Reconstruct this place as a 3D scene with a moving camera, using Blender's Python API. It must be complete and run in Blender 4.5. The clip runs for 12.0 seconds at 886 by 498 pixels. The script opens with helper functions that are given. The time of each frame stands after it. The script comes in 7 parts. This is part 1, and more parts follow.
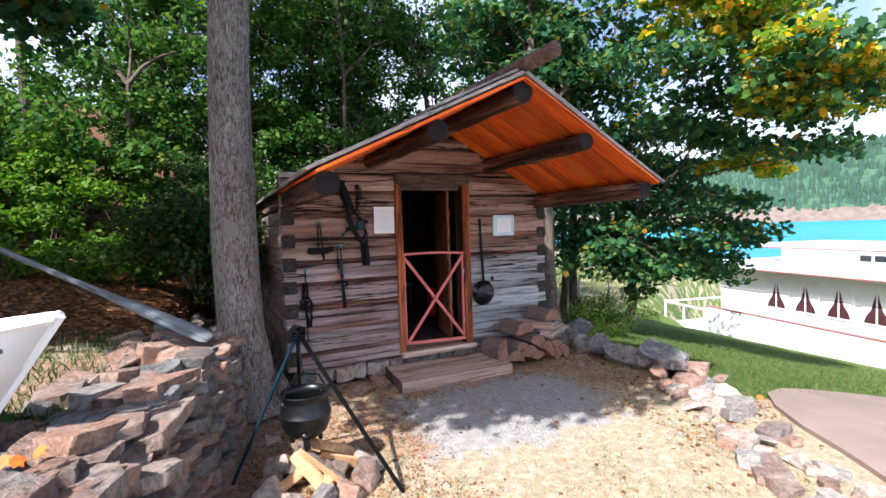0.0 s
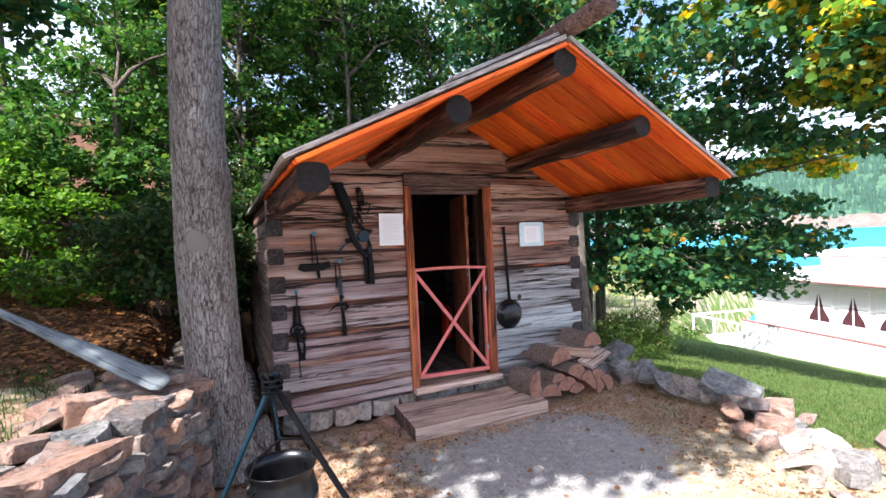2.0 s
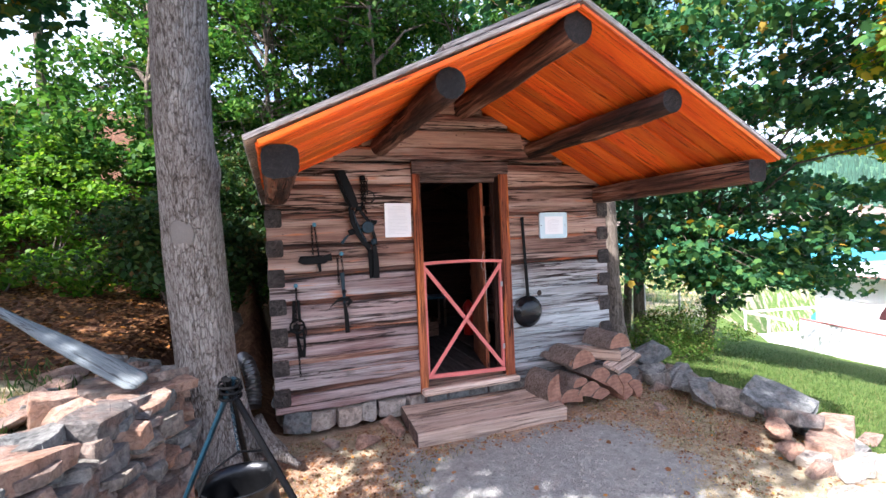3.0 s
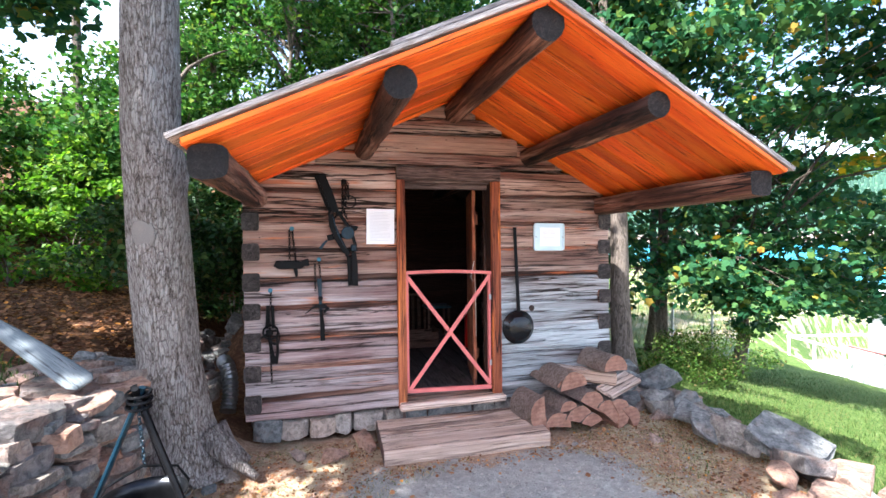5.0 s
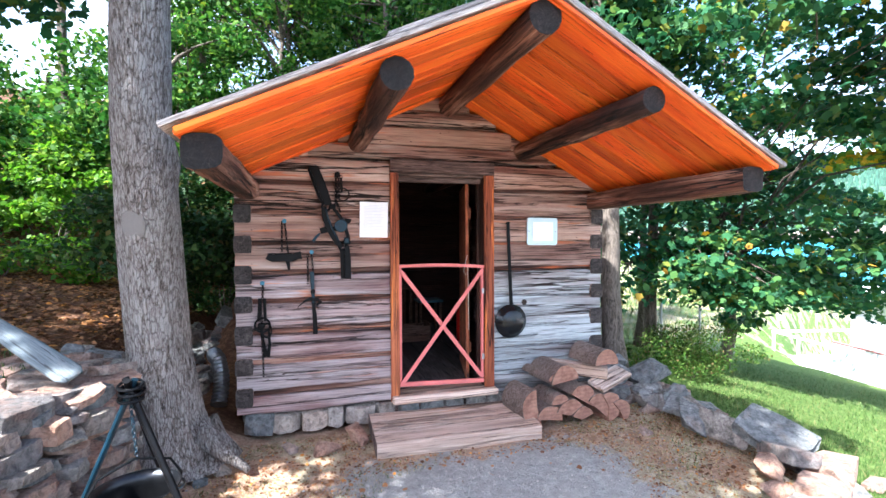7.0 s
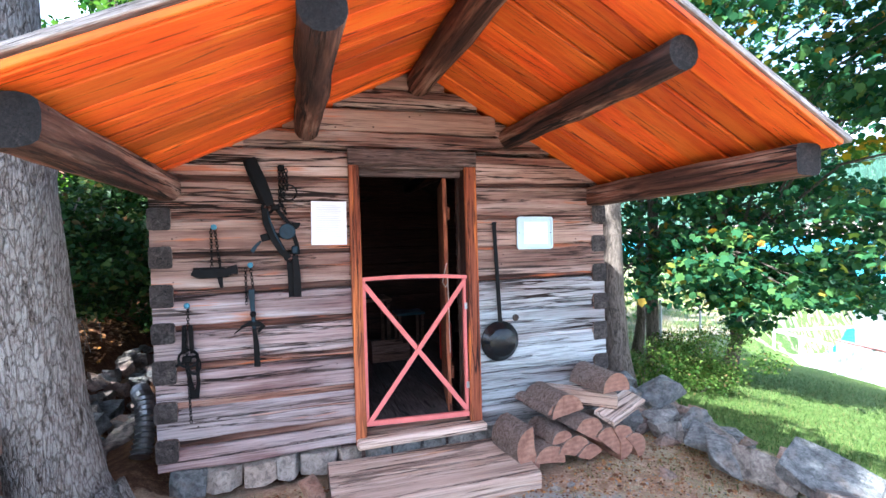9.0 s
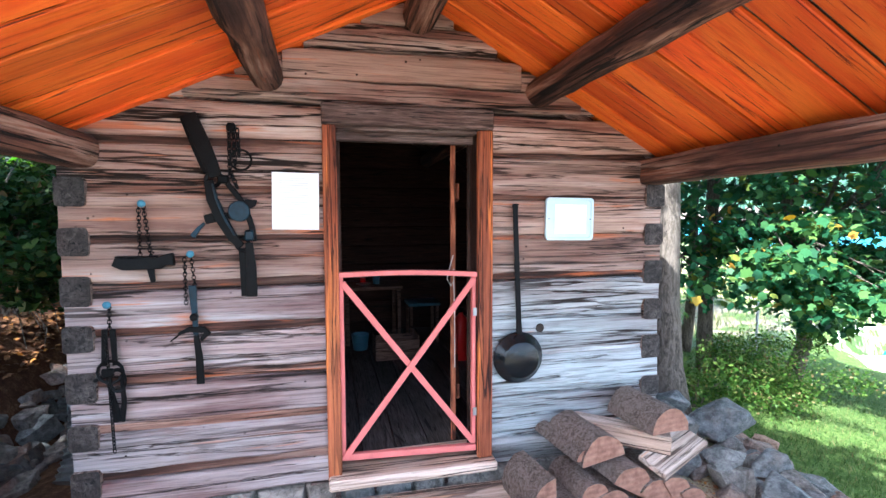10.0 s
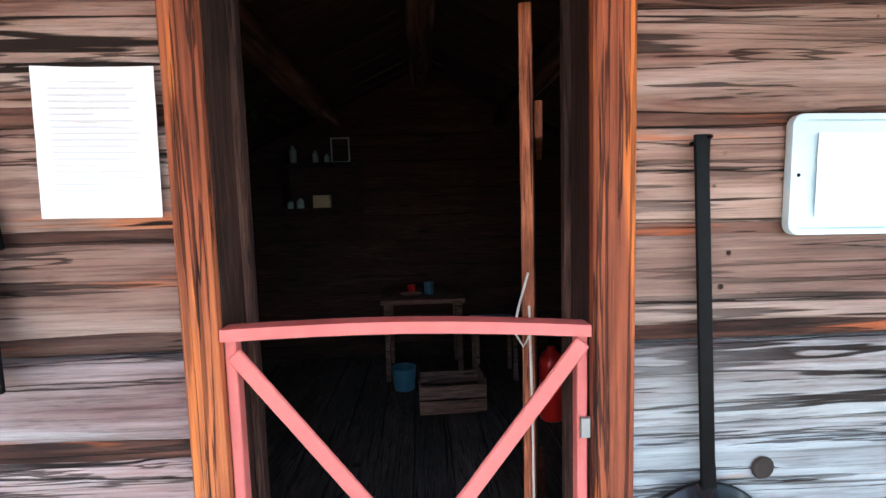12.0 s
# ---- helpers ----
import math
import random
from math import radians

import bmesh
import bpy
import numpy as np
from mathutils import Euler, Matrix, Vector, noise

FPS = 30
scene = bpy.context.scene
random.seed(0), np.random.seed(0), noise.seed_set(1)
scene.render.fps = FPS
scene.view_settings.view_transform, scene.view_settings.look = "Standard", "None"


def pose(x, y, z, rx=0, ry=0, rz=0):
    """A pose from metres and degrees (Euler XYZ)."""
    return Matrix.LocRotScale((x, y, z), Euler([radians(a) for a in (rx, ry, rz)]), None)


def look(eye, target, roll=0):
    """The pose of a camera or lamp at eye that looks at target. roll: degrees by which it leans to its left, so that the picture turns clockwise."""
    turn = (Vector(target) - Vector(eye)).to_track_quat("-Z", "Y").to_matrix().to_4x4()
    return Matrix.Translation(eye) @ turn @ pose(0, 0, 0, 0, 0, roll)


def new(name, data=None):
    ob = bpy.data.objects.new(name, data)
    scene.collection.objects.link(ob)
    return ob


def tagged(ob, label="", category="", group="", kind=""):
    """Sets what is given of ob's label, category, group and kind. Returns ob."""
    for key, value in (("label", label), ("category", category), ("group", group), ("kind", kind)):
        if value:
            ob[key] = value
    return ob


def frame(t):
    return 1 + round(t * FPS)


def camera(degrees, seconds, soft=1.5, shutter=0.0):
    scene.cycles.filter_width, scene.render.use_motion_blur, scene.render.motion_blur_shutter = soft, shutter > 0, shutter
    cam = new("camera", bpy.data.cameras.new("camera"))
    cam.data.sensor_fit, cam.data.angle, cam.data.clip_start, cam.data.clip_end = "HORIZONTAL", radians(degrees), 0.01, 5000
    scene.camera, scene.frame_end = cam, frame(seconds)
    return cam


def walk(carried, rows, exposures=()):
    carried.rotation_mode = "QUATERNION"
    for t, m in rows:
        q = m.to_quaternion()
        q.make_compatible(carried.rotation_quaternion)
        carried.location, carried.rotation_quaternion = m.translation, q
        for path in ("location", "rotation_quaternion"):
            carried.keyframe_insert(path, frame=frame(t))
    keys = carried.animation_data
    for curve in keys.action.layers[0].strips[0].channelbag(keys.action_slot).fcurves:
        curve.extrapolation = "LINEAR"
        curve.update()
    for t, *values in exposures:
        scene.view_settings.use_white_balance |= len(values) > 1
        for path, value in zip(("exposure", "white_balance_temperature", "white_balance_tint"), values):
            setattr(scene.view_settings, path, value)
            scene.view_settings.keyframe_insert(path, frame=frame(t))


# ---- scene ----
cam = camera(86.5, 12.0)
PATH = [
    (0, (-2.185, -4.726, 1.574), (-1.305, -2.932, 1.486), -1.9),
    (0.5, (-2.116, -4.493, 1.556), (-1.288, -2.672, 1.543), -1.4),
    (1, (-2.075, -4.306, 1.55), (-1.231, -2.494, 1.489), -1.4),
    (1.5, (-2.039, -4.104, 1.547), (-1.123, -2.328, 1.466), -2.5),
    (2, (-1.9, -3.959, 1.553), (-1.054, -2.147, 1.521), -2.7),
    (2.5, (-1.708, -3.869, 1.54), (-0.954, -2.017, 1.478), -1.6),
    (2.7, (-1.639, -3.839, 1.54), (-0.918, -1.975, 1.478), -2.1),
    (4.3, (-1.15, -3.719, 1.548), (-0.591, -1.8, 1.496), -1.0),
    (4.5, (-1.114, -3.735, 1.541), (-0.565, -1.813, 1.496), -0.7),
    (5, (-1.061, -3.773, 1.542), (-0.535, -1.844, 1.517), -0.7),
    (5.5, (-1.048, -3.783, 1.535), (-0.519, -1.854, 1.504), -1.2),
    (6, (-1.068, -3.77, 1.54), (-0.54, -1.841, 1.516), -0.8),
    (6.5, (-1.109, -3.756, 1.543), (-0.552, -1.835, 1.521), -0.6),
    (6.7, (-1.105, -3.763, 1.53), (-0.535, -1.846, 1.495), -0.3),
    (8.3, (-0.927, -3.578, 1.552), (-0.4, -1.649, 1.49), -0.7),
    (8.5, (-0.908, -3.426, 1.535), (-0.321, -1.514, 1.503), -0.9),
    (9, (-0.778, -3.139, 1.547), (-0.172, -1.234, 1.511), -1.6),
    (9.5, (-0.531, -2.822, 1.641), (-0.031, -0.889, 1.533), -0.2),
    (10, (-0.38, -2.461, 1.601), (0.077, -0.519, 1.464), -0.2),
    (10.5, (-0.261, -2.109, 1.596), (0.169, -0.163, 1.434), -0.9),
    (11, (-0.135, -1.72, 1.621), (0.178, 0.246, 1.428), -0.1),
    (11.5, (-0.048, -1.316, 1.581), (0.244, 0.653, 1.382), 0.0),
    (12, (0.052, -0.942, 1.544), (0.132, 1.049, 1.364), -1.6),
]
EXPOSURES = [(0.0, 1.30, 5950, 16), (2.5, 1.9, 5900, 16), (5.5, 2.45, 5720, 11), (9.5, 2.66, 5350, 8), (11.0, 2.82, 5400, 2), (12.0, 2.83, 5600, 2)]
walk(cam, [(t, look(eye, target, roll)) for t, eye, target, roll in PATH], EXPOSURES)

# ---- light ----
SUN_TO = Vector((-0.77, -0.50, 1.0)).normalized()
elev = math.asin(SUN_TO.z)
world = bpy.data.worlds.new("sky_world")
scene.world = world
world.use_nodes = True
_wn = world.node_tree.nodes
_bg = _wn["Background"]
_sky = _wn.new("ShaderNodeTexSky")
_sky.sky_type = "NISHITA"
_sky.sun_disc = False
_sky.sun_elevation = elev
_sky.sun_rotation = math.atan2(SUN_TO.x, SUN_TO.y)
_sky.air_density, _sky.dust_density, _sky.ozone_density = 1.0, 2.5, 1.0
# thin bright cloud over the blue, thickest low down
_tc, _cn, _cr, _cm = (_wn.new(q) for q in ("ShaderNodeTexCoord", "ShaderNodeTexNoise", "ShaderNodeValToRGB", "ShaderNodeMix"))
_sx, _ma = _wn.new("ShaderNodeSeparateXYZ"), _wn.new("ShaderNodeMath")
_cn.inputs["Scale"].default_value, _cn.inputs["Detail"].default_value = 2.2, 6
_cr.color_ramp.elements[0].position, _cr.color_ramp.elements[1].position = 0.30, 0.62
_ma.operation, _ma.inputs[1].default_value = "MULTIPLY_ADD", -0.42
_cm.data_type = "RGBA"
_cm.inputs["B"].default_value = (8.0, 8.2, 8.6, 1)
_wl = world.node_tree.links
_wl.new(_tc.outputs["Generated"], _cn.inputs["Vector"])
_wl.new(_tc.outputs["Generated"], _sx.inputs[0])
_wl.new(_sx.outputs["Z"], _ma.inputs[0])
_wl.new(_cn.outputs["Fac"], _ma.inputs[2])
_wl.new(_ma.outputs[0], _cr.inputs[0])
_wl.new(_cr.outputs[0], _cm.inputs["Factor"])
_wl.new(_sky.outputs[0], _cm.inputs["A"])
_wl.new(_cm.outputs["Result"], _bg.inputs[0])
_bg.inputs[1].default_value = 0.115
sun_data = bpy.data.lights.new("sun", "SUN")
sun_data.energy, sun_data.angle, sun_data.color = 5.0, radians(0.5), (1.0, 0.94, 0.84)
sun = new("sun", sun_data)
sun.matrix_world = look(SUN_TO * 40, (0, 0, 0))


# ---- materials ----
def ramp_stops(node, stops):
    el = node.color_ramp.elements
    while len(el) > 1:
        el.remove(el[-1])
    el[0].position, el[0].color = stops[0][0], (*stops[0][1], 1)
    for pos, col in stops[1:]:
        e = el.new(pos)
        e.color = (*col, 1)


class Mat:
    """A small builder round one node material."""

    def __init__(self, name, rough=0.8, metal=0.0):
        self.m = bpy.data.materials.new(name)
        self.m.use_nodes = True
        self.t = self.m.node_tree
        self.b = self.t.nodes["Principled BSDF"]
        self.b.inputs["Roughness"].default_value = rough
        self.b.inputs["Metallic"].default_value = metal
        self.b.inputs["Specular IOR Level"].default_value = 0.3

    def n(self, kind):
        return self.t.nodes.new(kind)

    def link(self, a, b):
        self.t.links.new(a, b)

    def coords(self, scale=(1, 1, 1), which="Object", shift=True):
        tc, mp = self.n("ShaderNodeTexCoord"), self.n("ShaderNodeMapping")
        mp.inputs["Scale"].default_value = scale
        self.link(tc.outputs[which], mp.inputs["Vector"])
        if shift:
            oi, mu = self.n("ShaderNodeObjectInfo"), self.n("ShaderNodeMath")
            mu.operation, mu.inputs[1].default_value = "MULTIPLY", 37.0
            self.link(oi.outputs["Random"], mu.inputs[0])
            cb = self.n("ShaderNodeCombineXYZ")
            for i in range(3):
                self.link(mu.outputs[0], cb.inputs[i])
            self.link(cb.outputs[0], mp.inputs["Location"])
        return mp.outputs[0]

    def noise(self, vec, scale, detail=6, rough=0.6, distort=0.0):
        nd = self.n("ShaderNodeTexNoise")
        nd.inputs["Scale"].default_value, nd.inputs["Detail"].default_value = scale, detail
        nd.inputs["Roughness"].default_value, nd.inputs["Distortion"].default_value = rough, distort
        self.link(vec, nd.inputs["Vector"])
        return nd.outputs["Fac"]

    def voronoi(self, vec, scale, feature="F1", out="Distance"):
        nd = self.n("ShaderNodeTexVoronoi")
        nd.feature = feature
        nd.inputs["Scale"].default_value = scale
        self.link(vec, nd.inputs["Vector"])
        return nd.outputs[out]

    def ramp(self, fac, stops):
        nd = self.n("ShaderNodeValToRGB")
        ramp_stops(nd, stops)
        self.link(fac, nd.inputs[0])
        return nd.outputs[0]

    def mix(self, a, b, fac, mode="MIX"):
        nd = self.n("ShaderNodeMix")
        nd.data_type, nd.blend_type = "RGBA", mode
        for sock, v in ((nd.inputs["A"], a), (nd.inputs["B"], b), (nd.inputs["Factor"], fac)):
            if isinstance(v, (int, float)):
                sock.default_value = v
            elif isinstance(v, tuple):
                sock.default_value = (*v, 1)
            else:
                self.link(v, sock)
        return nd.outputs["Result"]

    def add(self, a, b, k=1.0):
        nd = self.n("ShaderNodeMath")
        nd.operation = "MULTIPLY_ADD"
        self.link(b, nd.inputs[0])
        nd.inputs[1].default_value = k
        self.link(a, nd.inputs[2])
        return nd.outputs[0]

    def rand(self, island=False):
        if island:
            return self.n("ShaderNodeNewGeometry").outputs["Random Per Island"]
        return self.n("ShaderNodeObjectInfo").outputs["Random"]

    def attr(self, name):
        nd = self.n("ShaderNodeAttribute")
        nd.attribute_name = name
        return nd.outputs["Fac"]

    def done(self, color, height=None, strength=0.5, dist=0.01, rough=None):
        if isinstance(color, tuple):
            self.b.inputs["Base Color"].default_value = (*color, 1)
        else:
            self.link(color, self.b.inputs["Base Color"])
        if height is not None:
            bp = self.n("ShaderNodeBump")
            bp.inputs["Strength"].default_value, bp.inputs["Distance"].default_value = strength, dist
            self.link(height, bp.inputs["Height"])
            self.link(bp.outputs[0], self.b.inputs["Normal"])
        if rough is not None:
            self.link(rough, self.b.inputs["Roughness"])
        return self.m


def wood(name, stops, streak, patch, along="x", grain=9.0, rough=0.85, bump=0.6, streak_at=0.60, tint=0.45, glow=None, fine_amt=0.75):
    """Weathered wood: long grain, dark checks, broad patches; its grain runs along one local axis."""
    k = Mat(name, rough)
    sc = {"x": (0.10, 1, 1), "y": (1, 0.10, 1), "z": (1, 1, 0.10)}[along]
    sc = tuple(0.085 if q < 1 else 1 for q in sc)
    v = k.coords(sc)
    fine = k.noise(v, grain * 11, 8, 0.7, 0.4)
    mid = k.noise(v, grain * 2.6, 6, 0.70, 0.9)
    broad = k.noise(k.coords({"x": (0.35, 1, 1), "y": (1, 0.35, 1), "z": (1, 1, 0.35)}[along]), 4.0, 3, 0.5)
    col = k.ramp(k.add(mid, fine, 0.25), stops)
    col = k.mix(col, patch, k.ramp(broad, [(0.42, (0, 0, 0)), (0.66, (0.85, 0.85, 0.85))]))
    hue = k.ramp(k.rand(), [(0.0, (0.62, 0.60, 0.62)), (0.5, (1, 1, 1)), (1.0, (1.25, 1.12, 1.05))])
    col = k.mix(col, hue, tint, "MULTIPLY")
    cracks = k.noise(k.coords(tuple(0.045 if q < 1 else 1 for q in sc)), grain * 6.5, 6, 0.62, 0.8)
    dark = k.ramp(cracks, [(streak_at, (0, 0, 0)), (streak_at + 0.018, (1, 1, 1))])
    col = k.mix(col, streak, dark)
    if glow is not None:
        col = k.mix(col, glow, k.ramp(k.noise(v, grain * 1.3, 4, 0.6, 0.5), [(0.60, (0, 0, 0)), (0.68, (0.85, 0.85, 0.85))]))
    hair = k.noise(k.coords(tuple(0.03 if q < 1 else 1 for q in sc)), 240.0, 3, 0.6)
    col = k.mix(col, k.ramp(hair, [(0.34, (0.55, 0.53, 0.52)), (0.52, (1, 1, 1)), (0.66, (1.22, 1.22, 1.22))]), min(1.0, fine_amt), "MULTIPLY")
    fibre = k.noise(k.coords(tuple(0.018 if q < 1 else 1 for q in sc)), 620.0, 2, 0.5)
    col = k.mix(col, k.ramp(fibre, [(0.36, (0.55, 0.52, 0.50)), (0.50, (1, 1, 1)), (0.64, (1.25, 1.25, 1.25))]), min(1.0, fine_amt + 0.1), "MULTIPLY")
    check = k.ramp(k.noise(k.coords(tuple(0.020 if q < 1 else 1 for q in sc)), grain * 15, 3, 0.5, 0.4), [(0.655, (0, 0, 0)), (0.672, (1, 1, 1))])
    col = k.mix(col, streak, check)
    lines = k.voronoi(k.coords(tuple(0.035 if q < 1 else 1 for q in sc)), grain * 2.4, "DISTANCE_TO_EDGE")
    where = k.noise(v, grain * 0.9, 3, 0.5)
    split = k.ramp(k.add(lines, k.ramp(where, [(0.42, (0.06, 0.06, 0.06)), (0.58, (0, 0, 0))]), 1.0), [(0.006, (1, 1, 1)), (0.022, (0, 0, 0))])
    col = k.mix(col, streak, split)
    grey = k.ramp(fine, [(0.36, (0.40, 0.38, 0.38)), (0.5, (0.95, 0.95, 0.95)), (0.64, (1.3, 1.3, 1.3))])
    col = k.mix(col, grey, fine_amt, "MULTIPLY")
    h = k.add(k.add(k.add(k.add(k.add(fine, dark, -0.5), split, -1.2), hair, 0.25), check, -0.8), fibre, 0.15)
    return k.done(col, h, bump, 0.006)


def logwood(name, bands, streak, tint, orange, along="x", rough=0.85, orange_at=0.62, holes=True, band=11.0, hue=0.8):
    """Hewn, weathered timber: long tonal bands, fine grain, a few thin open cracks, warm heartwood showing through."""
    k = Mat(name, rough)

    def st(f):
        return {"x": (f, 1, 1), "y": (1, f, 1), "z": (1, 1, f)}[along]

    b1 = k.noise(k.coords(st(0.060)), band * 0.75, 8, 0.64, 0.22)
    b2 = k.noise(k.coords(st(0.08)), band * 2.0, 8, 0.70, 0.2)
    broad = k.noise(k.coords(st(0.4)), 2.4, 3, 0.5)
    col = k.ramp(b1, bands)
    col = k.mix(col, k.ramp(b2, [(0.38, (0.52, 0.47, 0.46)), (0.44, (0.90, 0.89, 0.89)), (0.55, (1.04, 1.04, 1.04)), (0.64, (1.28, 1.28, 1.28))]), 0.72, "MULTIPLY")
    col = k.mix(col, tint, k.ramp(broad, [(0.46, (0, 0, 0)), (0.64, (0.55, 0.55, 0.55))]))
    col = k.mix(col, k.ramp(k.rand(), [(0.0, (0.66, 0.63, 0.64)), (0.5, (1, 1, 1)), (1.0, (1.22, 1.13, 1.08))]), hue, "MULTIPLY")
    heart = k.ramp(k.noise(k.coords(st(0.06)), band * 1.5, 4, 0.6, 0.5), [(orange_at, (0, 0, 0)), (orange_at + 0.07, (0.8, 0.8, 0.8))])
    col = k.mix(col, orange, heart)
    grain = k.noise(k.coords(st(0.016)), 130.0, 7, 0.72, 0.3)
    col = k.mix(col, k.ramp(grain, [(0.36, (0.50, 0.48, 0.47)), (0.48, (1, 1, 1)), (0.64, (1.25, 1.25, 1.25))]), 0.85, "MULTIPLY")
    mask = k.ramp(broad, [(0.44, (1, 1, 1)), (0.60, (0.35, 0.35, 0.35))])
    c1 = k.ramp(k.noise(k.coords(st(0.035)), 9.0, 4, 0.55, 0.25), [(0.482, (0, 0, 0)), (0.489, (1, 1, 1)), (0.508, (1, 1, 1)), (0.515, (0, 0, 0))])
    c2 = k.ramp(k.noise(k.coords(st(0.028)), 24.0, 4, 0.6, 0.2), [(0.398, (0, 0, 0)), (0.406, (1, 1, 1)), (0.424, (1, 1, 1)), (0.432, (0, 0, 0))])
    crack = k.mix(k.mix((0, 0, 0), c1, mask), c2, 0.8, "ADD")
    col = k.mix(col, streak, crack)
    h = k.add(k.add(k.add(b2, grain, 0.35), crack, -1.1), b1, 0.5)
    if holes:
        pin = k.ramp(k.voronoi(k.coords(), 15.0), [(0.06, (1, 1, 1)), (0.10, (0, 0, 0))])
        pin = k.mix((0, 0, 0), pin, k.ramp(broad, [(0.50, (0, 0, 0)), (0.56, (1, 1, 1))]))
        col = k.mix(col, streak, pin)
        h = k.add(h, pin, -0.8)
    return k.done(col, h, 1.0, 0.007)


M_LOG = logwood("weathered_log", [(0.32, (0.075, 0.033, 0.025)), (0.41, (0.18, 0.085, 0.064)), (0.47, (0.295, 0.176, 0.136)), (0.55, (0.39, 0.275, 0.228)), (0.62, (0.49, 0.388, 0.330)), (0.70, (0.59, 0.49, 0.435))],
                (0.016, 0.008, 0.006), (0.42, 0.30, 0.235), (0.48, 0.15, 0.055), orange_at=0.60)
M_LOGGREY = logwood("bleached_log", [(0.29, (0.070, 0.052, 0.050)), (0.38, (0.18, 0.15, 0.145)), (0.44, (0.28, 0.272, 0.272)), (0.54, (0.35, 0.368, 0.375)), (0.58, (0.42, 0.445, 0.455)), (0.68, (0.51, 0.54, 0.55))],
                    (0.022, 0.014, 0.012), (0.33, 0.38, 0.39), (0.34, 0.20, 0.14), orange_at=0.66, holes=False, hue=0.55)
M_LOGPINK = logwood("pale_pinkish_log", [(0.31, (0.070, 0.038, 0.037)), (0.40, (0.17, 0.100, 0.094)), (0.46, (0.26, 0.178, 0.168)), (0.54, (0.325, 0.252, 0.240)), (0.58, (0.39, 0.335, 0.325)), (0.68, (0.51, 0.475, 0.46))],
                    (0.018, 0.010, 0.008), (0.37, 0.335, 0.33), (0.46, 0.16, 0.07), orange_at=0.62)
M_CHINK = logwood("brown_chinking_pole", [(0.36, (0.022, 0.010, 0.008)), (0.45, (0.075, 0.032, 0.022)), (0.53, (0.17, 0.082, 0.058)), (0.66, (0.33, 0.21, 0.165))],
                  (0.010, 0.006, 0.005), (0.10, 0.055, 0.042), (0.42, 0.11, 0.035), orange_at=0.60, holes=False, band=14.0)
M_LOGY = wood("weathered_log_side", [(0.42, (0.05, 0.028, 0.022)), (0.58, (0.17, 0.115, 0.09)), (0.75, (0.34, 0.27, 0.235))],
              (0.018, 0.012, 0.01), (0.17, 0.13, 0.115), "y", 8.0)
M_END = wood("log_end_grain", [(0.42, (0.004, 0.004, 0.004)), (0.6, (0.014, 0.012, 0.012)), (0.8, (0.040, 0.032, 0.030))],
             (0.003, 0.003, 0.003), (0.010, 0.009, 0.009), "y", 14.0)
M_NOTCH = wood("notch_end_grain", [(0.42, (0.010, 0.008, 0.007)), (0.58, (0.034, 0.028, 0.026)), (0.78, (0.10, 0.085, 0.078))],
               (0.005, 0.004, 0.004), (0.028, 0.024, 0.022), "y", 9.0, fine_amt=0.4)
M_PURLIN = logwood("dark_purlin", [(0.33, (0.014, 0.007, 0.006)), (0.46, (0.060, 0.026, 0.018)), (0.54, (0.16, 0.075, 0.048)), (0.64, (0.34, 0.21, 0.155)), (0.74, (0.46, 0.33, 0.27))],
                   (0.006, 0.004, 0.004), (0.045, 0.021, 0.016), (0.20, 0.06, 0.025), "y", band=16.0)
M_ROOFIN = wood("orange_stained_board", [(0.42, (0.40, 0.042, 0.004)), (0.53, (0.84, 0.120, 0.007)), (0.68, (0.93, 0.205, 0.016))],
                (0.12, 0.012, 0.004), (0.72, 0.085, 0.006), "x", 6.0, rough=0.55, bump=0.3, streak_at=0.66, tint=0.9, fine_amt=0.14)
M_ROOFTOP = wood("grey_roof_board", [(0.3, (0.16, 0.14, 0.13)), (0.55, (0.36, 0.33, 0.31)), (0.8, (0.55, 0.51, 0.48))],
                 (0.06, 0.05, 0.045), (0.26, 0.24, 0.23), "x", 8.0)
M_FRAME = logwood("reddish_door_frame", [(0.31, (0.09, 0.026, 0.015)), (0.42, (0.30, 0.080, 0.034)), (0.52, (0.50, 0.155, 0.055)), (0.62, (0.66, 0.26, 0.095)), (0.72, (0.76, 0.42, 0.21))],
                  (0.025, 0.008, 0.006), (0.36, 0.105, 0.050), (0.66, 0.19, 0.04), "z", orange_at=0.58, holes=False, band=10.0, hue=0.3)
M_LINTEL = wood("brown_lintel", [(0.42, (0.035, 0.021, 0.018)), (0.58, (0.13, 0.080, 0.066)), (0.8, (0.26, 0.185, 0.16))],
                (0.012, 0.008, 0.007), (0.07, 0.042, 0.036), "x", 8.0)
M_STEP = logwood("step_plank", [(0.34, (0.20, 0.125, 0.09)), (0.45, (0.40, 0.27, 0.20)), (0.53, (0.55, 0.41, 0.32)), (0.64, (0.66, 0.54, 0.45))],
                 (0.05, 0.03, 0.022), (0.46, 0.355, 0.30), (0.48, 0.26, 0.15), holes=False)
# Floor, brown lining and inner wood: colours lowered further to carry the room's shade.
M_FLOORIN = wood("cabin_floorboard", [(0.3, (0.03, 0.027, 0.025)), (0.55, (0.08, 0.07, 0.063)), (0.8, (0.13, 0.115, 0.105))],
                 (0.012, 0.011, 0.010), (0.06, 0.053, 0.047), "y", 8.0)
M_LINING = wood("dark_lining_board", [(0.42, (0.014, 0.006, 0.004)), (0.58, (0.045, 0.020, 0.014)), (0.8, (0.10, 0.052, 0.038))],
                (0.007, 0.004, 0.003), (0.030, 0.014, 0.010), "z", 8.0)
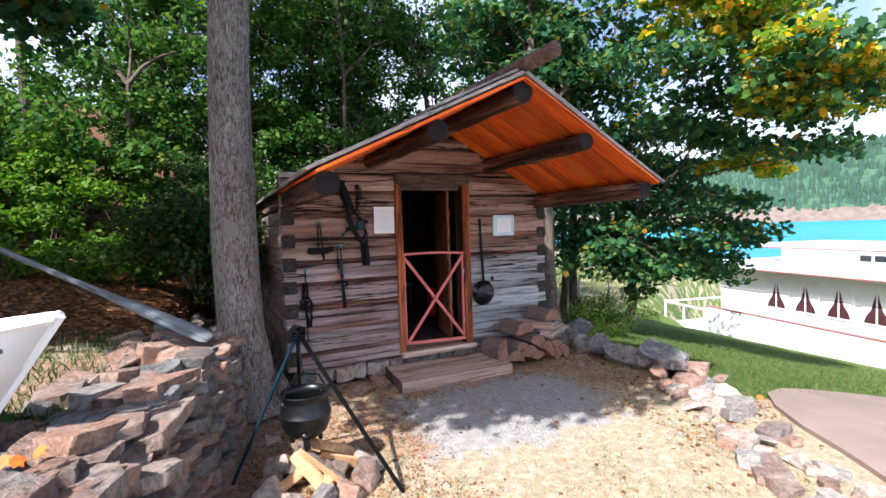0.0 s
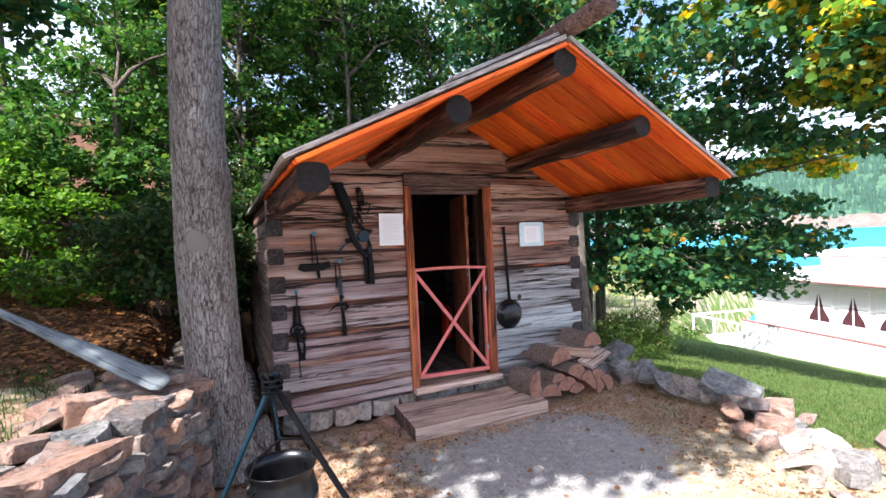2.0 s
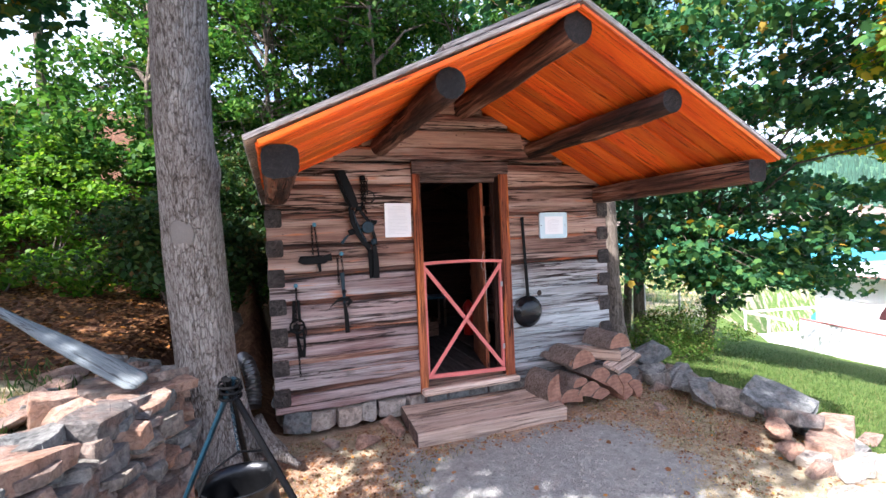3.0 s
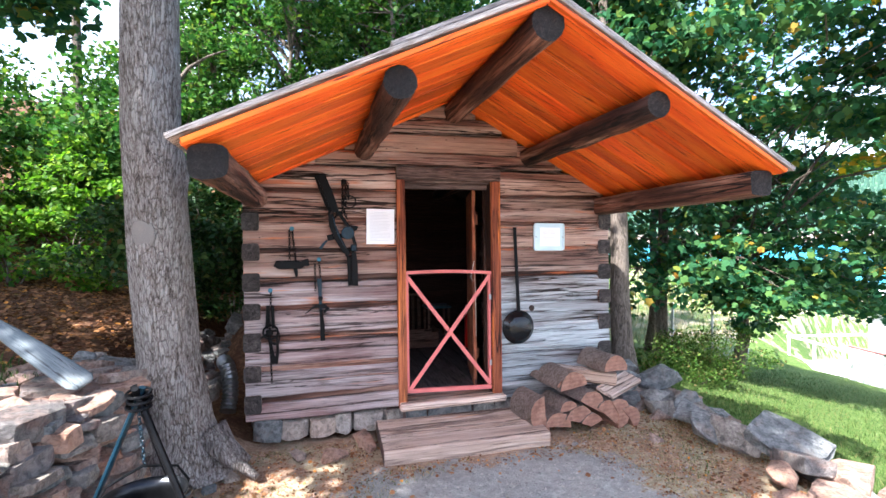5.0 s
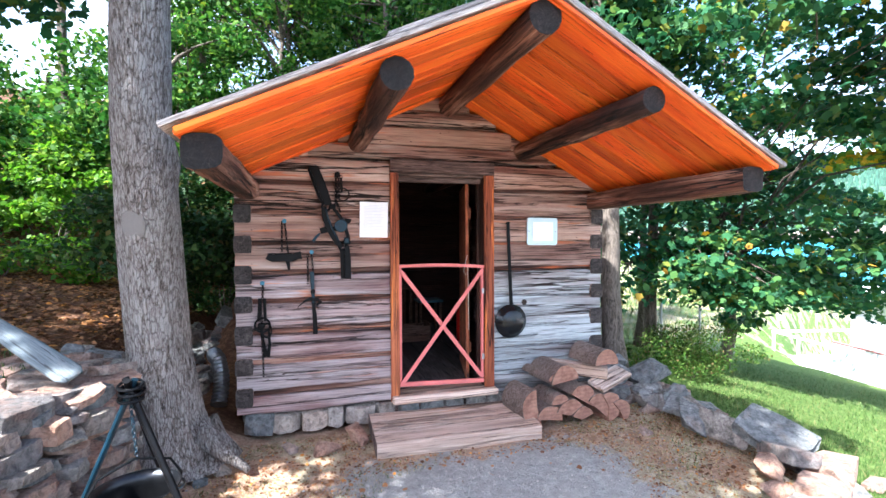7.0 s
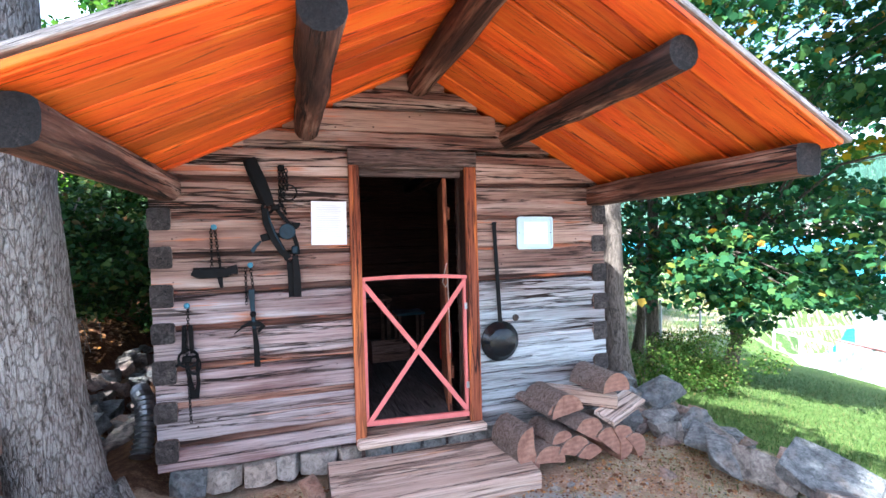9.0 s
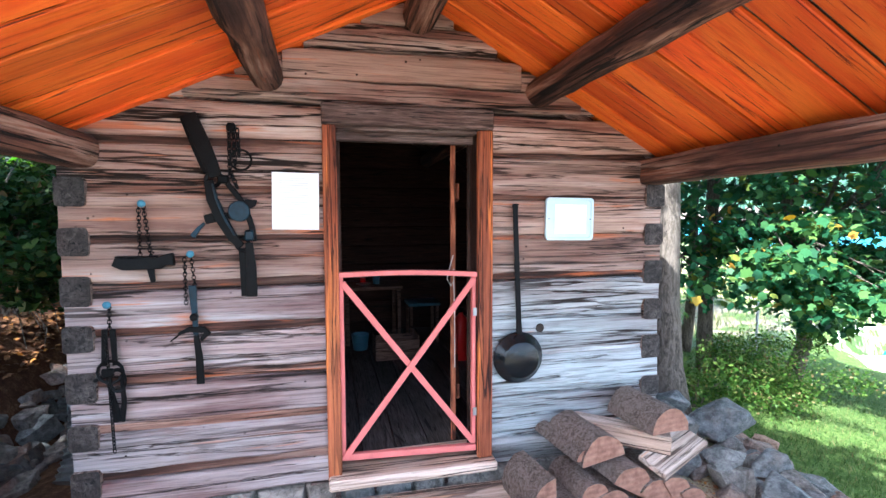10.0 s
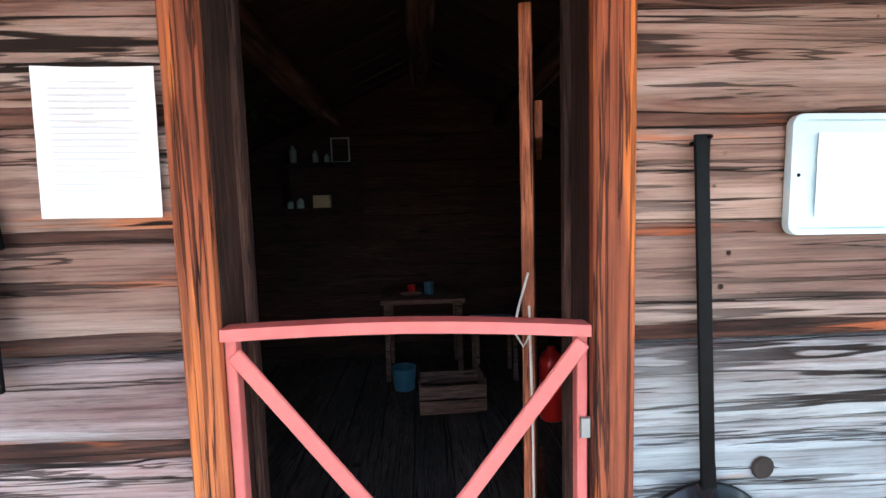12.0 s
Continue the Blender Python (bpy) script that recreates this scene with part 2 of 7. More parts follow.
M_SHADEWOOD = wood("shade_toned_interior_wood", [(0.3, (0.014, 0.006, 0.005)), (0.55, (0.042, 0.018, 0.012)), (0.8, (0.075, 0.036, 0.025))],
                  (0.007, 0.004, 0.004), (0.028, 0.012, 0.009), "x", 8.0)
M_DOOR = wood("red_brown_door", [(0.3, (0.12, 0.03, 0.016)), (0.55, (0.32, 0.10, 0.05)), (0.8, (0.48, 0.19, 0.09))],
              (0.05, 0.015, 0.01), (0.22, 0.07, 0.035), "z", 8.0)
M_CRATE = wood("crate_board", [(0.3, (0.08, 0.042, 0.03)), (0.55, (0.17, 0.095, 0.068)), (0.8, (0.26, 0.16, 0.12))],
               (0.03, 0.018, 0.013), (0.14, 0.08, 0.055), "x", 8.0)
M_OAR = wood("grey_oar_wood", [(0.42, (0.07, 0.085, 0.092)), (0.58, (0.115, 0.14, 0.15)), (0.8, (0.18, 0.20, 0.205))],
             (0.05, 0.055, 0.06), (0.13, 0.155, 0.17), "z", 8.0, bump=0.3, fine_amt=0.3)


def bark(name, stops, scale, ridge=1.0, z=0.22, plates=0.0):
    k = Mat(name, 0.92)
    v = k.coords((1, 1, z))
    a = k.noise(v, scale * 0.55, 5, 0.65, 1.6)
    b = k.noise(k.coords((1, 1, z * 2.2)), scale * 1.5, 8, 0.72, 0.6)
    c = k.noise(k.coords(), 2.5, 4, 0.6)
    h = k.add(a, b, 0.8)
    col = k.ramp(h, stops)
    col = k.mix(col, stops[-1][1], k.ramp(c, [(0.50, (0, 0, 0)), (0.75, (0.6, 0.6, 0.6))]))
    warp = k.n("ShaderNodeVectorMath")
    warp.operation = "MULTIPLY_ADD"
    nz = k.n("ShaderNodeTexNoise")
    nz.inputs["Scale"].default_value, nz.inputs["Detail"].default_value = scale * 0.4, 3
    k.link(v, nz.inputs["Vector"])
    k.link(nz.outputs["Color"], warp.inputs[0])
    warp.inputs[1].default_value = (0.03, 0.03, 0.03)
    k.link(v, warp.inputs[2])
    plate = k.voronoi(warp.outputs[0], scale * 0.95, "DISTANCE_TO_EDGE")
    fissure = k.ramp(plate, [(0.01, (plates, plates, plates)), (0.10, (0, 0, 0))])
    col = k.mix(col, stops[0][1], fissure)
    col = k.mix(col, (0.50, 0.50, 0.49), k.ramp(k.noise(k.coords((1, 1, 0.5)), scale * 2.4, 3, 0.6), [(0.64, (0, 0, 0)), (0.70, (0.6 * plates, 0.6 * plates, 0.6 * plates))]))
    return k.done(col, k.add(h, fissure, -0.9), ridge, 0.03)


M_BARK = bark("maple_bark", [(0.70, (0.055, 0.043, 0.036)), (0.80, (0.20, 0.165, 0.145)), (0.92, (0.34, 0.30, 0.275)), (1.0, (0.42, 0.385, 0.36))], 58.0, 1.0, 0.20, 0.6)
M_BARKSMALL = bark("thin_bark", [(0.70, (0.03, 0.023, 0.018)), (0.86, (0.085, 0.068, 0.053)), (1.0, (0.16, 0.13, 0.105))], 40.0, 0.7)
M_FIREBARK = bark("firewood_bark", [(0.70, (0.08, 0.055, 0.043)), (0.86, (0.19, 0.14, 0.112)), (1.0, (0.31, 0.24, 0.205))], 60.0, 1.0, 1.0)


def splitwood(name, stops):
    k = Mat(name, 0.85)
    v = k.coords((1, 1, 1))
    rings = k.n("ShaderNodeTexWave")
    rings.wave_type, rings.rings_direction = "RINGS", "X"
    rings.inputs["Scale"].default_value, rings.inputs["Distortion"].default_value = 14.0, 3.0
    k.link(v, rings.inputs["Vector"])
    n1 = k.noise(v, 18, 6, 0.7)
    col = k.ramp(n1, stops)
    col = k.mix(col, k.ramp(rings.outputs["Fac"], [(0, (0.75, 0.72, 0.7)), (1, (1.05, 1.0, 1.0))]), 0.6, "MULTIPLY")
    return k.done(col, k.add(n1, rings.outputs["Fac"], 0.3), 0.4, 0.006)


M_SPLIT = splitwood("split_wood_face", [(0.3, (0.15, 0.072, 0.050)), (0.5, (0.25, 0.128, 0.088)), (0.75, (0.36, 0.205, 0.145))])
M_KINDLE = splitwood("fresh_kindling", [(0.3, (0.38, 0.19, 0.08)), (0.55, (0.60, 0.36, 0.18)), (0.8, (0.72, 0.50, 0.30))])


def stone(name, stops, rust, rust_amt):
    k = Mat(name, 0.9)
    v = k.n("ShaderNodeNewGeometry").outputs["Position"]
    a = k.noise(v, 11, 8, 0.68, 0.6)
    b = k.noise(v, 75, 6, 0.7)
    col = k.ramp(k.add(a, b, 0.3), stops)
    tone = k.ramp(k.rand(), [(0, (0.58, 0.58, 0.58)), (0.3, (0.92, 0.92, 0.93)), (0.6, (1.08, 0.96, 0.88)), (0.85, (1.28, 1.04, 0.90)), (1, (1.42, 1.28, 1.16))])
    col = k.mix(col, tone, 0.9, "MULTIPLY")
    r = k.noise(v, 6.0, 4, 0.6)
    col = k.mix(col, rust, k.ramp(r, [(0.56 - rust_amt * 0.2, (0, 0, 0)), (0.72, (0.75, 0.75, 0.75))]))
    sp = k.noise(v, 170, 3, 0.6)
    col = k.mix(col, (0.55, 0.53, 0.50), k.ramp(sp, [(0.66, (0, 0, 0)), (0.74, (0.6, 0.6, 0.6))]))
    dk = k.noise(v, 26, 6, 0.72, 0.8)
    col = k.mix(col, k.ramp(dk, [(0.36, (0.35, 0.35, 0.36)), (0.55, (1.05, 1.05, 1.05))]), 0.75, "MULTIPLY")
    return k.done(col, k.add(k.add(a, b, 0.5), dk, 0.6), 1.0, 0.03)


M_STONE = stone("wall_stone", [(0.4, (0.10, 0.095, 0.095)), (0.6, (0.22, 0.20, 0.19)), (0.85, (0.36, 0.32, 0.29))], (0.30, 0.16, 0.11), 0.5)
M_STONEG = stone("grey_stone", [(0.4, (0.085, 0.088, 0.088)), (0.6, (0.20, 0.205, 0.20)), (0.85, (0.38, 0.385, 0.37))], (0.22, 0.17, 0.14), 0.1)
M_STONEW = stone("pale_stone", [(0.4, (0.29, 0.265, 0.24)), (0.6, (0.41, 0.38, 0.345)), (0.85, (0.52, 0.485, 0.45))], (0.36, 0.32, 0.27), 0.1)
M_STONER = stone("rust_stone", [(0.4, (0.15, 0.11, 0.095)), (0.6, (0.30, 0.225, 0.19)), (0.85, (0.44, 0.36, 0.31))], (0.36, 0.18, 0.11), 0.7)


def ground_mat():
    k = Mat("ground_soil", 0.95)
    k.b.inputs["Specular IOR Level"].default_value = 0.1
    v = k.coords(shift=False)
    a, b, c = k.noise(v, 1.3, 6, 0.65), k.noise(v, 14, 8, 0.7), k.noise(v, 90, 4, 0.7)
    fine = k.add(b, c, 0.6)
    gravel = k.ramp(fine, [(0.45, (0.165, 0.162, 0.155)), (0.8, (0.295, 0.288, 0.272)), (1.1, (0.41, 0.40, 0.375))])
    dry = k.ramp(fine, [(0.5, (0.17, 0.125, 0.07)), (0.8, (0.35, 0.29, 0.195)), (1.05, (0.51, 0.45, 0.33))])
    lit = k.ramp(fine, [(0.5, (0.14, 0.085, 0.055)), (0.8, (0.33, 0.215, 0.145)), (1.05, (0.52, 0.38, 0.27))])
    gra = k.ramp(fine, [(0.5, (0.032, 0.06, 0.014)), (0.8, (0.085, 0.140, 0.032)), (1.05, (0.18, 0.22, 0.07))])
    # Leaf litter again, darkened so the bank's shade sits in its colour.
    shade_litter = k.ramp(fine, [(0.5, (0.035, 0.018, 0.012)), (0.8, (0.11, 0.055, 0.033)), (1.05, (0.24, 0.13, 0.075))])
    edge = k.ramp(a, [(0.35, (-0.0, 0, 0)), (0.65, (1, 1, 1))])

    def zone(name):
        s = k.add(k.add(k.attr(name), edge, 0.6), b, 0.5)
        return k.ramp(s, [(0.0, (0, 0, 0)), (0.88, (0, 0, 0)), (1.0, (1, 1, 1))])

    col = k.mix(dry, gravel, zone("gravel"))
    col = k.mix(col, gra, zone("lawn"))
    col = k.mix(col, lit, zone("trodden"))
    col = k.mix(col, shade_litter, zone("litter"))
    return k.done(col, fine, 0.8, 0.02)


def asphalt_mat():
    k = Mat("asphalt", 0.9)
    v = k.coords(shift=False)
    a, c = k.noise(v, 0.9, 5, 0.6), k.noise(v, 140, 3, 0.6)
    col = k.ramp(k.add(a, c, 0.5), [(0.5, (0.165, 0.120, 0.098)), (0.95, (0.26, 0.198, 0.168))])
    return k.done(col, c, 0.4, 0.004)


def leaf_mat(name, stops, glow=0.35):
    k = Mat(name, 0.5)
    col = k.ramp(k.rand(True), stops)
    k.done(col)
    k.b.inputs["Specular IOR Level"].default_value = 0.14
    tr, ms = k.n("ShaderNodeBsdfTranslucent"), k.n("ShaderNodeMixShader")
    hs = k.n("ShaderNodeHueSaturation")
    hs.inputs["Value"].default_value, hs.inputs["Saturation"].default_value = 1.6, 1.1
    k.link(col, hs.inputs["Color"])
    k.link(hs.outputs[0], tr.inputs["Color"])
    ms.inputs[0].default_value = glow
    k.link(k.b.outputs[0], ms.inputs[1])
    k.link(tr.outputs[0], ms.inputs[2])
    k.link(ms.outputs[0], k.t.nodes["Material Output"].inputs["Surface"])
    return k.m


def pebble_mat():
    k = Mat("loose_pebbles", 0.9)
    return k.done(k.ramp(k.rand(True), [(0, (0.15, 0.145, 0.14)), (0.5, (0.25, 0.24, 0.225)), (0.9, (0.32, 0.30, 0.27)), (1, (0.38, 0.36, 0.33))]))


M_PEBBLE = pebble_mat()
M_GROUND, M_ASPHALT = ground_mat(), asphalt_mat()
M_LEAF = leaf_mat("maple_leaves", [(0, (0.016, 0.064, 0.030)), (0.5, (0.032, 0.104, 0.040)), (0.90, (0.075, 0.155, 0.038)), (0.975, (0.15, 0.17, 0.03)), (1, (0.38, 0.20, 0.03))], 0.27)
M_LEAFY = leaf_mat("yellowing_leaves", [(0, (0.07, 0.18, 0.035)), (0.5, (0.17, 0.29, 0.04)), (0.72, (0.50, 0.43, 0.05)), (1, (0.70, 0.38, 0.05))], 0.5)
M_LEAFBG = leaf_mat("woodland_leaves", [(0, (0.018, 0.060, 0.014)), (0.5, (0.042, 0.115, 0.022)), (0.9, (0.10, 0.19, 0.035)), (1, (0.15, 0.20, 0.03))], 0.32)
M_SHRUB = leaf_mat("shrub_leaves", [(0, (0.035, 0.095, 0.012)), (0.6, (0.085, 0.185, 0.022)), (1, (0.18, 0.27, 0.04))], 0.44)
# Leaf colour set below the other shrubs' to carry the hollow's shade.
M_SHADETHICKET = leaf_mat("shade_toned_thicket_leaves", [(0, (0.010, 0.030, 0.008)), (0.6, (0.022, 0.055, 0.012)), (0.9, (0.06, 0.09, 0.02)), (1, (0.10, 0.05, 0.02))], 0.2)
M_BUSH = leaf_mat("bush_leaves", [(0, (0.020, 0.050, 0.008)), (0.5, (0.045, 0.095, 0.014)), (0.9, (0.10, 0.145, 0.03)), (1, (0.16, 0.10, 0.05))], 0.3)
M_GRASS = leaf_mat("grass_blades", [(0, (0.034, 0.068, 0.014)), (0.6, (0.062, 0.108, 0.026)), (0.9, (0.12, 0.14, 0.05)), (1, (0.21, 0.17, 0.08))], 0.24)
# Darker copy of the grass colours, with the gully's shade painted in.
M_SHADEGRASS = leaf_mat("shade_toned_grass", [(0, (0.02, 0.05, 0.012)), (0.7, (0.045, 0.085, 0.02)), (1, (0.16, 0.14, 0.06))], 0.2)
M_DRYGRASS = leaf_mat("dry_grass", [(0, (0.11, 0.14, 0.04)), (0.4, (0.30, 0.24, 0.11)), (1, (0.48, 0.38, 0.20))], 0.2)
M_FALLEN = leaf_mat("fallen_leaves", [(0, (0.07, 0.03, 0.015)), (0.5, (0.20, 0.09, 0.04)), (0.9, (0.34, 0.17, 0.08)), (1, (0.55, 0.22, 0.03))], 0.1)


def plain(name, col, rough=0.6, metal=0.0, vary=0.25, scale=12.0, bump=0.15, spec=0.4):
    k = Mat(name, rough, metal)
    k.b.inputs["Specular IOR Level"].default_value = spec
    v = k.coords()
    a = k.noise(v, scale, 6, 0.65)
    lo, hi = tuple(c * (1 - vary) for c in col), tuple(min(1.0, c * (1 + vary)) for c in col)
    b = k.noise(v, scale * 6, 4, 0.6)
    return k.done(k.ramp(a, [(0.3, lo), (0.7, hi)]), k.add(a, b, 0.6), bump, 0.004)


M_IRON = plain("black_iron", (0.0035, 0.0035, 0.004), 0.45, 0.0, 0.5, 25, 0.4, 0.10)
M_IRONBLUE = plain("worn_steel", (0.006, 0.022, 0.036), 0.38, 0.1, 0.5, 20, 0.3, 0.25)
M_NAIL = plain("blue_galvanised_nail", (0.05, 0.17, 0.24), 0.4, 0.3, 0.3, 20, 0.2)
M_POT = plain("cast_iron_pot", (0.030, 0.031, 0.034), 0.33, 0.85, 0.3, 16, 0.25)
M_PAN = plain("blackened_pan", (0.010, 0.012, 0.014), 0.22, 0.3, 0.4, 10, 0.12)
M_RED = plain("faded_red_paint", (0.60, 0.16, 0.14), 0.6, 0, 0.14, 9, 0.2)
M_PAPER = plain("laminated_paper", (0.84, 0.85, 0.86), 0.3, 0, 0.02, 3, 0.05)
M_TRAY = plain("enamel_tray", (0.58, 0.73, 0.78), 0.3, 0, 0.08, 6, 0.05)
M_INK = plain("grey_print", (0.66, 0.67, 0.69), 0.6, 0, 0.05)
M_WHITE = plain("white_paint", (0.88, 0.88, 0.88), 0.5, 0, 0.04, 3, 0.08)
M_TRIMRED = plain("dull_red_trim", (0.30, 0.13, 0.115), 0.6, 0, 0.15)
M_CURTAIN = plain("maroon_curtain", (0.055, 0.014, 0.017), 0.8, 0, 0.3)
M_GLASS = plain("dark_window_pane", (0.05, 0.06, 0.07), 0.08, 0, 0.1, 2, 0.0, 0.6)
M_STEELW = plain("galvanised_steel", (0.36, 0.38, 0.39), 0.45, 0.9, 0.12, 14, 0.1)
M_REDEXT = plain("red_enamel", (0.62, 0.02, 0.015), 0.3, 0, 0.1, 5, 0.03)
M_BLUE = plain("blue_enamel", (0.05, 0.13, 0.18), 0.35, 0, 0.1)
M_TIN = plain("tin_can", (0.45, 0.44, 0.40), 0.35, 0.8, 0.2)
M_DUCT = plain("dull_duct_metal", (0.20, 0.205, 0.21), 0.42, 0.9, 0.3, 16, 0.2)
M_ROPE = plain("pale_cord", (0.55, 0.52, 0.46), 0.9, 0, 0.15)
M_KNOT = plain("healed_bark", (0.20, 0.18, 0.165), 0.9, 0, 0.5, 34, 1.0)
M_HOLE = plain("dark_gap", (0.03, 0.022, 0.018), 0.95, 0, 0.4)
M_SIDING = plain("pale_siding", (0.50, 0.47, 0.43), 0.7, 0, 0.08, 2, 0.1)
M_SHINGLE = plain("grey_shingle", (0.16, 0.15, 0.15), 0.9, 0, 0.3, 8, 0.3)
M_LANTERN = plain("faded_label", (0.50, 0.36, 0.20), 0.6, 0, 0.2)


def water_mat():
    k = Mat("lake_water", 0.35)
    k.b.inputs["Specular IOR Level"].default_value = 0.12
    v = k.coords((1, 1, 1), shift=False)
    n1 = k.noise(v, 0.06, 4, 0.6)
    n2 = k.noise(v, 1.2, 4, 0.6)
    return k.done(k.ramp(n1, [(0.35, (0.012, 0.20, 0.28)), (0.65, (0.022, 0.29, 0.38))]), n2, 0.25, 0.15)


def hill_mat():
    k = Mat("far_forest", 0.95)
    v = k.coords(shift=False)
    a, b = k.noise(v, 0.012, 8, 0.7), k.noise(v, 0.10, 5, 0.7)
    tree = k.ramp(b, [(0.35, (0.030, 0.078, 0.048)), (0.55, (0.055, 0.118, 0.070)), (0.75, (0.10, 0.16, 0.09))])
    rock = k.ramp(b, [(0.3, (0.11, 0.085, 0.072)), (0.7, (0.21, 0.17, 0.145))])
    s = k.add(k.attr("rock"), a, 1.0)
    return k.done(k.mix(tree, rock, k.ramp(s, [(0.95, (0, 0, 0)), (1.10, (1, 1, 1))])), b, 0.6, 4.0)


M_WATER, M_HILL = water_mat(), hill_mat()
M_CONIFER = plain("far_conifer", (0.032, 0.080, 0.054), 0.95, 0, 0.4, 0.05, 0.0)


# ---- builders ----
def thing(name, label, category, group="", kind="", m=None):
    ob = new(name)
    ob.empty_display_size = 0.1
    if m is not None:
        ob.matrix_world = m
    return tagged(ob, label, category, group, kind)


def finish(bm, name, mat, smooth=False):
    me = bpy.data.meshes.new(name)
    bmesh.ops.recalc_face_normals(bm, faces=bm.faces[:])
    bm.to_mesh(me)
    bm.free()
    for mt in (mat if isinstance(mat, (list, tuple)) else [mat]):
        me.materials.append(mt)
    if smooth:
        me.polygons.foreach_set("use_smooth", [True] * len(me.polygons))
    return me


def part(name, bm, mat, parent=None, label="", m=None, smooth=False):
    """Links a bmesh (or a mesh) as one mesh object under a thing or a part; m is its local pose."""
    me = bm if isinstance(bm, bpy.types.Mesh) else finish(bm, name, mat, smooth)
    ob = new(name, me)
    if parent is not None:
        ob.parent = parent
    if m is not None:
        ob.matrix_local = m
    if label:
        ob["label"] = label
    return ob


def solo(name, bm, mat, label, category, group="", kind="", m=None, smooth=False):
    return tagged(part(name, bm, mat, None, "", m, smooth), label, category, group, kind)


def box(sx, sy, sz, bevel=0.004, at=(0, 0, 0), bm=None, rough=0.0, seed=0):
    """A bevelled box centred at a place."""
    own = bm or bmesh.new()
    g = bmesh.ops.create_cube(own, size=1.0, matrix=Matrix.Translation(at) @ Matrix.Diagonal((sx, sy, sz, 1)))
    if bevel:
        es = list({e for v in g["verts"] for e in v.link_edges})
        bmesh.ops.bevel(own, geom=es, offset=bevel, segments=1, affect="EDGES")
    if rough:
        for v in own.verts:
            v.co += noise.noise_vector(v.co * 7 + Vector((seed, seed * 2.3, 0))) * rough
    return own


def tube(points, radii, sides=8, bm=None, wob=0.0, caps=True):
    """A tapered tube along points."""
    own = bm or bmesh.new()
    pts = [Vector(p) for p in points]
    rings, up = [], None
    for i, p in enumerate(pts):
        d = (pts[min(i + 1, len(pts) - 1)] - pts[max(i - 1, 0)]).normalized()
        if up is None:
            up = d.orthogonal().normalized()
        up = (up - d * up.dot(d)).normalized()
        side = d.cross(up)
        r = radii[i] if isinstance(radii, (list, tuple)) else radii
        ring = []
        for s in range(sides):
            a = 2 * math.pi * s / sides
            q = p + (up * math.cos(a) + side * math.sin(a)) * r
            if wob:
                q += (q - p) * wob * noise.noise(q * 5.0)
            ring.append(own.verts.new(q))
        rings.append(ring)
    for a, b in zip(rings, rings[1:]):
        for s in range(sides):
            own.faces.new((a[s], a[(s + 1) % sides], b[(s + 1) % sides], b[s]))
    if caps:
        own.faces.new(rings[0][::-1])
        own.faces.new(rings[-1])
    return own


def lathe(profile, sides=28, bm=None):
    """A turned shape from (radius, z) pairs."""
    own = bm or bmesh.new()
    rings = [[own.verts.new((r * math.cos(2 * math.pi * s / sides), r * math.sin(2 * math.pi * s / sides), z)) for s in range(sides)] for r, z in profile]
    for a, b in zip(rings, rings[1:]):
        for s in range(sides):
            own.faces.new((a[s], a[(s + 1) % sides], b[(s + 1) % sides], b[s]))
    own.faces.new(rings[0][::-1])
    own.faces.new(rings[-1])
    return own


def hewn(length, height, depth, seed, axis="x", round_=0.30, amp=0.010, step=0.13):
    """A hewn log: rounded section with an uneven, axe-worked surface, centred, along one axis."""
    bm = bmesh.new()
    nx = max(4, int(length / step))
    sec = []
    for s in range(16):
        a = 2 * math.pi * (s + 0.5) / 16
        c, n_ = math.cos(a), math.sin(a)
        p = 2.0 / (2.0 + (1 - round_) * 6)
        sec.append((math.copysign(abs(c) ** p, c) * depth / 2, math.copysign(abs(n_) ** p, n_) * height / 2))
    rings = []
    for i in range(nx + 1):
        u = -length / 2 + length * i / nx
        ring = []
        for y, z in sec:
            q = Vector((u * 1.6 + seed * 7.1, y * 9 + seed, z * 9))
            k = noise.noise(q) * amp + noise.noise(q * 3.1) * amp * 0.5
            dz = noise.noise(Vector((u * 1.1, seed * 3.3, z * 2))) * amp * 1.0
            yy, zz = y + math.copysign(k, y) * (abs(y) > depth * 0.3), z + dz + math.copysign(k, z) * (abs(z) > height * 0.3)
            ring.append(bm.verts.new((u, yy, zz) if axis == "x" else (yy, u, zz)))
        rings.append(ring)
    for a, b in zip(rings, rings[1:]):
        for s in range(16):
            bm.faces.new((a[s], a[(s + 1) % 16], b[(s + 1) % 16], b[s]))
    for ring in (rings[0], rings[-1]):
        f = bm.faces.new(ring)
        f.material_index = 1
    return bm


ROCKS = {}


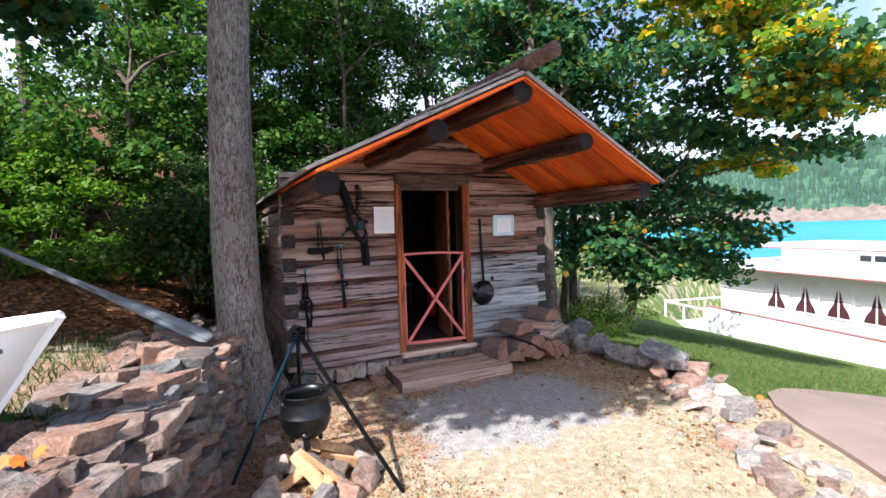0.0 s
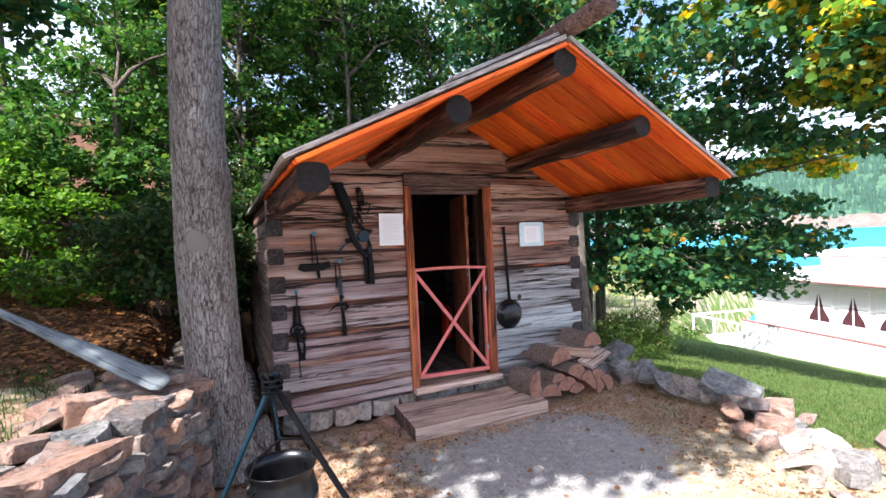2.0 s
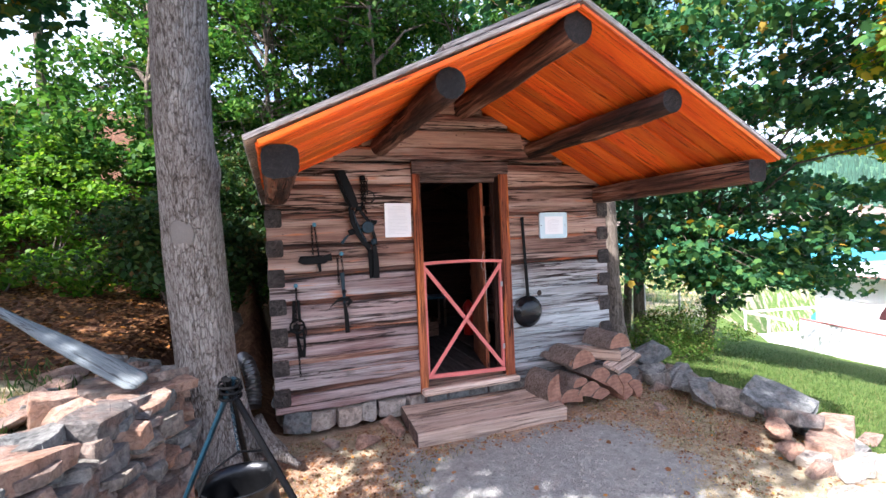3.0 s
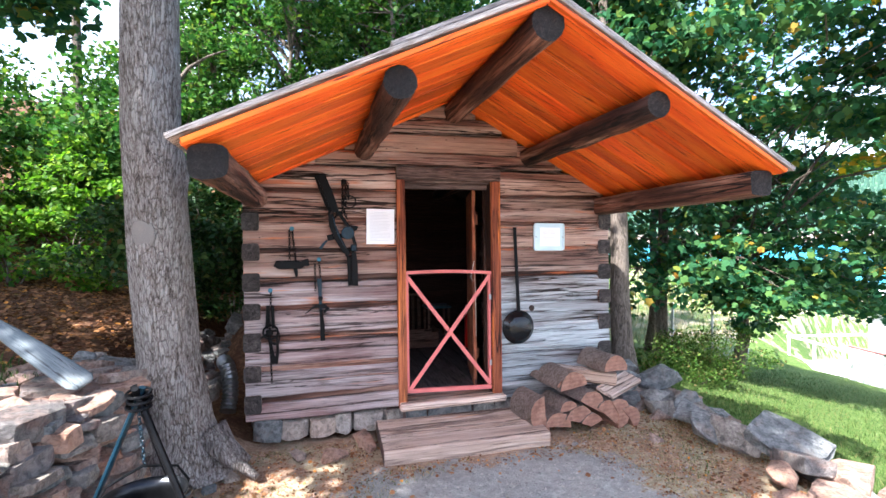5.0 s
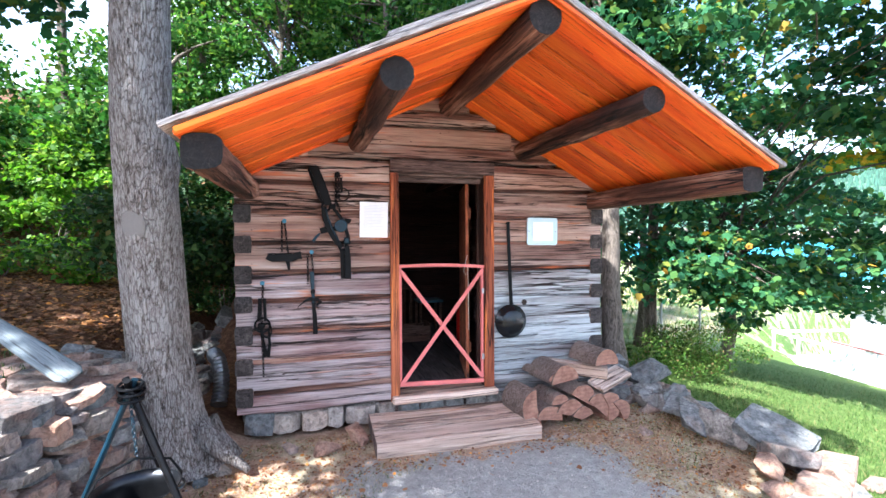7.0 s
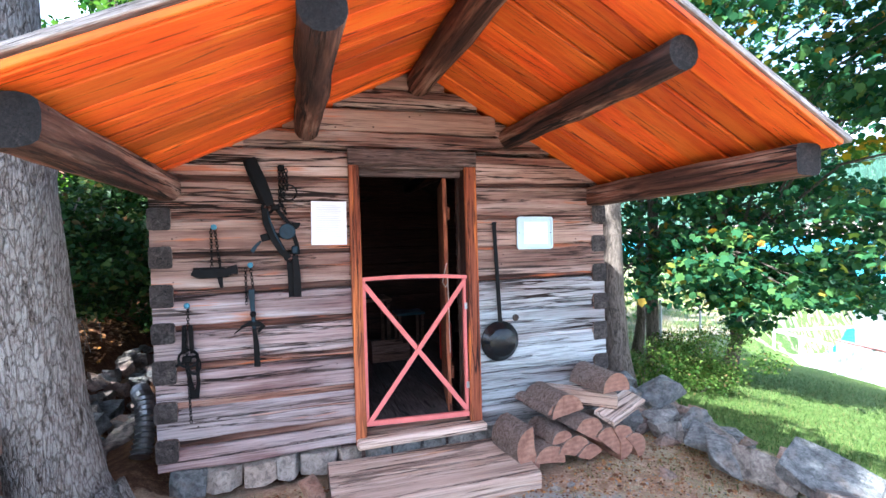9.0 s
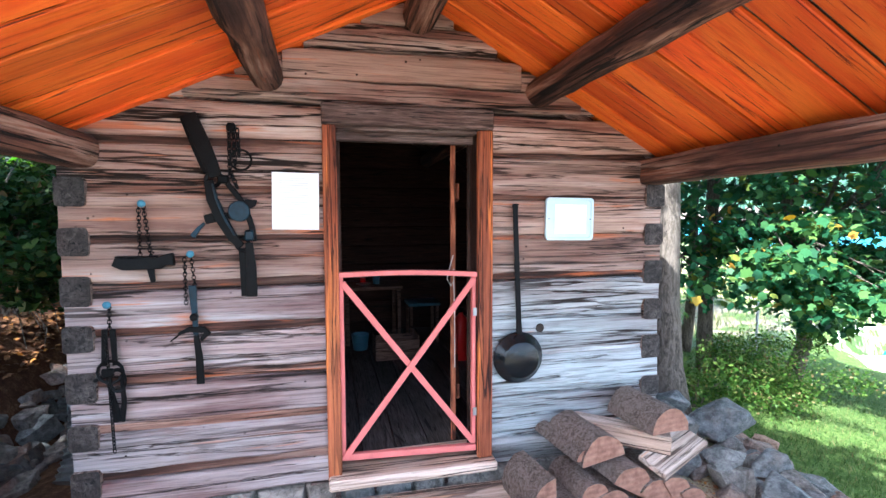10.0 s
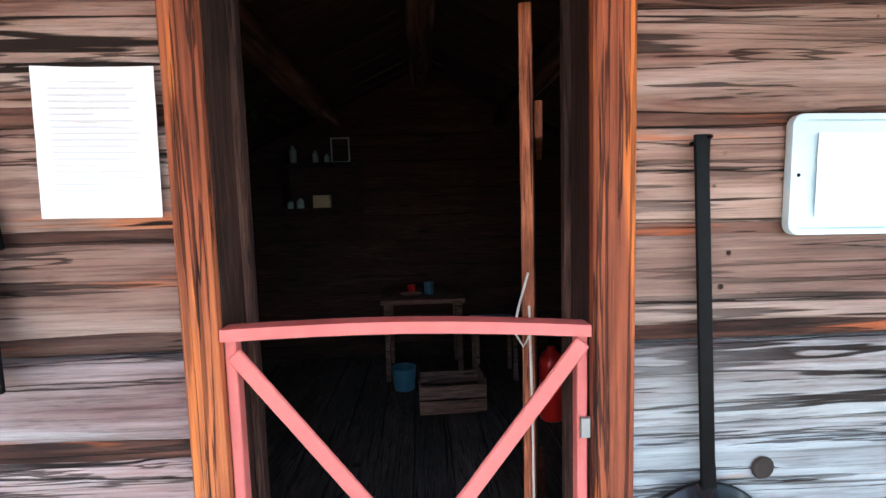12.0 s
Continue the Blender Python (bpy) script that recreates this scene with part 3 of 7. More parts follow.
def rock_mesh(kind, seed, mat):
    """One of a few angular stones in a unit box: a hull of random points with broken edges."""
    key = (kind, seed, mat.name)
    if key not in ROCKS:
        rnd = random.Random(seed * 31 + len(kind))
        bm = bmesh.new()
        for i in range(8 if kind == "slab" else 13):
            if kind == "slab":
                a = 2 * math.pi * (i + rnd.uniform(-0.35, 0.35)) / 8
                k = 0.50 / max(abs(math.cos(a)), abs(math.sin(a))) * rnd.uniform(0.80, 1.0)
                for zz in (-0.5, 0.5):
                    q = k * rnd.uniform(0.88, 1.0)
                    bm.verts.new((q * math.cos(a), q * math.sin(a), zz * rnd.uniform(0.72, 1.0)))
            else:
                d = Vector([rnd.gauss(0, 1) for _ in range(3)]).normalized()
                bm.verts.new(d * (0.46 / max(abs(d.x), abs(d.y), abs(d.z))) * rnd.uniform(0.72, 1.0))
        g = bmesh.ops.convex_hull(bm, input=bm.verts[:])
        bmesh.ops.delete(bm, geom=[e for e in g["geom_interior"] if isinstance(e, bmesh.types.BMVert)], context="VERTS")
        bmesh.ops.dissolve_limit(bm, angle_limit=0.12, verts=bm.verts[:], edges=bm.edges[:])
        bmesh.ops.bevel(bm, geom=bm.edges[:], offset=0.022, segments=1, affect="EDGES")
        bmesh.ops.triangulate(bm, faces=bm.faces[:])
        bmesh.ops.subdivide_edges(bm, edges=[e for e in bm.edges if e.calc_length() > 0.22], cuts=1, use_grid_fill=True)
        bmesh.ops.triangulate(bm, faces=bm.faces[:])
        for v in bm.verts:
            v.co += noise.noise_vector(v.co * 3.5 + Vector((seed, 0, seed))) * 0.05 + noise.noise_vector(v.co * 11 + Vector((0, seed, seed))) * 0.022
        ROCKS[key] = finish(bm, "stone", mat)
    return ROCKS[key]


def stone_at(parent, name, kind, seed, mat, at, size, rot=(0, 0, 0)):
    ob = new(name, rock_mesh(kind, seed, mat))
    ob.parent = parent
    ob.matrix_local = pose(*at, *rot) @ Matrix.Diagonal((*size, 1))
    return ob


MAPLE = [(0, -0.40, 0), (0.16, -0.30, 0.02), (0.38, -0.27, -0.06), (0.36, -0.04, 0.03), (0.52, 0.20, -0.10), (0.27, 0.26, 0.04), (0.05, 0.58, -0.10),
         (-0.22, 0.30, 0.04), (-0.50, 0.24, -0.08), (-0.38, 0.0, 0.03), (-0.40, -0.24, -0.08), (-0.14, -0.30, 0.02)]
KITE = [(0, -0.5, -0.05), (0.32, -0.02, 0.07), (0, 0.5, -0.07), (-0.32, -0.02, 0.07)]
BLADE = [(-0.055, 0, 0), (0.055, 0, 0), (0.03, 0.55, 0.05), (0, 1, 0.22)]


def scatter(name, pos, normals, along, size, template, mat):
    """Many small flat pieces in one mesh: each a copy of the template at a place, facing a normal."""
    n = len(pos)
    tp = np.array(template, dtype=np.float64)
    k = len(tp)
    nv = normals / np.linalg.norm(normals, axis=1)[:, None]
    tv = along - nv * (along * nv).sum(1)[:, None]
    tv /= np.linalg.norm(tv, axis=1)[:, None] + 1e-9
    bv = np.cross(tv, nv)
    co = pos[:, None, :] + size[:, None, None] * (tp[None, :, 0, None] * bv[:, None, :] + tp[None, :, 1, None] * tv[:, None, :] + tp[None, :, 2, None] * nv[:, None, :])
    me = bpy.data.meshes.new(name)
    me.vertices.add(n * k)
    me.vertices.foreach_set("co", co.reshape(-1).astype(np.float32))
    me.loops.add(n * k)
    me.loops.foreach_set("vertex_index", np.arange(n * k, dtype=np.int32))
    me.polygons.add(n)
    me.polygons.foreach_set("loop_start", np.arange(n, dtype=np.int32) * k)
    me.update(calc_edges=True)
    me.materials.append(mat)
    return me


def leaf_cloud(name, centres, radii, per, size, mat, rng, template=KITE, up=0.7, droop=0.0, flat=0.55, share=None):
    """Leaves in clumps round centres; the clumps are ragged and flattened."""
    P = []
    for c, r, k in zip(centres, radii, share or [1.0] * len(radii)):
        m = int(per * k * rng.uniform(0.6, 1.4))
        q = rng.normal(0, 1, (m, 3))
        q *= (rng.random(m) ** 0.4 / (np.linalg.norm(q, axis=1) + 1e-6))[:, None]
        P.append(np.array(c) + q * np.array([r, r, r * flat]))
    P = np.concatenate(P)
    n = len(P)
    N = rng.normal(0, 0.55, (n, 3)) + np.array([0, 0, up])
    A = rng.normal(0, 1, (n, 3)) + np.array([0, 0, -droop])
    return scatter(name, P, N, A, size * rng.uniform(0.6, 1.3, n), template, mat)


def build_tree(label, base, top, r0, blobs, per, leaf, mat, seed, template=KITE, bark_mat=None, clump=0.42, limb_r=0.035, up=0.7, name="tree", group="", sides=9, flat=0.55):
    """A tapered trunk, limbs to clumps spread through the crown, and a crown of leaves. blobs: centre, radii, number of clumps."""
    rng = np.random.default_rng(seed)
    b, tpt = Vector(base), Vector(top)
    root = thing(name, label, "tree", group, "", Matrix.Translation(b))
    inv = Matrix.Translation(-b)
    n = 12
    side = Vector((rng.normal(), rng.normal(), 0)) * 0.05
    path = [b.lerp(tpt, i / n) + side * math.sin(i * 1.1) * (tpt - b).length * 0.12 for i in range(n + 1)]
    rad = [r0 * (1.0 - 0.8 * (i / n)) * (1.35 if i == 0 else 1.0) for i in range(n + 1)]
    bm = tube(path, rad, sides, wob=0.15)
    bm.transform(inv)
    part("trunk", bm, bark_mat or M_BARKSMALL, root, smooth=True)
    cs, limbs, nl = [], bmesh.new(), 0
    for (c, r, count) in blobs:
        c, r = Vector(c), Vector(r)
        for i in range(count):
            q = Vector(rng.normal(0, 1, 3)).normalized() * (rng.random() ** 0.45)
            cs.append(c + Vector((q.x * r.x, q.y * r.y, q.z * r.z)))
    hubs, twigs = [], bmesh.new()
    for i, c in enumerate(cs):
        if i % 6 == 0:
            hz = min(max(c.z - (c - b).xy.length * 0.45, b.z + (tpt.z - b.z) * 0.25), tpt.z)
            f = (hz - b.z) / (tpt.z - b.z)
            s = path[min(n, int(f * n))]
            m1 = s.lerp(c, 0.5) + Vector((0, 0, 0.12 * (c - s).length))
            tube([s, s.lerp(m1, 0.5) + Vector(rng.normal(0, 0.04, 3)), m1, c], [limb_r * 1.3, limb_r, limb_r * 0.7, limb_r * 0.25], 5, limbs, caps=False)
            limbs.transform(inv)
            part("limb", limbs, bark_mat or M_BARKSMALL, root, smooth=True)
            limbs = bmesh.new()
            hubs.append(m1)
        else:
            h = min(hubs, key=lambda p: (p - c).length)
            nl += 1
            if (h - c).length > 1.3:
                h = h.lerp(c, 1 - 0.6 / (h - c).length)
            tube([h, h.lerp(c, 0.55) + Vector(rng.normal(0, 0.06, 3)), c], [limb_r * 0.45, limb_r * 0.3, limb_r * 0.12], 4, twigs, caps=False)
    twigs.transform(inv)
    part("branchwork", twigs, bark_mat or M_BARKSMALL, root, smooth=True)["kind"] = "stuff"
    me = leaf_cloud("crown", [tuple(c - b) for c in cs], [clump * rng.uniform(0.7, 1.35) for _ in cs], per, leaf, mat, rng, template, up, 0.6, flat)
    part("crown", me, mat, root)
    return root


def smoothstep(a, b, x):
    t = min(1.0, max(0.0, (x - a) / (b - a)))
    return t * t * (3 - 2 * t)


def lerp_table(tab, v):
    if v <= tab[0][0]:
        return tab[0][1]
    for (a, p), (b, q) in zip(tab, tab[1:]):
        if v <= b:
            return p + (q - p) * (v - a) / (b - a)
    return tab[-1][1]


# ---- terrain ----
WALL_LINE = [(-7.0, -4.4), (-4.0, -3.12), (-2.8, -2.64), (-2.0, -2.38), (-1.2, -2.14), (-0.7, -2.06), (-0.3, -2.14), (0.3, -2.05), (3.0, -1.95), (5.0, -1.5)]


def bank_x(y):
    return lerp_table(WALL_LINE, y)


def height(x, y):
    left = bank_x(y) - x
    sharp = 0.22 if y < -0.3 else 0.22 + 0.55 * smoothstep(-0.3, 0.8, y)
    bank = 0.70 * smoothstep(0.06, 0.06 + sharp, left) + 0.17 * max(0, left - 0.7) + 0.05 * max(0, y) * smoothstep(0.2, 1.5, left)
    back = 0.30 * max(0, y - 3.9) * smoothstep(3.5, -2.5, x)
    right = -0.20 * max(0, x - 2.2) - 0.06 * smoothstep(1.5, 2.4, x)
    point = smoothstep(1.4, 3.0, y - 0.6 * (x - 4))
    right += (max(right, -1.25) - right) * point
    shore = -0.75 * max(0, x - 15.5 - 25 * point)
    bank += 0.15 * smoothstep(-1.5, -1.8, x) * smoothstep(-0.3, 0.2, y) * smoothstep(0.4, -0.2, left)
    # Mound added at the hollow's back; its shade-dark litter closes the gap.
    bank += 0.95 * smoothstep(1.6, 3.0, y) * smoothstep(-1.62, -1.80, x) * smoothstep(0.4, -0.2, left)
    z = min(bank + back, 7.0 + 0.02 * (abs(x) + abs(y))) + max(right + shore, -11.0)
    near = smoothstep(30, 8, abs(x) + abs(y))
    z += near * (noise.noise(Vector((x * 1.7, y * 1.7, 0))) * 0.035 + noise.noise(Vector((x * 5, y * 5, 3))) * 0.012) * (0.35 + 0.65 * smoothstep(0, 0.5, left))
    return z


def spread(lo, hi, fine_lo, fine_hi, step):
    out, v, s = [], fine_lo, step
    while v > lo:
        s *= 1.35
        v -= s
        out.append(max(v, lo))
    out = out[::-1]
    v = fine_lo
    while v < fine_hi:
        out.append(v)
        v += step
    s = step
    out.append(fine_hi)
    v = fine_hi
    while v < hi:
        s *= 1.35
        v += s
        out.append(min(v, hi))
    return out


def build_ground():
    xs, ys = spread(-2500, 2500, -6.5, 6.0, 0.10), spread(-2500, 2500, -6.5, 6.5, 0.10)
    nx, ny = len(xs), len(ys)
    verts = [(x, y, height(x, y)) for y in ys for x in xs]
    faces = [(j * nx + i, j * nx + i + 1, (j + 1) * nx + i + 1, (j + 1) * nx + i) for j in range(ny - 1) for i in range(nx - 1)]
    me = bpy.data.meshes.new("ground")
    me.from_pydata(verts, [], faces)
    me.materials.append(M_GROUND)
    me.polygons.foreach_set("use_smooth", [True] * len(faces))
    g, l, t, w = [], [], [], []
    for x, y, z in verts:
        left = bank_x(y) - x
        d = math.hypot((x + 0.10) / 0.85, (y + 1.20) / 0.66)
        g.append(smoothstep(1.9, 0.5, d) if left < 0 else 0.0)
        border = lerp_table(BORDER, y)
        point = smoothstep(5.5, 7.0, y) * smoothstep(3.0, 4.5, x)
        l.append(max(smoothstep(0.1, 0.5, x - border) * smoothstep(-2.5, -1.9, y) * (1 - 0.55 * point), 0.55 * smoothstep(0.25, 0.5, left) * smoothstep(0.35, -0.4, y) * smoothstep(1.9, 1.3, left)))
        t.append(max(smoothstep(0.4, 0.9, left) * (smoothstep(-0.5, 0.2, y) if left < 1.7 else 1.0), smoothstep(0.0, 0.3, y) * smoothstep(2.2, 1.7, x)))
        w.append(max(0.50 * smoothstep(-0.5, -1.0, x) * smoothstep(-2.2, -1.5, y), 0.46 * smoothstep(-1.0, -0.5, y) * smoothstep(2.3, 1.8, x), 0.40 * smoothstep(0.8, 1.3, x) * smoothstep(-2.0, -1.4, y) * smoothstep(2.3, 1.8, x)))
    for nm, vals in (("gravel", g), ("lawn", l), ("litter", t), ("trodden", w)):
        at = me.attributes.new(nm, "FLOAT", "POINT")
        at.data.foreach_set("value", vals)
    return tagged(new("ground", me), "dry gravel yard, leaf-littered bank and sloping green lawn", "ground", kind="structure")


# the stone edging's middle line, as x by y
BORDER = [(-6.0, -0.6), (-4.0, 0.45), (-3.3, 0.85), (-2.7, 1.20), (-2.1, 1.62), (-1.5, 1.98), (-1.0, 2.2), (-0.5, 2.4), (0.0, 2.5), (0.6, 2.6), (3.0, 3.0)]
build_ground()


def build_road():
    """The asphalt path: a slab laid over the lawn, with a rounded end."""
    bm = bmesh.new()
    edge = [(1.40, -3.25), (1.68, -2.80), (2.02, -2.42), (2.45, -2.12), (3.0, -1.95), (3.9, -2.0), (5.2, -2.35), (7.5, -3.2), (10, -4.2), (14, -6.5), (14, -14), (-6, -16), (-1.4, -6.8), (0.2, -4.9), (0.9, -4.0)]
    n = 10
    rows = []
    c = Vector((4.6, -5.0))
    for i in range(n + 1):
        f = i / n
        rows.append([bm.verts.new((c.x + (x - c.x) * f, c.y + (y - c.y) * f, 0)) for x, y in edge] if i else [bm.verts.new((c.x, c.y, 0))])
    m = len(edge)
    for s in range(m):
        bm.faces.new((rows[0][0], rows[1][s], rows[1][(s + 1) % m]))
        for a, b in zip(rows[1:], rows[2:]):
            bm.faces.new((a[s], b[s], b[(s + 1) % m], a[(s + 1) % m]))
    bmesh.ops.subdivide_edges(bm, edges=bm.edges[:], cuts=2, use_grid_fill=True)
    for v in bm.verts:
        v.co.z = height(v.co.x, v.co.y) + 0.035
    skirt = bmesh.ops.extrude_edge_only(bm, edges=[e for e in bm.edges if e.is_boundary])
    for v in skirt["geom"]:
        if isinstance(v, bmesh.types.BMVert):
            v.co.z -= 0.15
    return tagged(part("road", bm, M_ASPHALT, None), "worn grey asphalt path beside the lawn", "road", kind="structure")


build_road()


# ---- cabin ----
XL, XR, DEPTH = -1.585, 1.55, 3.3
JOINTS = [0.20, 0.36, 0.59, 0.82, 1.05, 1.27, 1.49, 1.72, 1.95, 2.17]
RIDGE_X, RIDGE_Z, SL_L, SL_R = 0.07, 2.715, 0.468, 0.535


def roof_under(x):
    return RIDGE_Z - (SL_L * (RIDGE_X - x) if x < RIDGE_X else SL_R * (x - RIDGE_X))


def log_part(parent, x0, x1, z0, z1, seed, y=0.085, depth=0.17, mat=None):
    me = finish(hewn(x1 - x0, z1 - z0 - 0.010, depth, seed, "x", 0.10, 0.011, 0.10), "log", [mat or M_LOG, mat or M_LOG])
    return part("log", me, None, parent, m=pose((x0 + x1) / 2, y, (z0 + z1) / 2))


wall_front = thing("wall_front", "front wall of weathered brown hewn logs with lapped corners", "wall", kind="structure")
rnd = random.Random(4)
for k in range(9):
    z0, z1 = JOINTS[k], JOINTS[k + 1]
    jl, jr = rnd.uniform(-0.008, 0.008), rnd.uniform(-0.008, 0.008)
    gl, gr = rnd.uniform(0.012, 0.030), rnd.uniform(0.006, 0.026)
    log_part(wall_front, XL + 0.01, -0.36, z0 + jl + gl, z1 + jl - 0.006, k + 1, 0.085 + rnd.uniform(-0.008, 0.008), mat=M_LOGPINK if k < 5 else M_LOG)
    log_part(wall_front, 0.39, XR - 0.01, z0 + jr - 0.012 + gr, z1 + jr - 0.018, k + 21, 0.085 + rnd.uniform(-0.008, 0.008), mat=M_LOGGREY if k < 5 else M_LOG)
    if k:
        for x0, x1, zc, g, mt in ((XL + 0.12, -0.362, z0 + jl + gl / 2, gl, M_CHINK), (0.392, XR - 0.12, z0 + jr - 0.012 + gr / 2, gr, M_CHINK if k > 4 else M_LOGGREY)):
            me = finish(hewn(x1 - x0, g + 0.026, 0.07, 70 + k + x0, "x", 0.9, 0.008, 0.12), "chinking_pole", [mt, mt])
            part("chinking_pole", me, None, wall_front, m=pose((x0 + x1) / 2, 0.043, zc, 0, rnd.uniform(-0.5, 0.5), 0))
# long log over the door, then the gable's shorter ones, cut to the roof's slope
GABLE = [(2.17, 2.285, -1.05, 1.0), (2.285, 2.44, -0.60, 0.64), (2.44, 2.58, -0.50, 0.50), (2.58, 2.70, -0.22, 0.26)]
for i, (z0, z1, x0, x1) in enumerate(GABLE):
    log_part(wall_front, x0, x1, z0, z1, 41 + i, 0.08)
for i, (z0, z1, x0, x1) in enumerate([(2.285, 2.42, -0.82, -0.605), (2.285, 2.40, 0.645, 0.83), (2.17, 2.24, -1.2, -1.05), (2.17, 2.24, 1.0, 1.12)]):
    log_part(wall_front, x0, x1, z0, z1, 51 + i, 0.09)
# dark chinking behind the joints
for x0, x1 in ((XL + 0.05, -0.37), (0.40, XR - 0.05)):
    part("chinking", box(x1 - x0, 0.06, 1.98, 0.0, ((x0 + x1) / 2, 0.10, 1.19)), M_HOLE, wall_front)
bm = bmesh.new()
prof = [(-1.45, 2.0), (1.42, 2.0), (1.30, roof_under(1.30) - 0.03), (RIDGE_X, RIDGE_Z - 0.04), (-1.30, roof_under(-1.30) - 0.03)]
lo_, hi_ = [bm.verts.new((x, 0.075, z)) for x, z in prof], [bm.verts.new((x, 0.135, z)) for x, z in prof]
bm.faces.new(lo_)
bm.faces.new(hi_[::-1])
for i in range(5):
    bm.faces.new((lo_[i], lo_[(i + 1) % 5], hi_[(i + 1) % 5], hi_[i]))
part("gable_board", bm, M_LINTEL, wall_front)
# purlin rests and sloping gable ends
for sgn, sl in ((-1, SL_L), (1, SL_R)):
    ang = math.degrees(math.atan(sl)) * (1 if sgn < 0 else -1)
    xm = RIDGE_X + sgn * 0.74
    part("rafter", box(1.60, 0.10, 0.07, 0.008, rough=0.006, seed=sgn), M_LINTEL, wall_front, m=pose(xm, 0.07, roof_under(xm) - 0.055, 0, -ang, 0))


def side_wall(name, xc, seed):
    w = thing(name, "side wall of weathered grey-brown hewn logs", "wall", kind="structure")
    zs = [0.348, 0.572, 0.81, 1.043, 1.265, 1.49, 1.72]
    out = -1 if xc < 0 else 1
    for i, zc in enumerate(zs):
        h = (0.132, 0.118, 0.14, 0.122, 0.136, 0.128, 0.13)[i]
        me = finish(hewn(DEPTH + 0.02, h, 0.122, seed + i, "y", 0.03, 0.005), "log", [M_LOGY, M_NOTCH])
        part("log", me, None, w, m=pose(xc + out * 0.017, DEPTH / 2 - 0.008 + 0.004 * (i % 3), zc))
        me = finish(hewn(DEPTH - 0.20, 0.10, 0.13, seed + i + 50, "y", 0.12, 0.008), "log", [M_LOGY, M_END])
        part("log", me, None, w, m=pose(xc, DEPTH / 2 + 0.02, zc - 0.115))
    part("chinking", box(0.05, DEPTH - 0.1, 1.75, 0, (xc, DEPTH / 2, 1.07)), M_HOLE, w)
    return w


side_wall("wall_left", XL + 0.08, 100)
side_wall("wall_right", XR - 0.075, 200)
wall_back = thing("wall_back", "back wall of hewn logs, darkened in colour for shade", "wall", kind="structure")
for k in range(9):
    me = finish(hewn(XR - XL, JOINTS[k + 1] - JOINTS[k] + 0.005, 0.16, 300 + k, "x", 0.14, 0.008), "log", [M_SHADEWOOD, M_END])
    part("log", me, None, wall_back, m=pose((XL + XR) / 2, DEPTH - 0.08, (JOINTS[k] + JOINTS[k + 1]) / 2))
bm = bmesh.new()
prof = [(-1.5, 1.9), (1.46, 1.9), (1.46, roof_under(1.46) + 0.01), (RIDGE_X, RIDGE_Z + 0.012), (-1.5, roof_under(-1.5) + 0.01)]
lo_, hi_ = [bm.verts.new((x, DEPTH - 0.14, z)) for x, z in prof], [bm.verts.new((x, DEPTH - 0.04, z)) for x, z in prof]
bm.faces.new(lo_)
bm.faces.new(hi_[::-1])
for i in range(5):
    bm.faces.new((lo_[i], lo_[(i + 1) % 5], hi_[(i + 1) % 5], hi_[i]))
part("gable_board", bm, M_SHADEWOOD, wall_back)

floor = thing("floor", "worn plank floor inside the cabin, darkened in colour for shade", "floor", kind="structure")
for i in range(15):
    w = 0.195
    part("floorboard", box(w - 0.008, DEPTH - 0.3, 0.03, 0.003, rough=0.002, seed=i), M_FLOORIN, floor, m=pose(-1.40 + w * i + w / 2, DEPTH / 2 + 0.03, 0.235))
part("joists", box(2.9, DEPTH - 0.35, 0.10, 0, (0, DEPTH / 2, 0.165)), M_HOLE, floor)

# roof
roof = thing("roof", "gabled board roof, orange-stained underneath and grey above", "roof", kind="structure")
Y0, Y1 = -1.68, 3.55


def slope_pose(sgn, x, y, lift):
    sl = SL_L if sgn < 0 else SL_R
    a = math.atan(sl)
    n = Vector((math.sin(a) * sgn, 0, math.cos(a)))
    p = Vector((x, y, roof_under(x))) + n * lift
    return pose(p.x, p.y, p.z, 0, math.degrees(a) * sgn, 0)


for sgn, xe in ((-1, -1.575), (1, 1.565)):
    sl = SL_L if sgn < 0 else SL_R
    L = abs(xe - RIDGE_X) * math.hypot(1, sl)
    xm = (xe + RIDGE_X) / 2
    rnd = random.Random(8 + sgn)
    y = Y0 + 0.02
    i = 0
    while y < Y1 - 0.05:
        w = rnd.uniform(0.15, 0.235)
        bm = box(L, w - 0.016, 0.022, 0.004)
        # Boards past y=0.1 swap orange stain for darkened wood, standing for indoor shade.
        part("soffit_board", bm, M_ROOFIN if y < 0.1 else M_SHADEWOOD, roof, m=slope_pose(sgn, xm, y + w / 2, 0.011 + rnd.uniform(0, 0.014)))
        y += w
        i += 1
    y = Y0 - 0.01
    while y < Y1:
        w = rnd.uniform(0.16, 0.26)
        part("roof_board", box(L + 0.05, w - 0.008, 0.026, 0.004, rough=0.004, seed=y), M_ROOFTOP, roof, m=slope_pose(sgn, xm + sgn * 0.01, y + w / 2, 0.050 + rnd.uniform(0, 0.006)))
        part("ridge_board", box(0.82, w - 0.012, 0.022, 0.004, rough=0.004, seed=y), M_ROOFTOP, roof, m=slope_pose(sgn, RIDGE_X + sgn * 0.37, y + w / 2 + 0.03, 0.082 + rnd.uniform(0, 0.008)))
        y += w
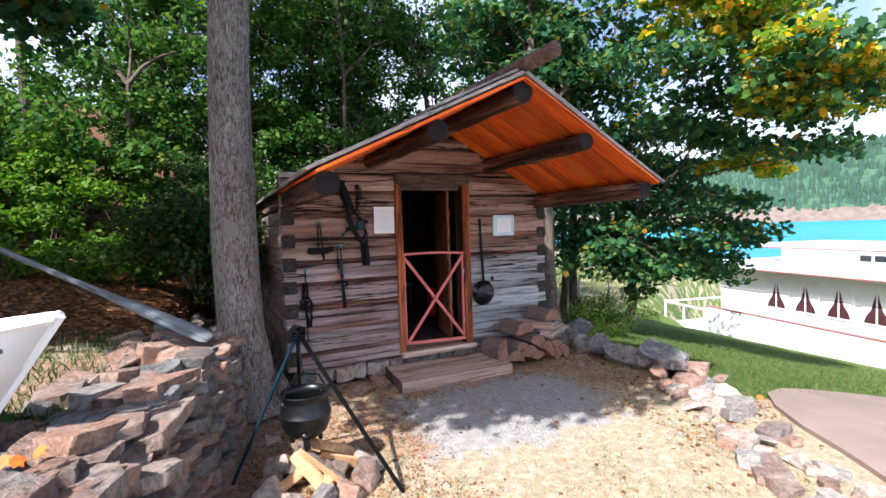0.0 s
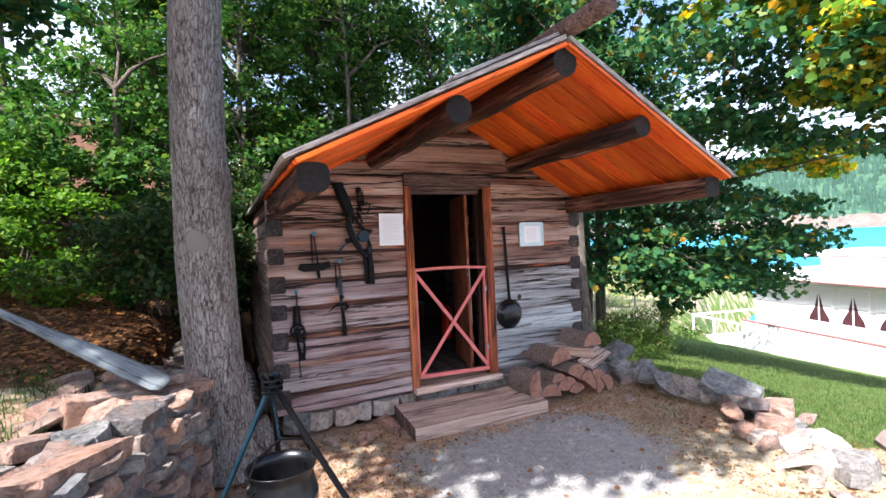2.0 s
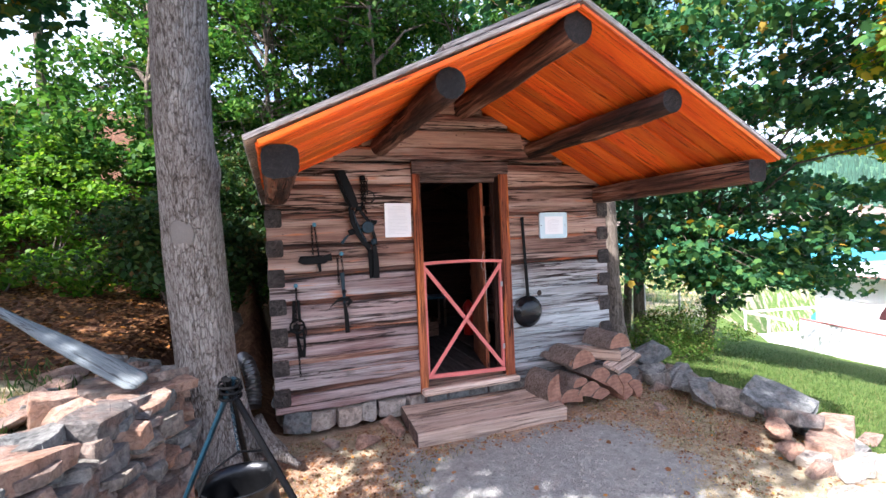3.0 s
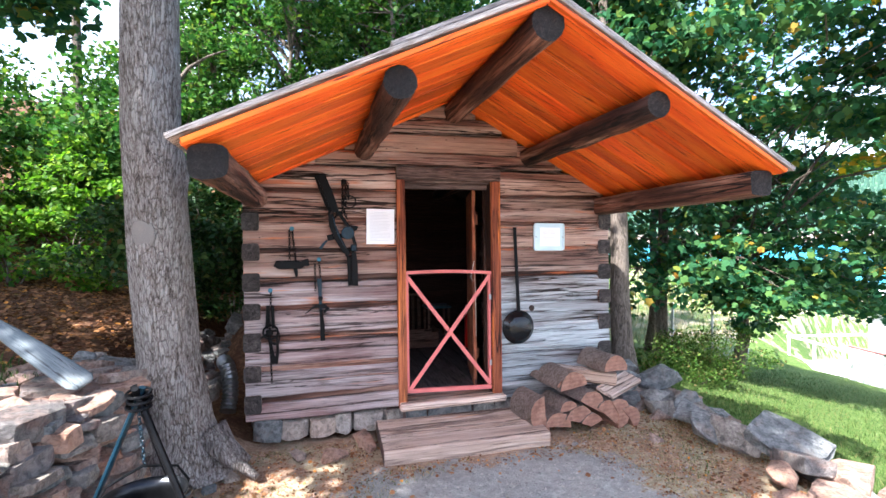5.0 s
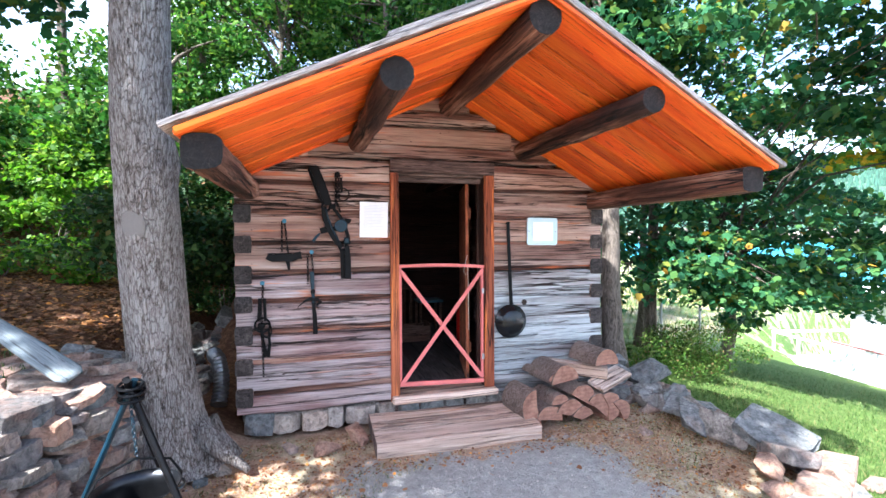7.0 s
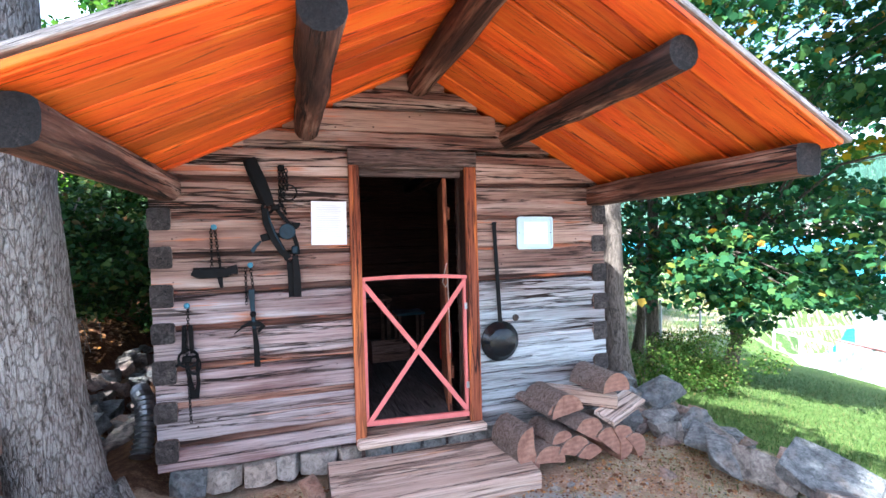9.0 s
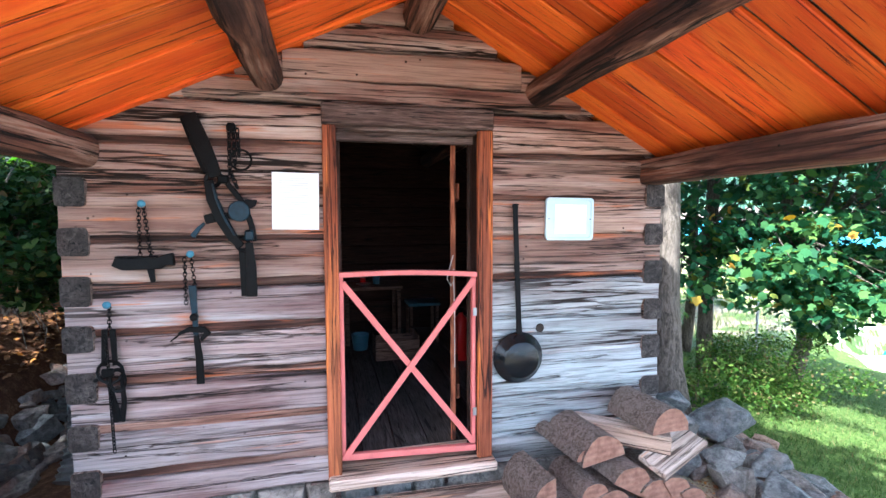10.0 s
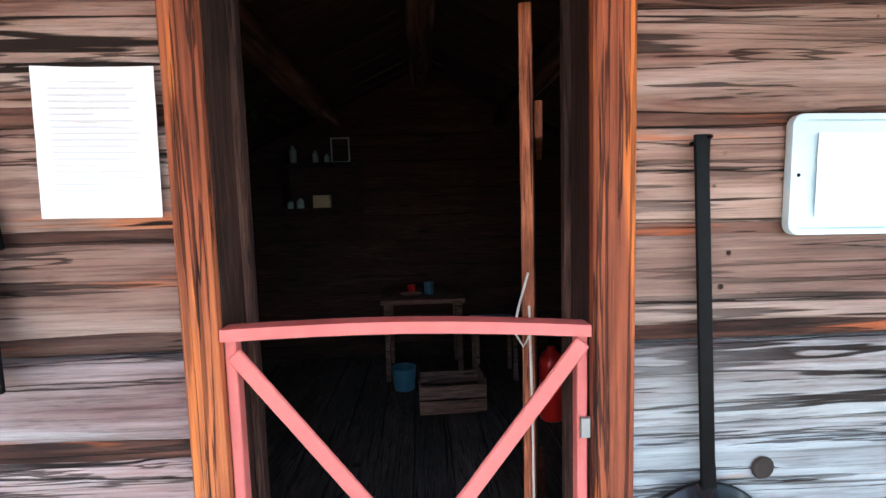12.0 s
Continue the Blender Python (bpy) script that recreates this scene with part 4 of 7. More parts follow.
# orange trim strip along the front edge
for sgn, xe in ((-1, -1.565), (1, 1.555)):
    sl = SL_L if sgn < 0 else SL_R
    L = abs(xe - RIDGE_X) * math.hypot(1, sl)
    part("trim", box(L, 0.02, 0.024, 0.003), M_ROOFIN, roof, m=slope_pose(sgn, (xe + RIDGE_X) / 2, Y0 + 0.005, 0.014))
me = finish(tube([(0.17, -1.93, 2.875), (0.15, -0.6, 2.88), (0.08, 1.2, 2.88), (0.07, 3.5, 2.88)], [0.062, 0.066, 0.07, 0.07], 12, wob=0.12), "ridge_pole", M_LINTEL, True)
part("ridge_pole", me, None, roof)


def purlin(x, z, r, y0, y1, seed, square=False, x_in=None, rd=0.45):
    x_in = x if x_in is None else x_in
    if square:
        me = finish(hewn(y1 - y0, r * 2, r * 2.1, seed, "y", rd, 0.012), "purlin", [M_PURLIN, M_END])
        return part("purlin", me, None, roof, m=pose((x + x_in) / 2, (y0 + y1) / 2, z, 0, 0, -math.degrees(math.atan2(x_in - x, y1 - y0))))
    bm = tube([(x + (x_in - x) * i / 12, y0 + (y1 - y0) * i / 12, z) for i in range(13)], [r * (1 + 0.05 * math.sin(i * 2.1 + seed)) for i in range(13)], 14, wob=0.22)
    for f in bm.faces:
        if len(f.verts) > 4:
            f.material_index = 1
    bmesh.ops.recalc_face_normals(bm, faces=bm.faces[:])
    me = finish(bm, "purlin", [M_PURLIN, M_END])
    for p in me.polygons:
        p.use_smooth = len(p.vertices) == 4
    return part("purlin", me, None, roof)


purlin(-1.485, 1.898, 0.074, -1.62, DEPTH + 0.1, 1, True, rd=0.8)
purlin(-0.67, 2.285, 0.078, -1.62, 0.12, 2)
purlin(0.075, 2.630, 0.088, -1.64, DEPTH, 3)
purlin(0.745, 2.275, 0.076, -1.62, 0.12, 4)
purlin(1.47, 1.865, 0.072, -1.60, DEPTH + 0.1, 5, True)
purlin(-0.67, 2.285, 0.078, 0.13, DEPTH, 6)
purlin(0.745, 2.275, 0.076, 0.13, DEPTH, 7)

# door frame, set in the opening
door_frame = thing("door_frame", "reddish-brown wooden door frame with a dark lintel", "door frame", kind="structure")
for xc, w in ((-0.387, 0.068), (0.428, 0.084)):
    part("jamb", box(w, 0.035, 1.85, 0.006, rough=0.003, seed=xc), M_FRAME, door_frame, m=pose(xc, -0.018, 1.133))
part("lintel", box(0.895, 0.04, 0.105, 0.006, rough=0.003), M_LINTEL, door_frame, m=pose(0.024, -0.024, 2.112))
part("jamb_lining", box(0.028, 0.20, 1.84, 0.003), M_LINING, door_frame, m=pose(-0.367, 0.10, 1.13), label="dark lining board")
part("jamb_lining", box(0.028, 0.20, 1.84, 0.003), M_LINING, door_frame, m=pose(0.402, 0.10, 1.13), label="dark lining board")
part("head_lining", box(0.79, 0.20, 0.03, 0.003), M_LINTEL, door_frame, m=pose(0.018, 0.10, 2.057))
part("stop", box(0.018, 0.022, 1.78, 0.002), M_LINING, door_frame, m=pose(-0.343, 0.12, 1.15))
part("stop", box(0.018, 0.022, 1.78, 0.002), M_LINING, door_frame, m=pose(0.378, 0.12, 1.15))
part("sill", box(0.90, 0.30, 0.055, 0.01, rough=0.005), M_STEP, door_frame, m=pose(0.03, 0.05, 0.232))
part("sill_timber", box(1.1, 0.15, 0.10, 0.01, rough=0.006), M_LINTEL, door_frame, m=pose(0.03, 0.09, 0.15))

# red half-height gate with crossed braces
gate = thing("gate", "low red-painted wooden gate with crossed braces across the doorway", "gate")
GX0, GX1, GZ0, GZ1 = -0.350, 0.382, 0.325, 1.305
top = [(GX0 + (GX1 - GX0) * i / 8, -0.012, GZ1 - 0.018 * i / 8 + 0.012 * math.sin(math.pi * i / 8)) for i in range(9)]
bm = bmesh.new()
rows = [[bm.verts.new((x, y + dy, z + dz)) for dy, dz in ((-0.018, -0.012), (0.03, -0.012), (0.03, 0.012), (-0.018, 0.012))] for x, y, z in top]
for a, b in zip(rows, rows[1:]):
    for s in range(4):
        bm.faces.new((a[s], a[(s + 1) % 4], b[(s + 1) % 4], b[s]))
bm.faces.new(rows[0])
bm.faces.new(rows[-1][::-1])
part("top_rail", bm, M_RED, gate)
part("bottom_rail", box(GX1 - GX0, 0.03, 0.034, 0.003), M_RED, gate, m=pose((GX0 + GX1) / 2, 0.0, GZ0, 0, 2.2, 0))
for x in (GX0 + 0.01, GX1 - 0.012):
    part("stile", box(0.022, 0.034, GZ1 - GZ0 - 0.02, 0.003), M_RED, gate, m=pose(x, 0.006, (GZ0 + GZ1) / 2))
for sgn in (1, -1):
    dx, dz = GX1 - GX0 - 0.03, GZ1 - GZ0 - 0.06
    a = math.degrees(math.atan2(dz, dx)) * sgn
    part("brace", box(math.hypot(dx, dz), 0.012, 0.033, 0.003), M_RED, gate, m=pose((GX0 + GX1) / 2, -0.014 - 0.007 * sgn, (GZ0 + GZ1) / 2 - 0.012, 0, -a, 0))
for z in (1.08, 0.52):
    part("hinge", box(0.022, 0.008, 0.045, 0.002), M_STEELW, gate, m=pose(GX1 - 0.008, -0.016, z), label="small bright steel hinge")

# plank door, swung open inside
door = thing("door_1", "red-brown plank door standing open inside the doorway", "door", kind="structure")
for i in range(5):
    part("plank", box(0.03, 0.138, 1.74, 0.003), M_DOOR, door, m=pose(0.318 + 0.034 * i, 0.25 + 0.137 * i, 1.14, 0, 0, -14))
for z in (0.55, 1.75):
    part("batten", box(0.02, 0.62, 0.09, 0.003), M_DOOR, door, m=pose(0.415, 0.52, z, 0, 0, -14))
bm = tube([(0.30, 0.17, 1.38), (0.275, 0.165, 1.30), (0.262, 0.165, 1.24), (0.285, 0.165, 1.20), (0.302, 0.165, 1.23), (0.30, 0.165, 1.30), (0.304, 0.16, 1.05), (0.306, 0.16, 0.72)], 0.003, 6)
part("pull_cord", bm, M_ROPE, door, "pale looped pull cord")

# step and footing
step = thing("step", "thick worn wooden plank step before the door", "step", m=pose(0.01, -0.31, 0.0, 0, 0, -1.0))
for i, (yc, w) in enumerate(((-0.13, 0.255), (0.128, 0.245))):
    me = finish(hewn(1.25, 0.115, w, 500 + i, "x", 0.08, 0.007), "plank", [M_STEP, M_LINTEL])
    part("plank", me, None, step, m=pose(0.0, yc, 0.074 + yc * 0.085, 4.9, 0, 0))
footing = thing("footing", "dry-laid pale and grey footing stones under the log wall", "stones", kind="structure")
rnd = random.Random(17)
x = XL + 0.05
i = 0
while x < XR:
    w = rnd.uniform(0.15, 0.24)
    pale = x < -0.62 and i > 0
    hh = rnd.uniform(0.15, 0.18)
    stone_at(footing, "stone", "slab", (i * 4 + 1) % 9, M_STONEW if pale else M_STONEG, (x + w / 2, 0.085 + rnd.uniform(-0.015, 0.015), 0.125), (w * 1.2, 0.25, hh), (rnd.uniform(-4, 4), rnd.uniform(-5, 5), rnd.uniform(-8, 8)))
    x += w
    i += 1
for i in range(7):
    stone_at(footing, "stone", "rock", i, M_STONEG, (XL + 0.08, 0.4 + i * 0.42, 0.10), (0.24, 0.40, 0.22), (0, 0, rnd.uniform(-20, 20)))


# ---- large maple beside the cabin ----
def big_maple():
    root = thing("tree", "large maple with fissured grey bark and a crown spread to cast shade", "tree", m=Matrix.Translation((-1.93, -0.30, 0.15)))
    base = Vector((-1.93, -0.30, 0.15))
    bm = bmesh.new()
    tab = [(0.0, -1.91, 0.30), (0.12, -1.92, 0.245), (0.35, -1.945, 0.205), (0.75, -1.99, 0.184), (1.2, -2.005, 0.182), (1.5, -2.01, 0.181), (1.9, -2.01, 0.170), (2.3, -2.008, 0.162), (2.9, -1.995, 0.152), (3.5, -1.965, 0.148), (4.2, -1.96, 0.145), (5.0, -2.0, 0.13), (6.0, -2.1, 0.10), (7.5, -2.2, 0.05)]
    lean = [(0.0, -0.28), (0.8, -0.33), (1.45, -0.40), (2.2, -0.53), (3.0, -0.58), (7.5, -0.62)]
    rings = []
    n = 36
    z = 0.0
    while z <= 7.5:
        x = lerp_table([(a, b) for a, b, c in tab], z)
        r = lerp_table([(a, c) for a, b, c in tab], z)
        ring = []
        for s in range(n):
            a = 2 * math.pi * s / n
            lobe = 1 + 0.035 * noise.noise(Vector((math.cos(a) * 2, math.sin(a) * 2, z * 0.8)))
            lobe += 0.030 * noise.noise(Vector((math.cos(a) * 9, math.sin(a) * 9, z * 1.6)))
            if z < 0.35:
                lobe += (0.35 - z) * 0.9 * max(0, noise.noise(Vector((math.cos(a) * 1.6, math.sin(a) * 1.6, 7))))
            lobe += 0.16 * math.exp(-((a - 0.15) / 0.35) ** 2 - ((z - 1.98) / 0.10) ** 2)
            ring.append(bm.verts.new(Vector((x + r * lobe * math.cos(a), lerp_table(lean, z) + r * lobe * math.sin(a), z)) - Vector((base.x, base.y, 0.12))))
        rings.append(ring)
        z += 0.05 if z < 4 else 0.2
    for a, b in zip(rings, rings[1:]):
        for s in range(n):
            bm.faces.new((a[s], a[(s + 1) % n], b[(s + 1) % n], b[s]))
    part("trunk", bm, M_BARK, root, smooth=True)
    bm = bmesh.new()
    bmesh.ops.create_uvsphere(bm, u_segments=20, v_segments=12, radius=1)
    part("knot", bm, M_KNOT, root, "smooth grey healed branch scar", pose(-0.115, -0.290, 1.47, 8, 0, -14) @ Matrix.Diagonal((0.070, 0.010, 0.100, 1)), smooth=True)
    for i, (a, l) in enumerate(((-28, 0.36), (5, 0.22))):
        d = Vector((math.cos(radians(a)), math.sin(radians(a)), 0))
        pts = [Vector((0.03, 0, 0.14)) + d * 0.16, Vector((0.03, 0, 0.02)) + d * (0.16 + l * 0.4), Vector((0.03, 0, -0.10)) + d * (0.16 + l)]
        part("root", tube(pts, [0.10, 0.060, 0.020], 9, wob=0.2), M_BARK, root, smooth=True)
    rng = np.random.default_rng(5)
    cs, thin = [], []
    for c, r, cnt in SHADE_CANOPY:
        for i in range(cnt):

            q = rng.normal(0, 1, 3)
            q *= rng.random() ** 0.4 / np.linalg.norm(q)
            cs.append(np.array(c) + q * np.array(r))
            # Where the clump's shadow lands; some clumps are thinned to let sun flecks through.
            gx, gy = cs[-1][0] + 0.77 * cs[-1][2], cs[-1][1] + 0.50 * cs[-1][2]
            thin.append(0.18 if gx < -0.75 and gy < -0.3 else 0.8 if gy < -0.5 else 1.0)
    for c in cs[::5]:
        limbs = bmesh.new()
        c = Vector(c)
        s = Vector((-2.0, -0.60, rng.uniform(3.9, 5.6)))
        tube([s, s.lerp(c, 0.5) + Vector((0, 0, 0.25)), c], [0.06, 0.035, 0.012], 6, limbs, caps=False)
        limbs.transform(Matrix.Translation(-base))
        part("limb", limbs, M_BARK, root, smooth=True)
    me = leaf_cloud("crown", [c - np.array(base) for c in cs], [0.5 * rng.uniform(0.7, 1.3) for _ in cs], 145, 0.12, M_LEAF, rng, MAPLE, 0.8, share=thin)
    part("crown", me, M_LEAF, root)


# Mostly clumps out of view, each placed by where its shadow must fall.
SHADE_CANOPY = [((-3.8, 1.6, 4.2), (0.8, 0.6, 0.35), 10), ((-4.2, -3.9, 5.6), (0.8, 0.5, 0.4), 10), ((-3.0, -3.75, 5.6), (0.8, 0.6, 0.4), 17), ((-2.4, -3.6, 5.7), (0.5, 0.4, 0.3), 6), ((-5.3, -1.7, 5.6), (1.2, 1.1, 0.7), 30), ((-2.0, -3.2, 5.7), (1.0, 0.9, 0.5), 22), ((-3.4, -2.0, 5.6), (1.7, 1.5, 0.9), 46), ((-4.6, -3.1, 5.4), (1.1, 1.0, 0.6), 22), ((-6.3, -2.6, 6.0), (0.9, 0.6, 0.4), 14), ((-1.9, 0.4, 6.2), (1.8, 1.6, 1.0), 34), ((-3.0, -0.8, 7.0), (2.2, 1.8, 1.0), 30), ((-1.8, 2.9, 8.2), (2.4, 1.3, 0.8), 46)]
big_maple()

# ---- maples by the lawn ----
build_tree("maple with broad green leaves beside the cabin corner", (2.2, 0.62, height(2.2, 0.62) - 0.05), (2.35, 1.4, 6.0), 0.125,
           [((2.6, 1.9, 4.3), (1.3, 1.2, 1.3), 44), ((2.5, 2.4, 2.4), (0.8, 0.8, 0.8), 16)], 190, 0.108, M_LEAF, 11, MAPLE)
build_tree("slender maple with drooping green leaves behind the stone edging", (4.6, 2.89, height(4.6, 2.89) - 0.05), (4.5, 2.9, 7.0), 0.105,
           [((4.2, 2.7, 2.9), (1.8, 1.5, 1.5), 54), ((4.3, 2.2, 1.15), (1.7, 0.8, 0.9), 27), ((5.4, 1.7, 0.95), (1.4, 1.0, 0.8), 23), ((4.2, 1.6, 4.6), (2.0, 1.6, 1.2), 32)], 96, 0.108, M_LEAF, 12, MAPLE, clump=0.52, flat=0.36, limb_r=0.026)
build_tree("slender maple with drooping branches over the lawn", (6.34, 3.14, height(6.34, 3.14) - 0.05), (6.1, 2.9, 7.0), 0.10,
           [((5.9, 0.5, 1.5), (1.0, 0.7, 0.5), 13), ((6.3, 2.3, 2.6), (1.7, 1.4, 1.3), 58), ((6.3, 1.9, 0.75), (1.6, 1.1, 0.85), 32), ((4.6, -0.1, 3.85), (1.5, 1.2, 1.0), 9), ((4.6, -1.5, 3.6), (1.2, 1.0, 0.7), 9), ((5.0, 0.1, 3.3), (1.5, 1.0, 0.8), 18), ((4.9, -1.3, 2.75), (0.9, 0.8, 0.5), 8)], 92, 0.110, M_LEAF, 13, MAPLE, clump=0.52, flat=0.34, limb_r=0.024)
build_tree("maple with yellowing leaves overhanging the lawn", (5.5, 4.4, height(5.5, 4.4) - 0.05), (5.4, 3.6, 7.0), 0.09,
           [((4.9, -1.4, 3.4), (1.3, 0.9, 0.55), 40), ((4.4, -0.6, 4.6), (1.3, 1.0, 0.6), 40), ((6.2, 0.2, 2.6), (0.9, 0.6, 0.35), 8)], 120, 0.105, M_LEAFY, 14, MAPLE, clump=0.36, flat=0.35, limb_r=0.012)

# ---- woods behind and up the bank, with unseen shade trees ----
rnd = random.Random(21)
SPOTS = [(-3.5, 5.4, 4.3), (-1.6, 5.6, 7.5), (0.6, 5.4, 8), (2.6, 5.0, 7.5), (-5.0, 5.2, 2.3), (-0.6, 7.2, 8), (1.8, 7.4, 8), (-2.8, 7.4, 8), (4.2, 6.6, 8), (-5.6, 7.4, 2.2), (-6.9, 5.8, 3.8), (-6.8, 3.8, 3.6), (3.2, 8.8, 8), (6.2, 7.0, 7.5), (-2.9, 6.4, 6.0), (-1.1, 6.2, 8), (0.1, 6.4, 8), (1.2, 6.2, 8), (-3.7, 8.4, 5.0), (0.6, 9.0, 9),
         # These four stand out of view on the left, added to shade the bank.
         (-6.5, 1.2, 2.8), (-7.6, -0.2, 6.0), (-8.6, -1.2, 7.0), (-7.4, -1.8, 6.0)]
for i, (x, y, h) in enumerate(SPOTS):
    z = height(x, y) - 0.05
    h *= rnd.uniform(0.94, 1.06)
    build_tree("leafy broadleaf tree, in the woodland behind or added out of view for shade", (x, y, z), (x + rnd.uniform(-0.5, 0.5), y + rnd.uniform(-0.4, 0.4), z + h), rnd.uniform(0.05, 0.10),
               [((x, y, z + h * 0.40), (1.3, 1.0, h * 0.26), 36 if x > -3.2 else 28), ((x, y, z + h * 0.78), (1.5, 1.2, h * 0.24), 37 if x > -3.2 else 22)], 98 if y > 6 else 108, 0.115, M_LEAFBG, 40 + i, KITE, group="woodland trees")


# ---- hanging things on the front wall ----
def ring_bm(r, w, at=(0, 0, 0), rot=None, bm=None, n=14, sides=5):
    own = bm or bmesh.new()
    m = Matrix.Translation(at) @ (rot or Matrix.Identity(4))
    rows = []
    for i in range(n):
        a = 2 * math.pi * i / n
        rows.append([own.verts.new(m @ Vector(((r + w * math.cos(2 * math.pi * s / sides)) * math.cos(a), w * math.sin(2 * math.pi * s / sides), (r + w * math.cos(2 * math.pi * s / sides)) * math.sin(a)))) for s in range(sides)])
    for i in range(n):
        a, b = rows[i], rows[(i + 1) % n]
        for s in range(sides):
            own.faces.new((a[s], a[(s + 1) % sides], b[(s + 1) % sides], b[s]))
    return own


def chain_bm(a, b, r=0.011, w=0.0028):
    bm = bmesh.new()
    a, b = Vector(a), Vector(b)
    n = max(2, int((b - a).length / (r * 1.5)))
    q = (b - a).to_track_quat("Z", "X").to_matrix().to_4x4()
    for i in range(n + 1):
        tw = Matrix.Rotation(radians(90 * (i % 2) + 20), 4, "Z") @ Matrix.Diagonal((0.7, 1, 1.15, 1))
        ring_bm(r, w, a.lerp(b, i / n), q @ tw, bm, 10, 4)
    return bm


def blade(pts, widths, thick, bm=None):
    """A flat bar in the wall's plane along (x, z) points, with a width at each."""
    own = bm or bmesh.new()
    rows = []
    for i, (x, z) in enumerate(pts):
        p0, p1 = pts[max(i - 1, 0)], pts[min(i + 1, len(pts) - 1)]
        d = Vector((p1[0] - p0[0], p1[1] - p0[1])).normalized()
        n = Vector((-d.y, d.x)) * widths[i] / 2
        rows.append([own.verts.new((x + n.x, -thick / 2, z + n.y)), own.verts.new((x - n.x, -thick / 2, z - n.y)), own.verts.new((x - n.x, thick / 2, z - n.y)), own.verts.new((x + n.x, thick / 2, z + n.y))])
    for a, b in zip(rows, rows[1:]):
        for s in range(4):
            own.faces.new((a[s], a[(s + 1) % 4], b[(s + 1) % 4], b[s]))
    own.faces.new(rows[0][::-1])
    own.faces.new(rows[-1])
    bmesh.ops.bevel(own, geom=own.edges[:], offset=min(thick * 0.18, 0.003), segments=1, affect="EDGES")
    return own


bear = thing("bear_trap", "large black iron bear trap hung on the log wall", "trap", m=pose(-0.88, -0.035, 1.65))
part("spring", blade([(-0.143, 0.43), (-0.10, 0.31), (-0.062, 0.20), (-0.040, 0.15)], [0.072, 0.078, 0.072, 0.058], 0.014), M_IRON, bear)
part("spring", blade([(-0.135, 0.425), (-0.085, 0.30), (-0.045, 0.19), (-0.028, 0.14)], [0.062, 0.070, 0.062, 0.050], 0.010), M_IRON, bear, m=pose(0.006, -0.026, 0))
part("spring_eye", ring_bm(0.030, 0.010, (-0.040, -0.012, 0.128)), M_IRON, bear)
part("spring", blade([(0.080, -0.195), (0.088, -0.30), (0.092, -0.43)], [0.040, 0.048, 0.050], 0.012), M_IRON, bear)
part("spring", blade([(0.112, -0.17), (0.120, -0.29), (0.118, -0.43)], [0.034, 0.044, 0.050], 0.012), M_IRON, bear, m=pose(0, -0.024, 0))
part("spring_eye", ring_bm(0.028, 0.009, (0.082, -0.012, -0.178)), M_IRON, bear)
part("jaw", blade([(-0.058, 0.125), (-0.046, 0.04), (-0.010, -0.053), (0.042, -0.150), (0.078, -0.188)], [0.040, 0.050, 0.052, 0.044, 0.034], 0.018), M_IRON, bear, "blackened iron jaw", pose(0, -0.014, 0))
part("jaw_edge", blade([(-0.040, 0.11), (-0.026, 0.04), (0.006, -0.048), (0.050, -0.135)], [0.008, 0.012, 0.012, 0.008], 0.026), M_IRONBLUE, bear, "worn blue-grey steel edge", pose(0, -0.018, 0))
part("jaw", blade([(-0.010, 0.150), (0.040, 0.085), (0.092, 0.012), (0.124, -0.10), (0.130, -0.165)], [0.022, 0.026, 0.024, 0.026, 0.030], 0.014), M_IRON, bear, "blackened iron jaw", pose(0, 0.006, 0))
part("pan", lathe([(0.0, 0.0), (0.046, 0.0), (0.050, 0.004), (0.046, 0.010), (0.0, 0.012)], 24), M_IRONBLUE, bear, "round blue-black trip pan", pose(0.070, -0.008, -0.020, 90, 0, 0))
part("pan_tab", blade([(0.10, 0.012), (0.135, 0.020), (0.150, 0.032)], [0.052, 0.034, 0.006], 0.008), M_IRON, bear)
part("cross_bar", blade([(-0.085, -0.060), (-0.04, -0.048), (0.02, -0.040), (0.07, -0.06)], [0.044, 0.046, 0.030, 0.022], 0.016), M_IRON, bear, m=pose(0, 0.004, 0))
part("trigger", blade([(-0.085, -0.075), (-0.115, -0.105), (-0.140, -0.140)], [0.014, 0.020, 0.026], 0.008), M_IRONBLUE, bear, "blue-grey steel trigger tongue")
part("collar", box(0.040, 0.040, 0.050, 0.008, (0.112, -0.008, -0.135)), M_IRONBLUE, bear)
part("collar", box(0.050, 0.036, 0.040, 0.008, (0.006, -0.006, 0.130)), M_IRON, bear)
part("staple", box(0.040, 0.040, 0.040, 0.008, (0.046, 0.0, 0.375)), M_IRON, bear)
for i, (x0, x1, z1) in enumerate(((0.036, 0.034, 0.150), (0.056, 0.058, 0.210), (0.074, 0.078, 0.250))):
    part("chain", chain_bm((x0, -0.006 - 0.004 * i, 0.355), (x1, -0.006 - 0.004 * i, z1), 0.013, 0.0042), M_IRON, bear)
part("chain", chain_bm((0.040, -0.01, 0.16), (0.062, -0.01, 0.10), 0.013, 0.0042), M_IRON, bear)
part("ring", ring_bm(0.047, 0.0055, (0.086, -0.016, 0.222), None, None, 24), M_IRON, bear)


def nail(parent, x, z, mat=M_NAIL):
    bm = lathe([(0.017, 0.0), (0.017, 0.008), (0.009, 0.012)], 12)
    part("nail_head", bm, mat, parent, m=pose(x, -0.012, z, 90, 0, 0))


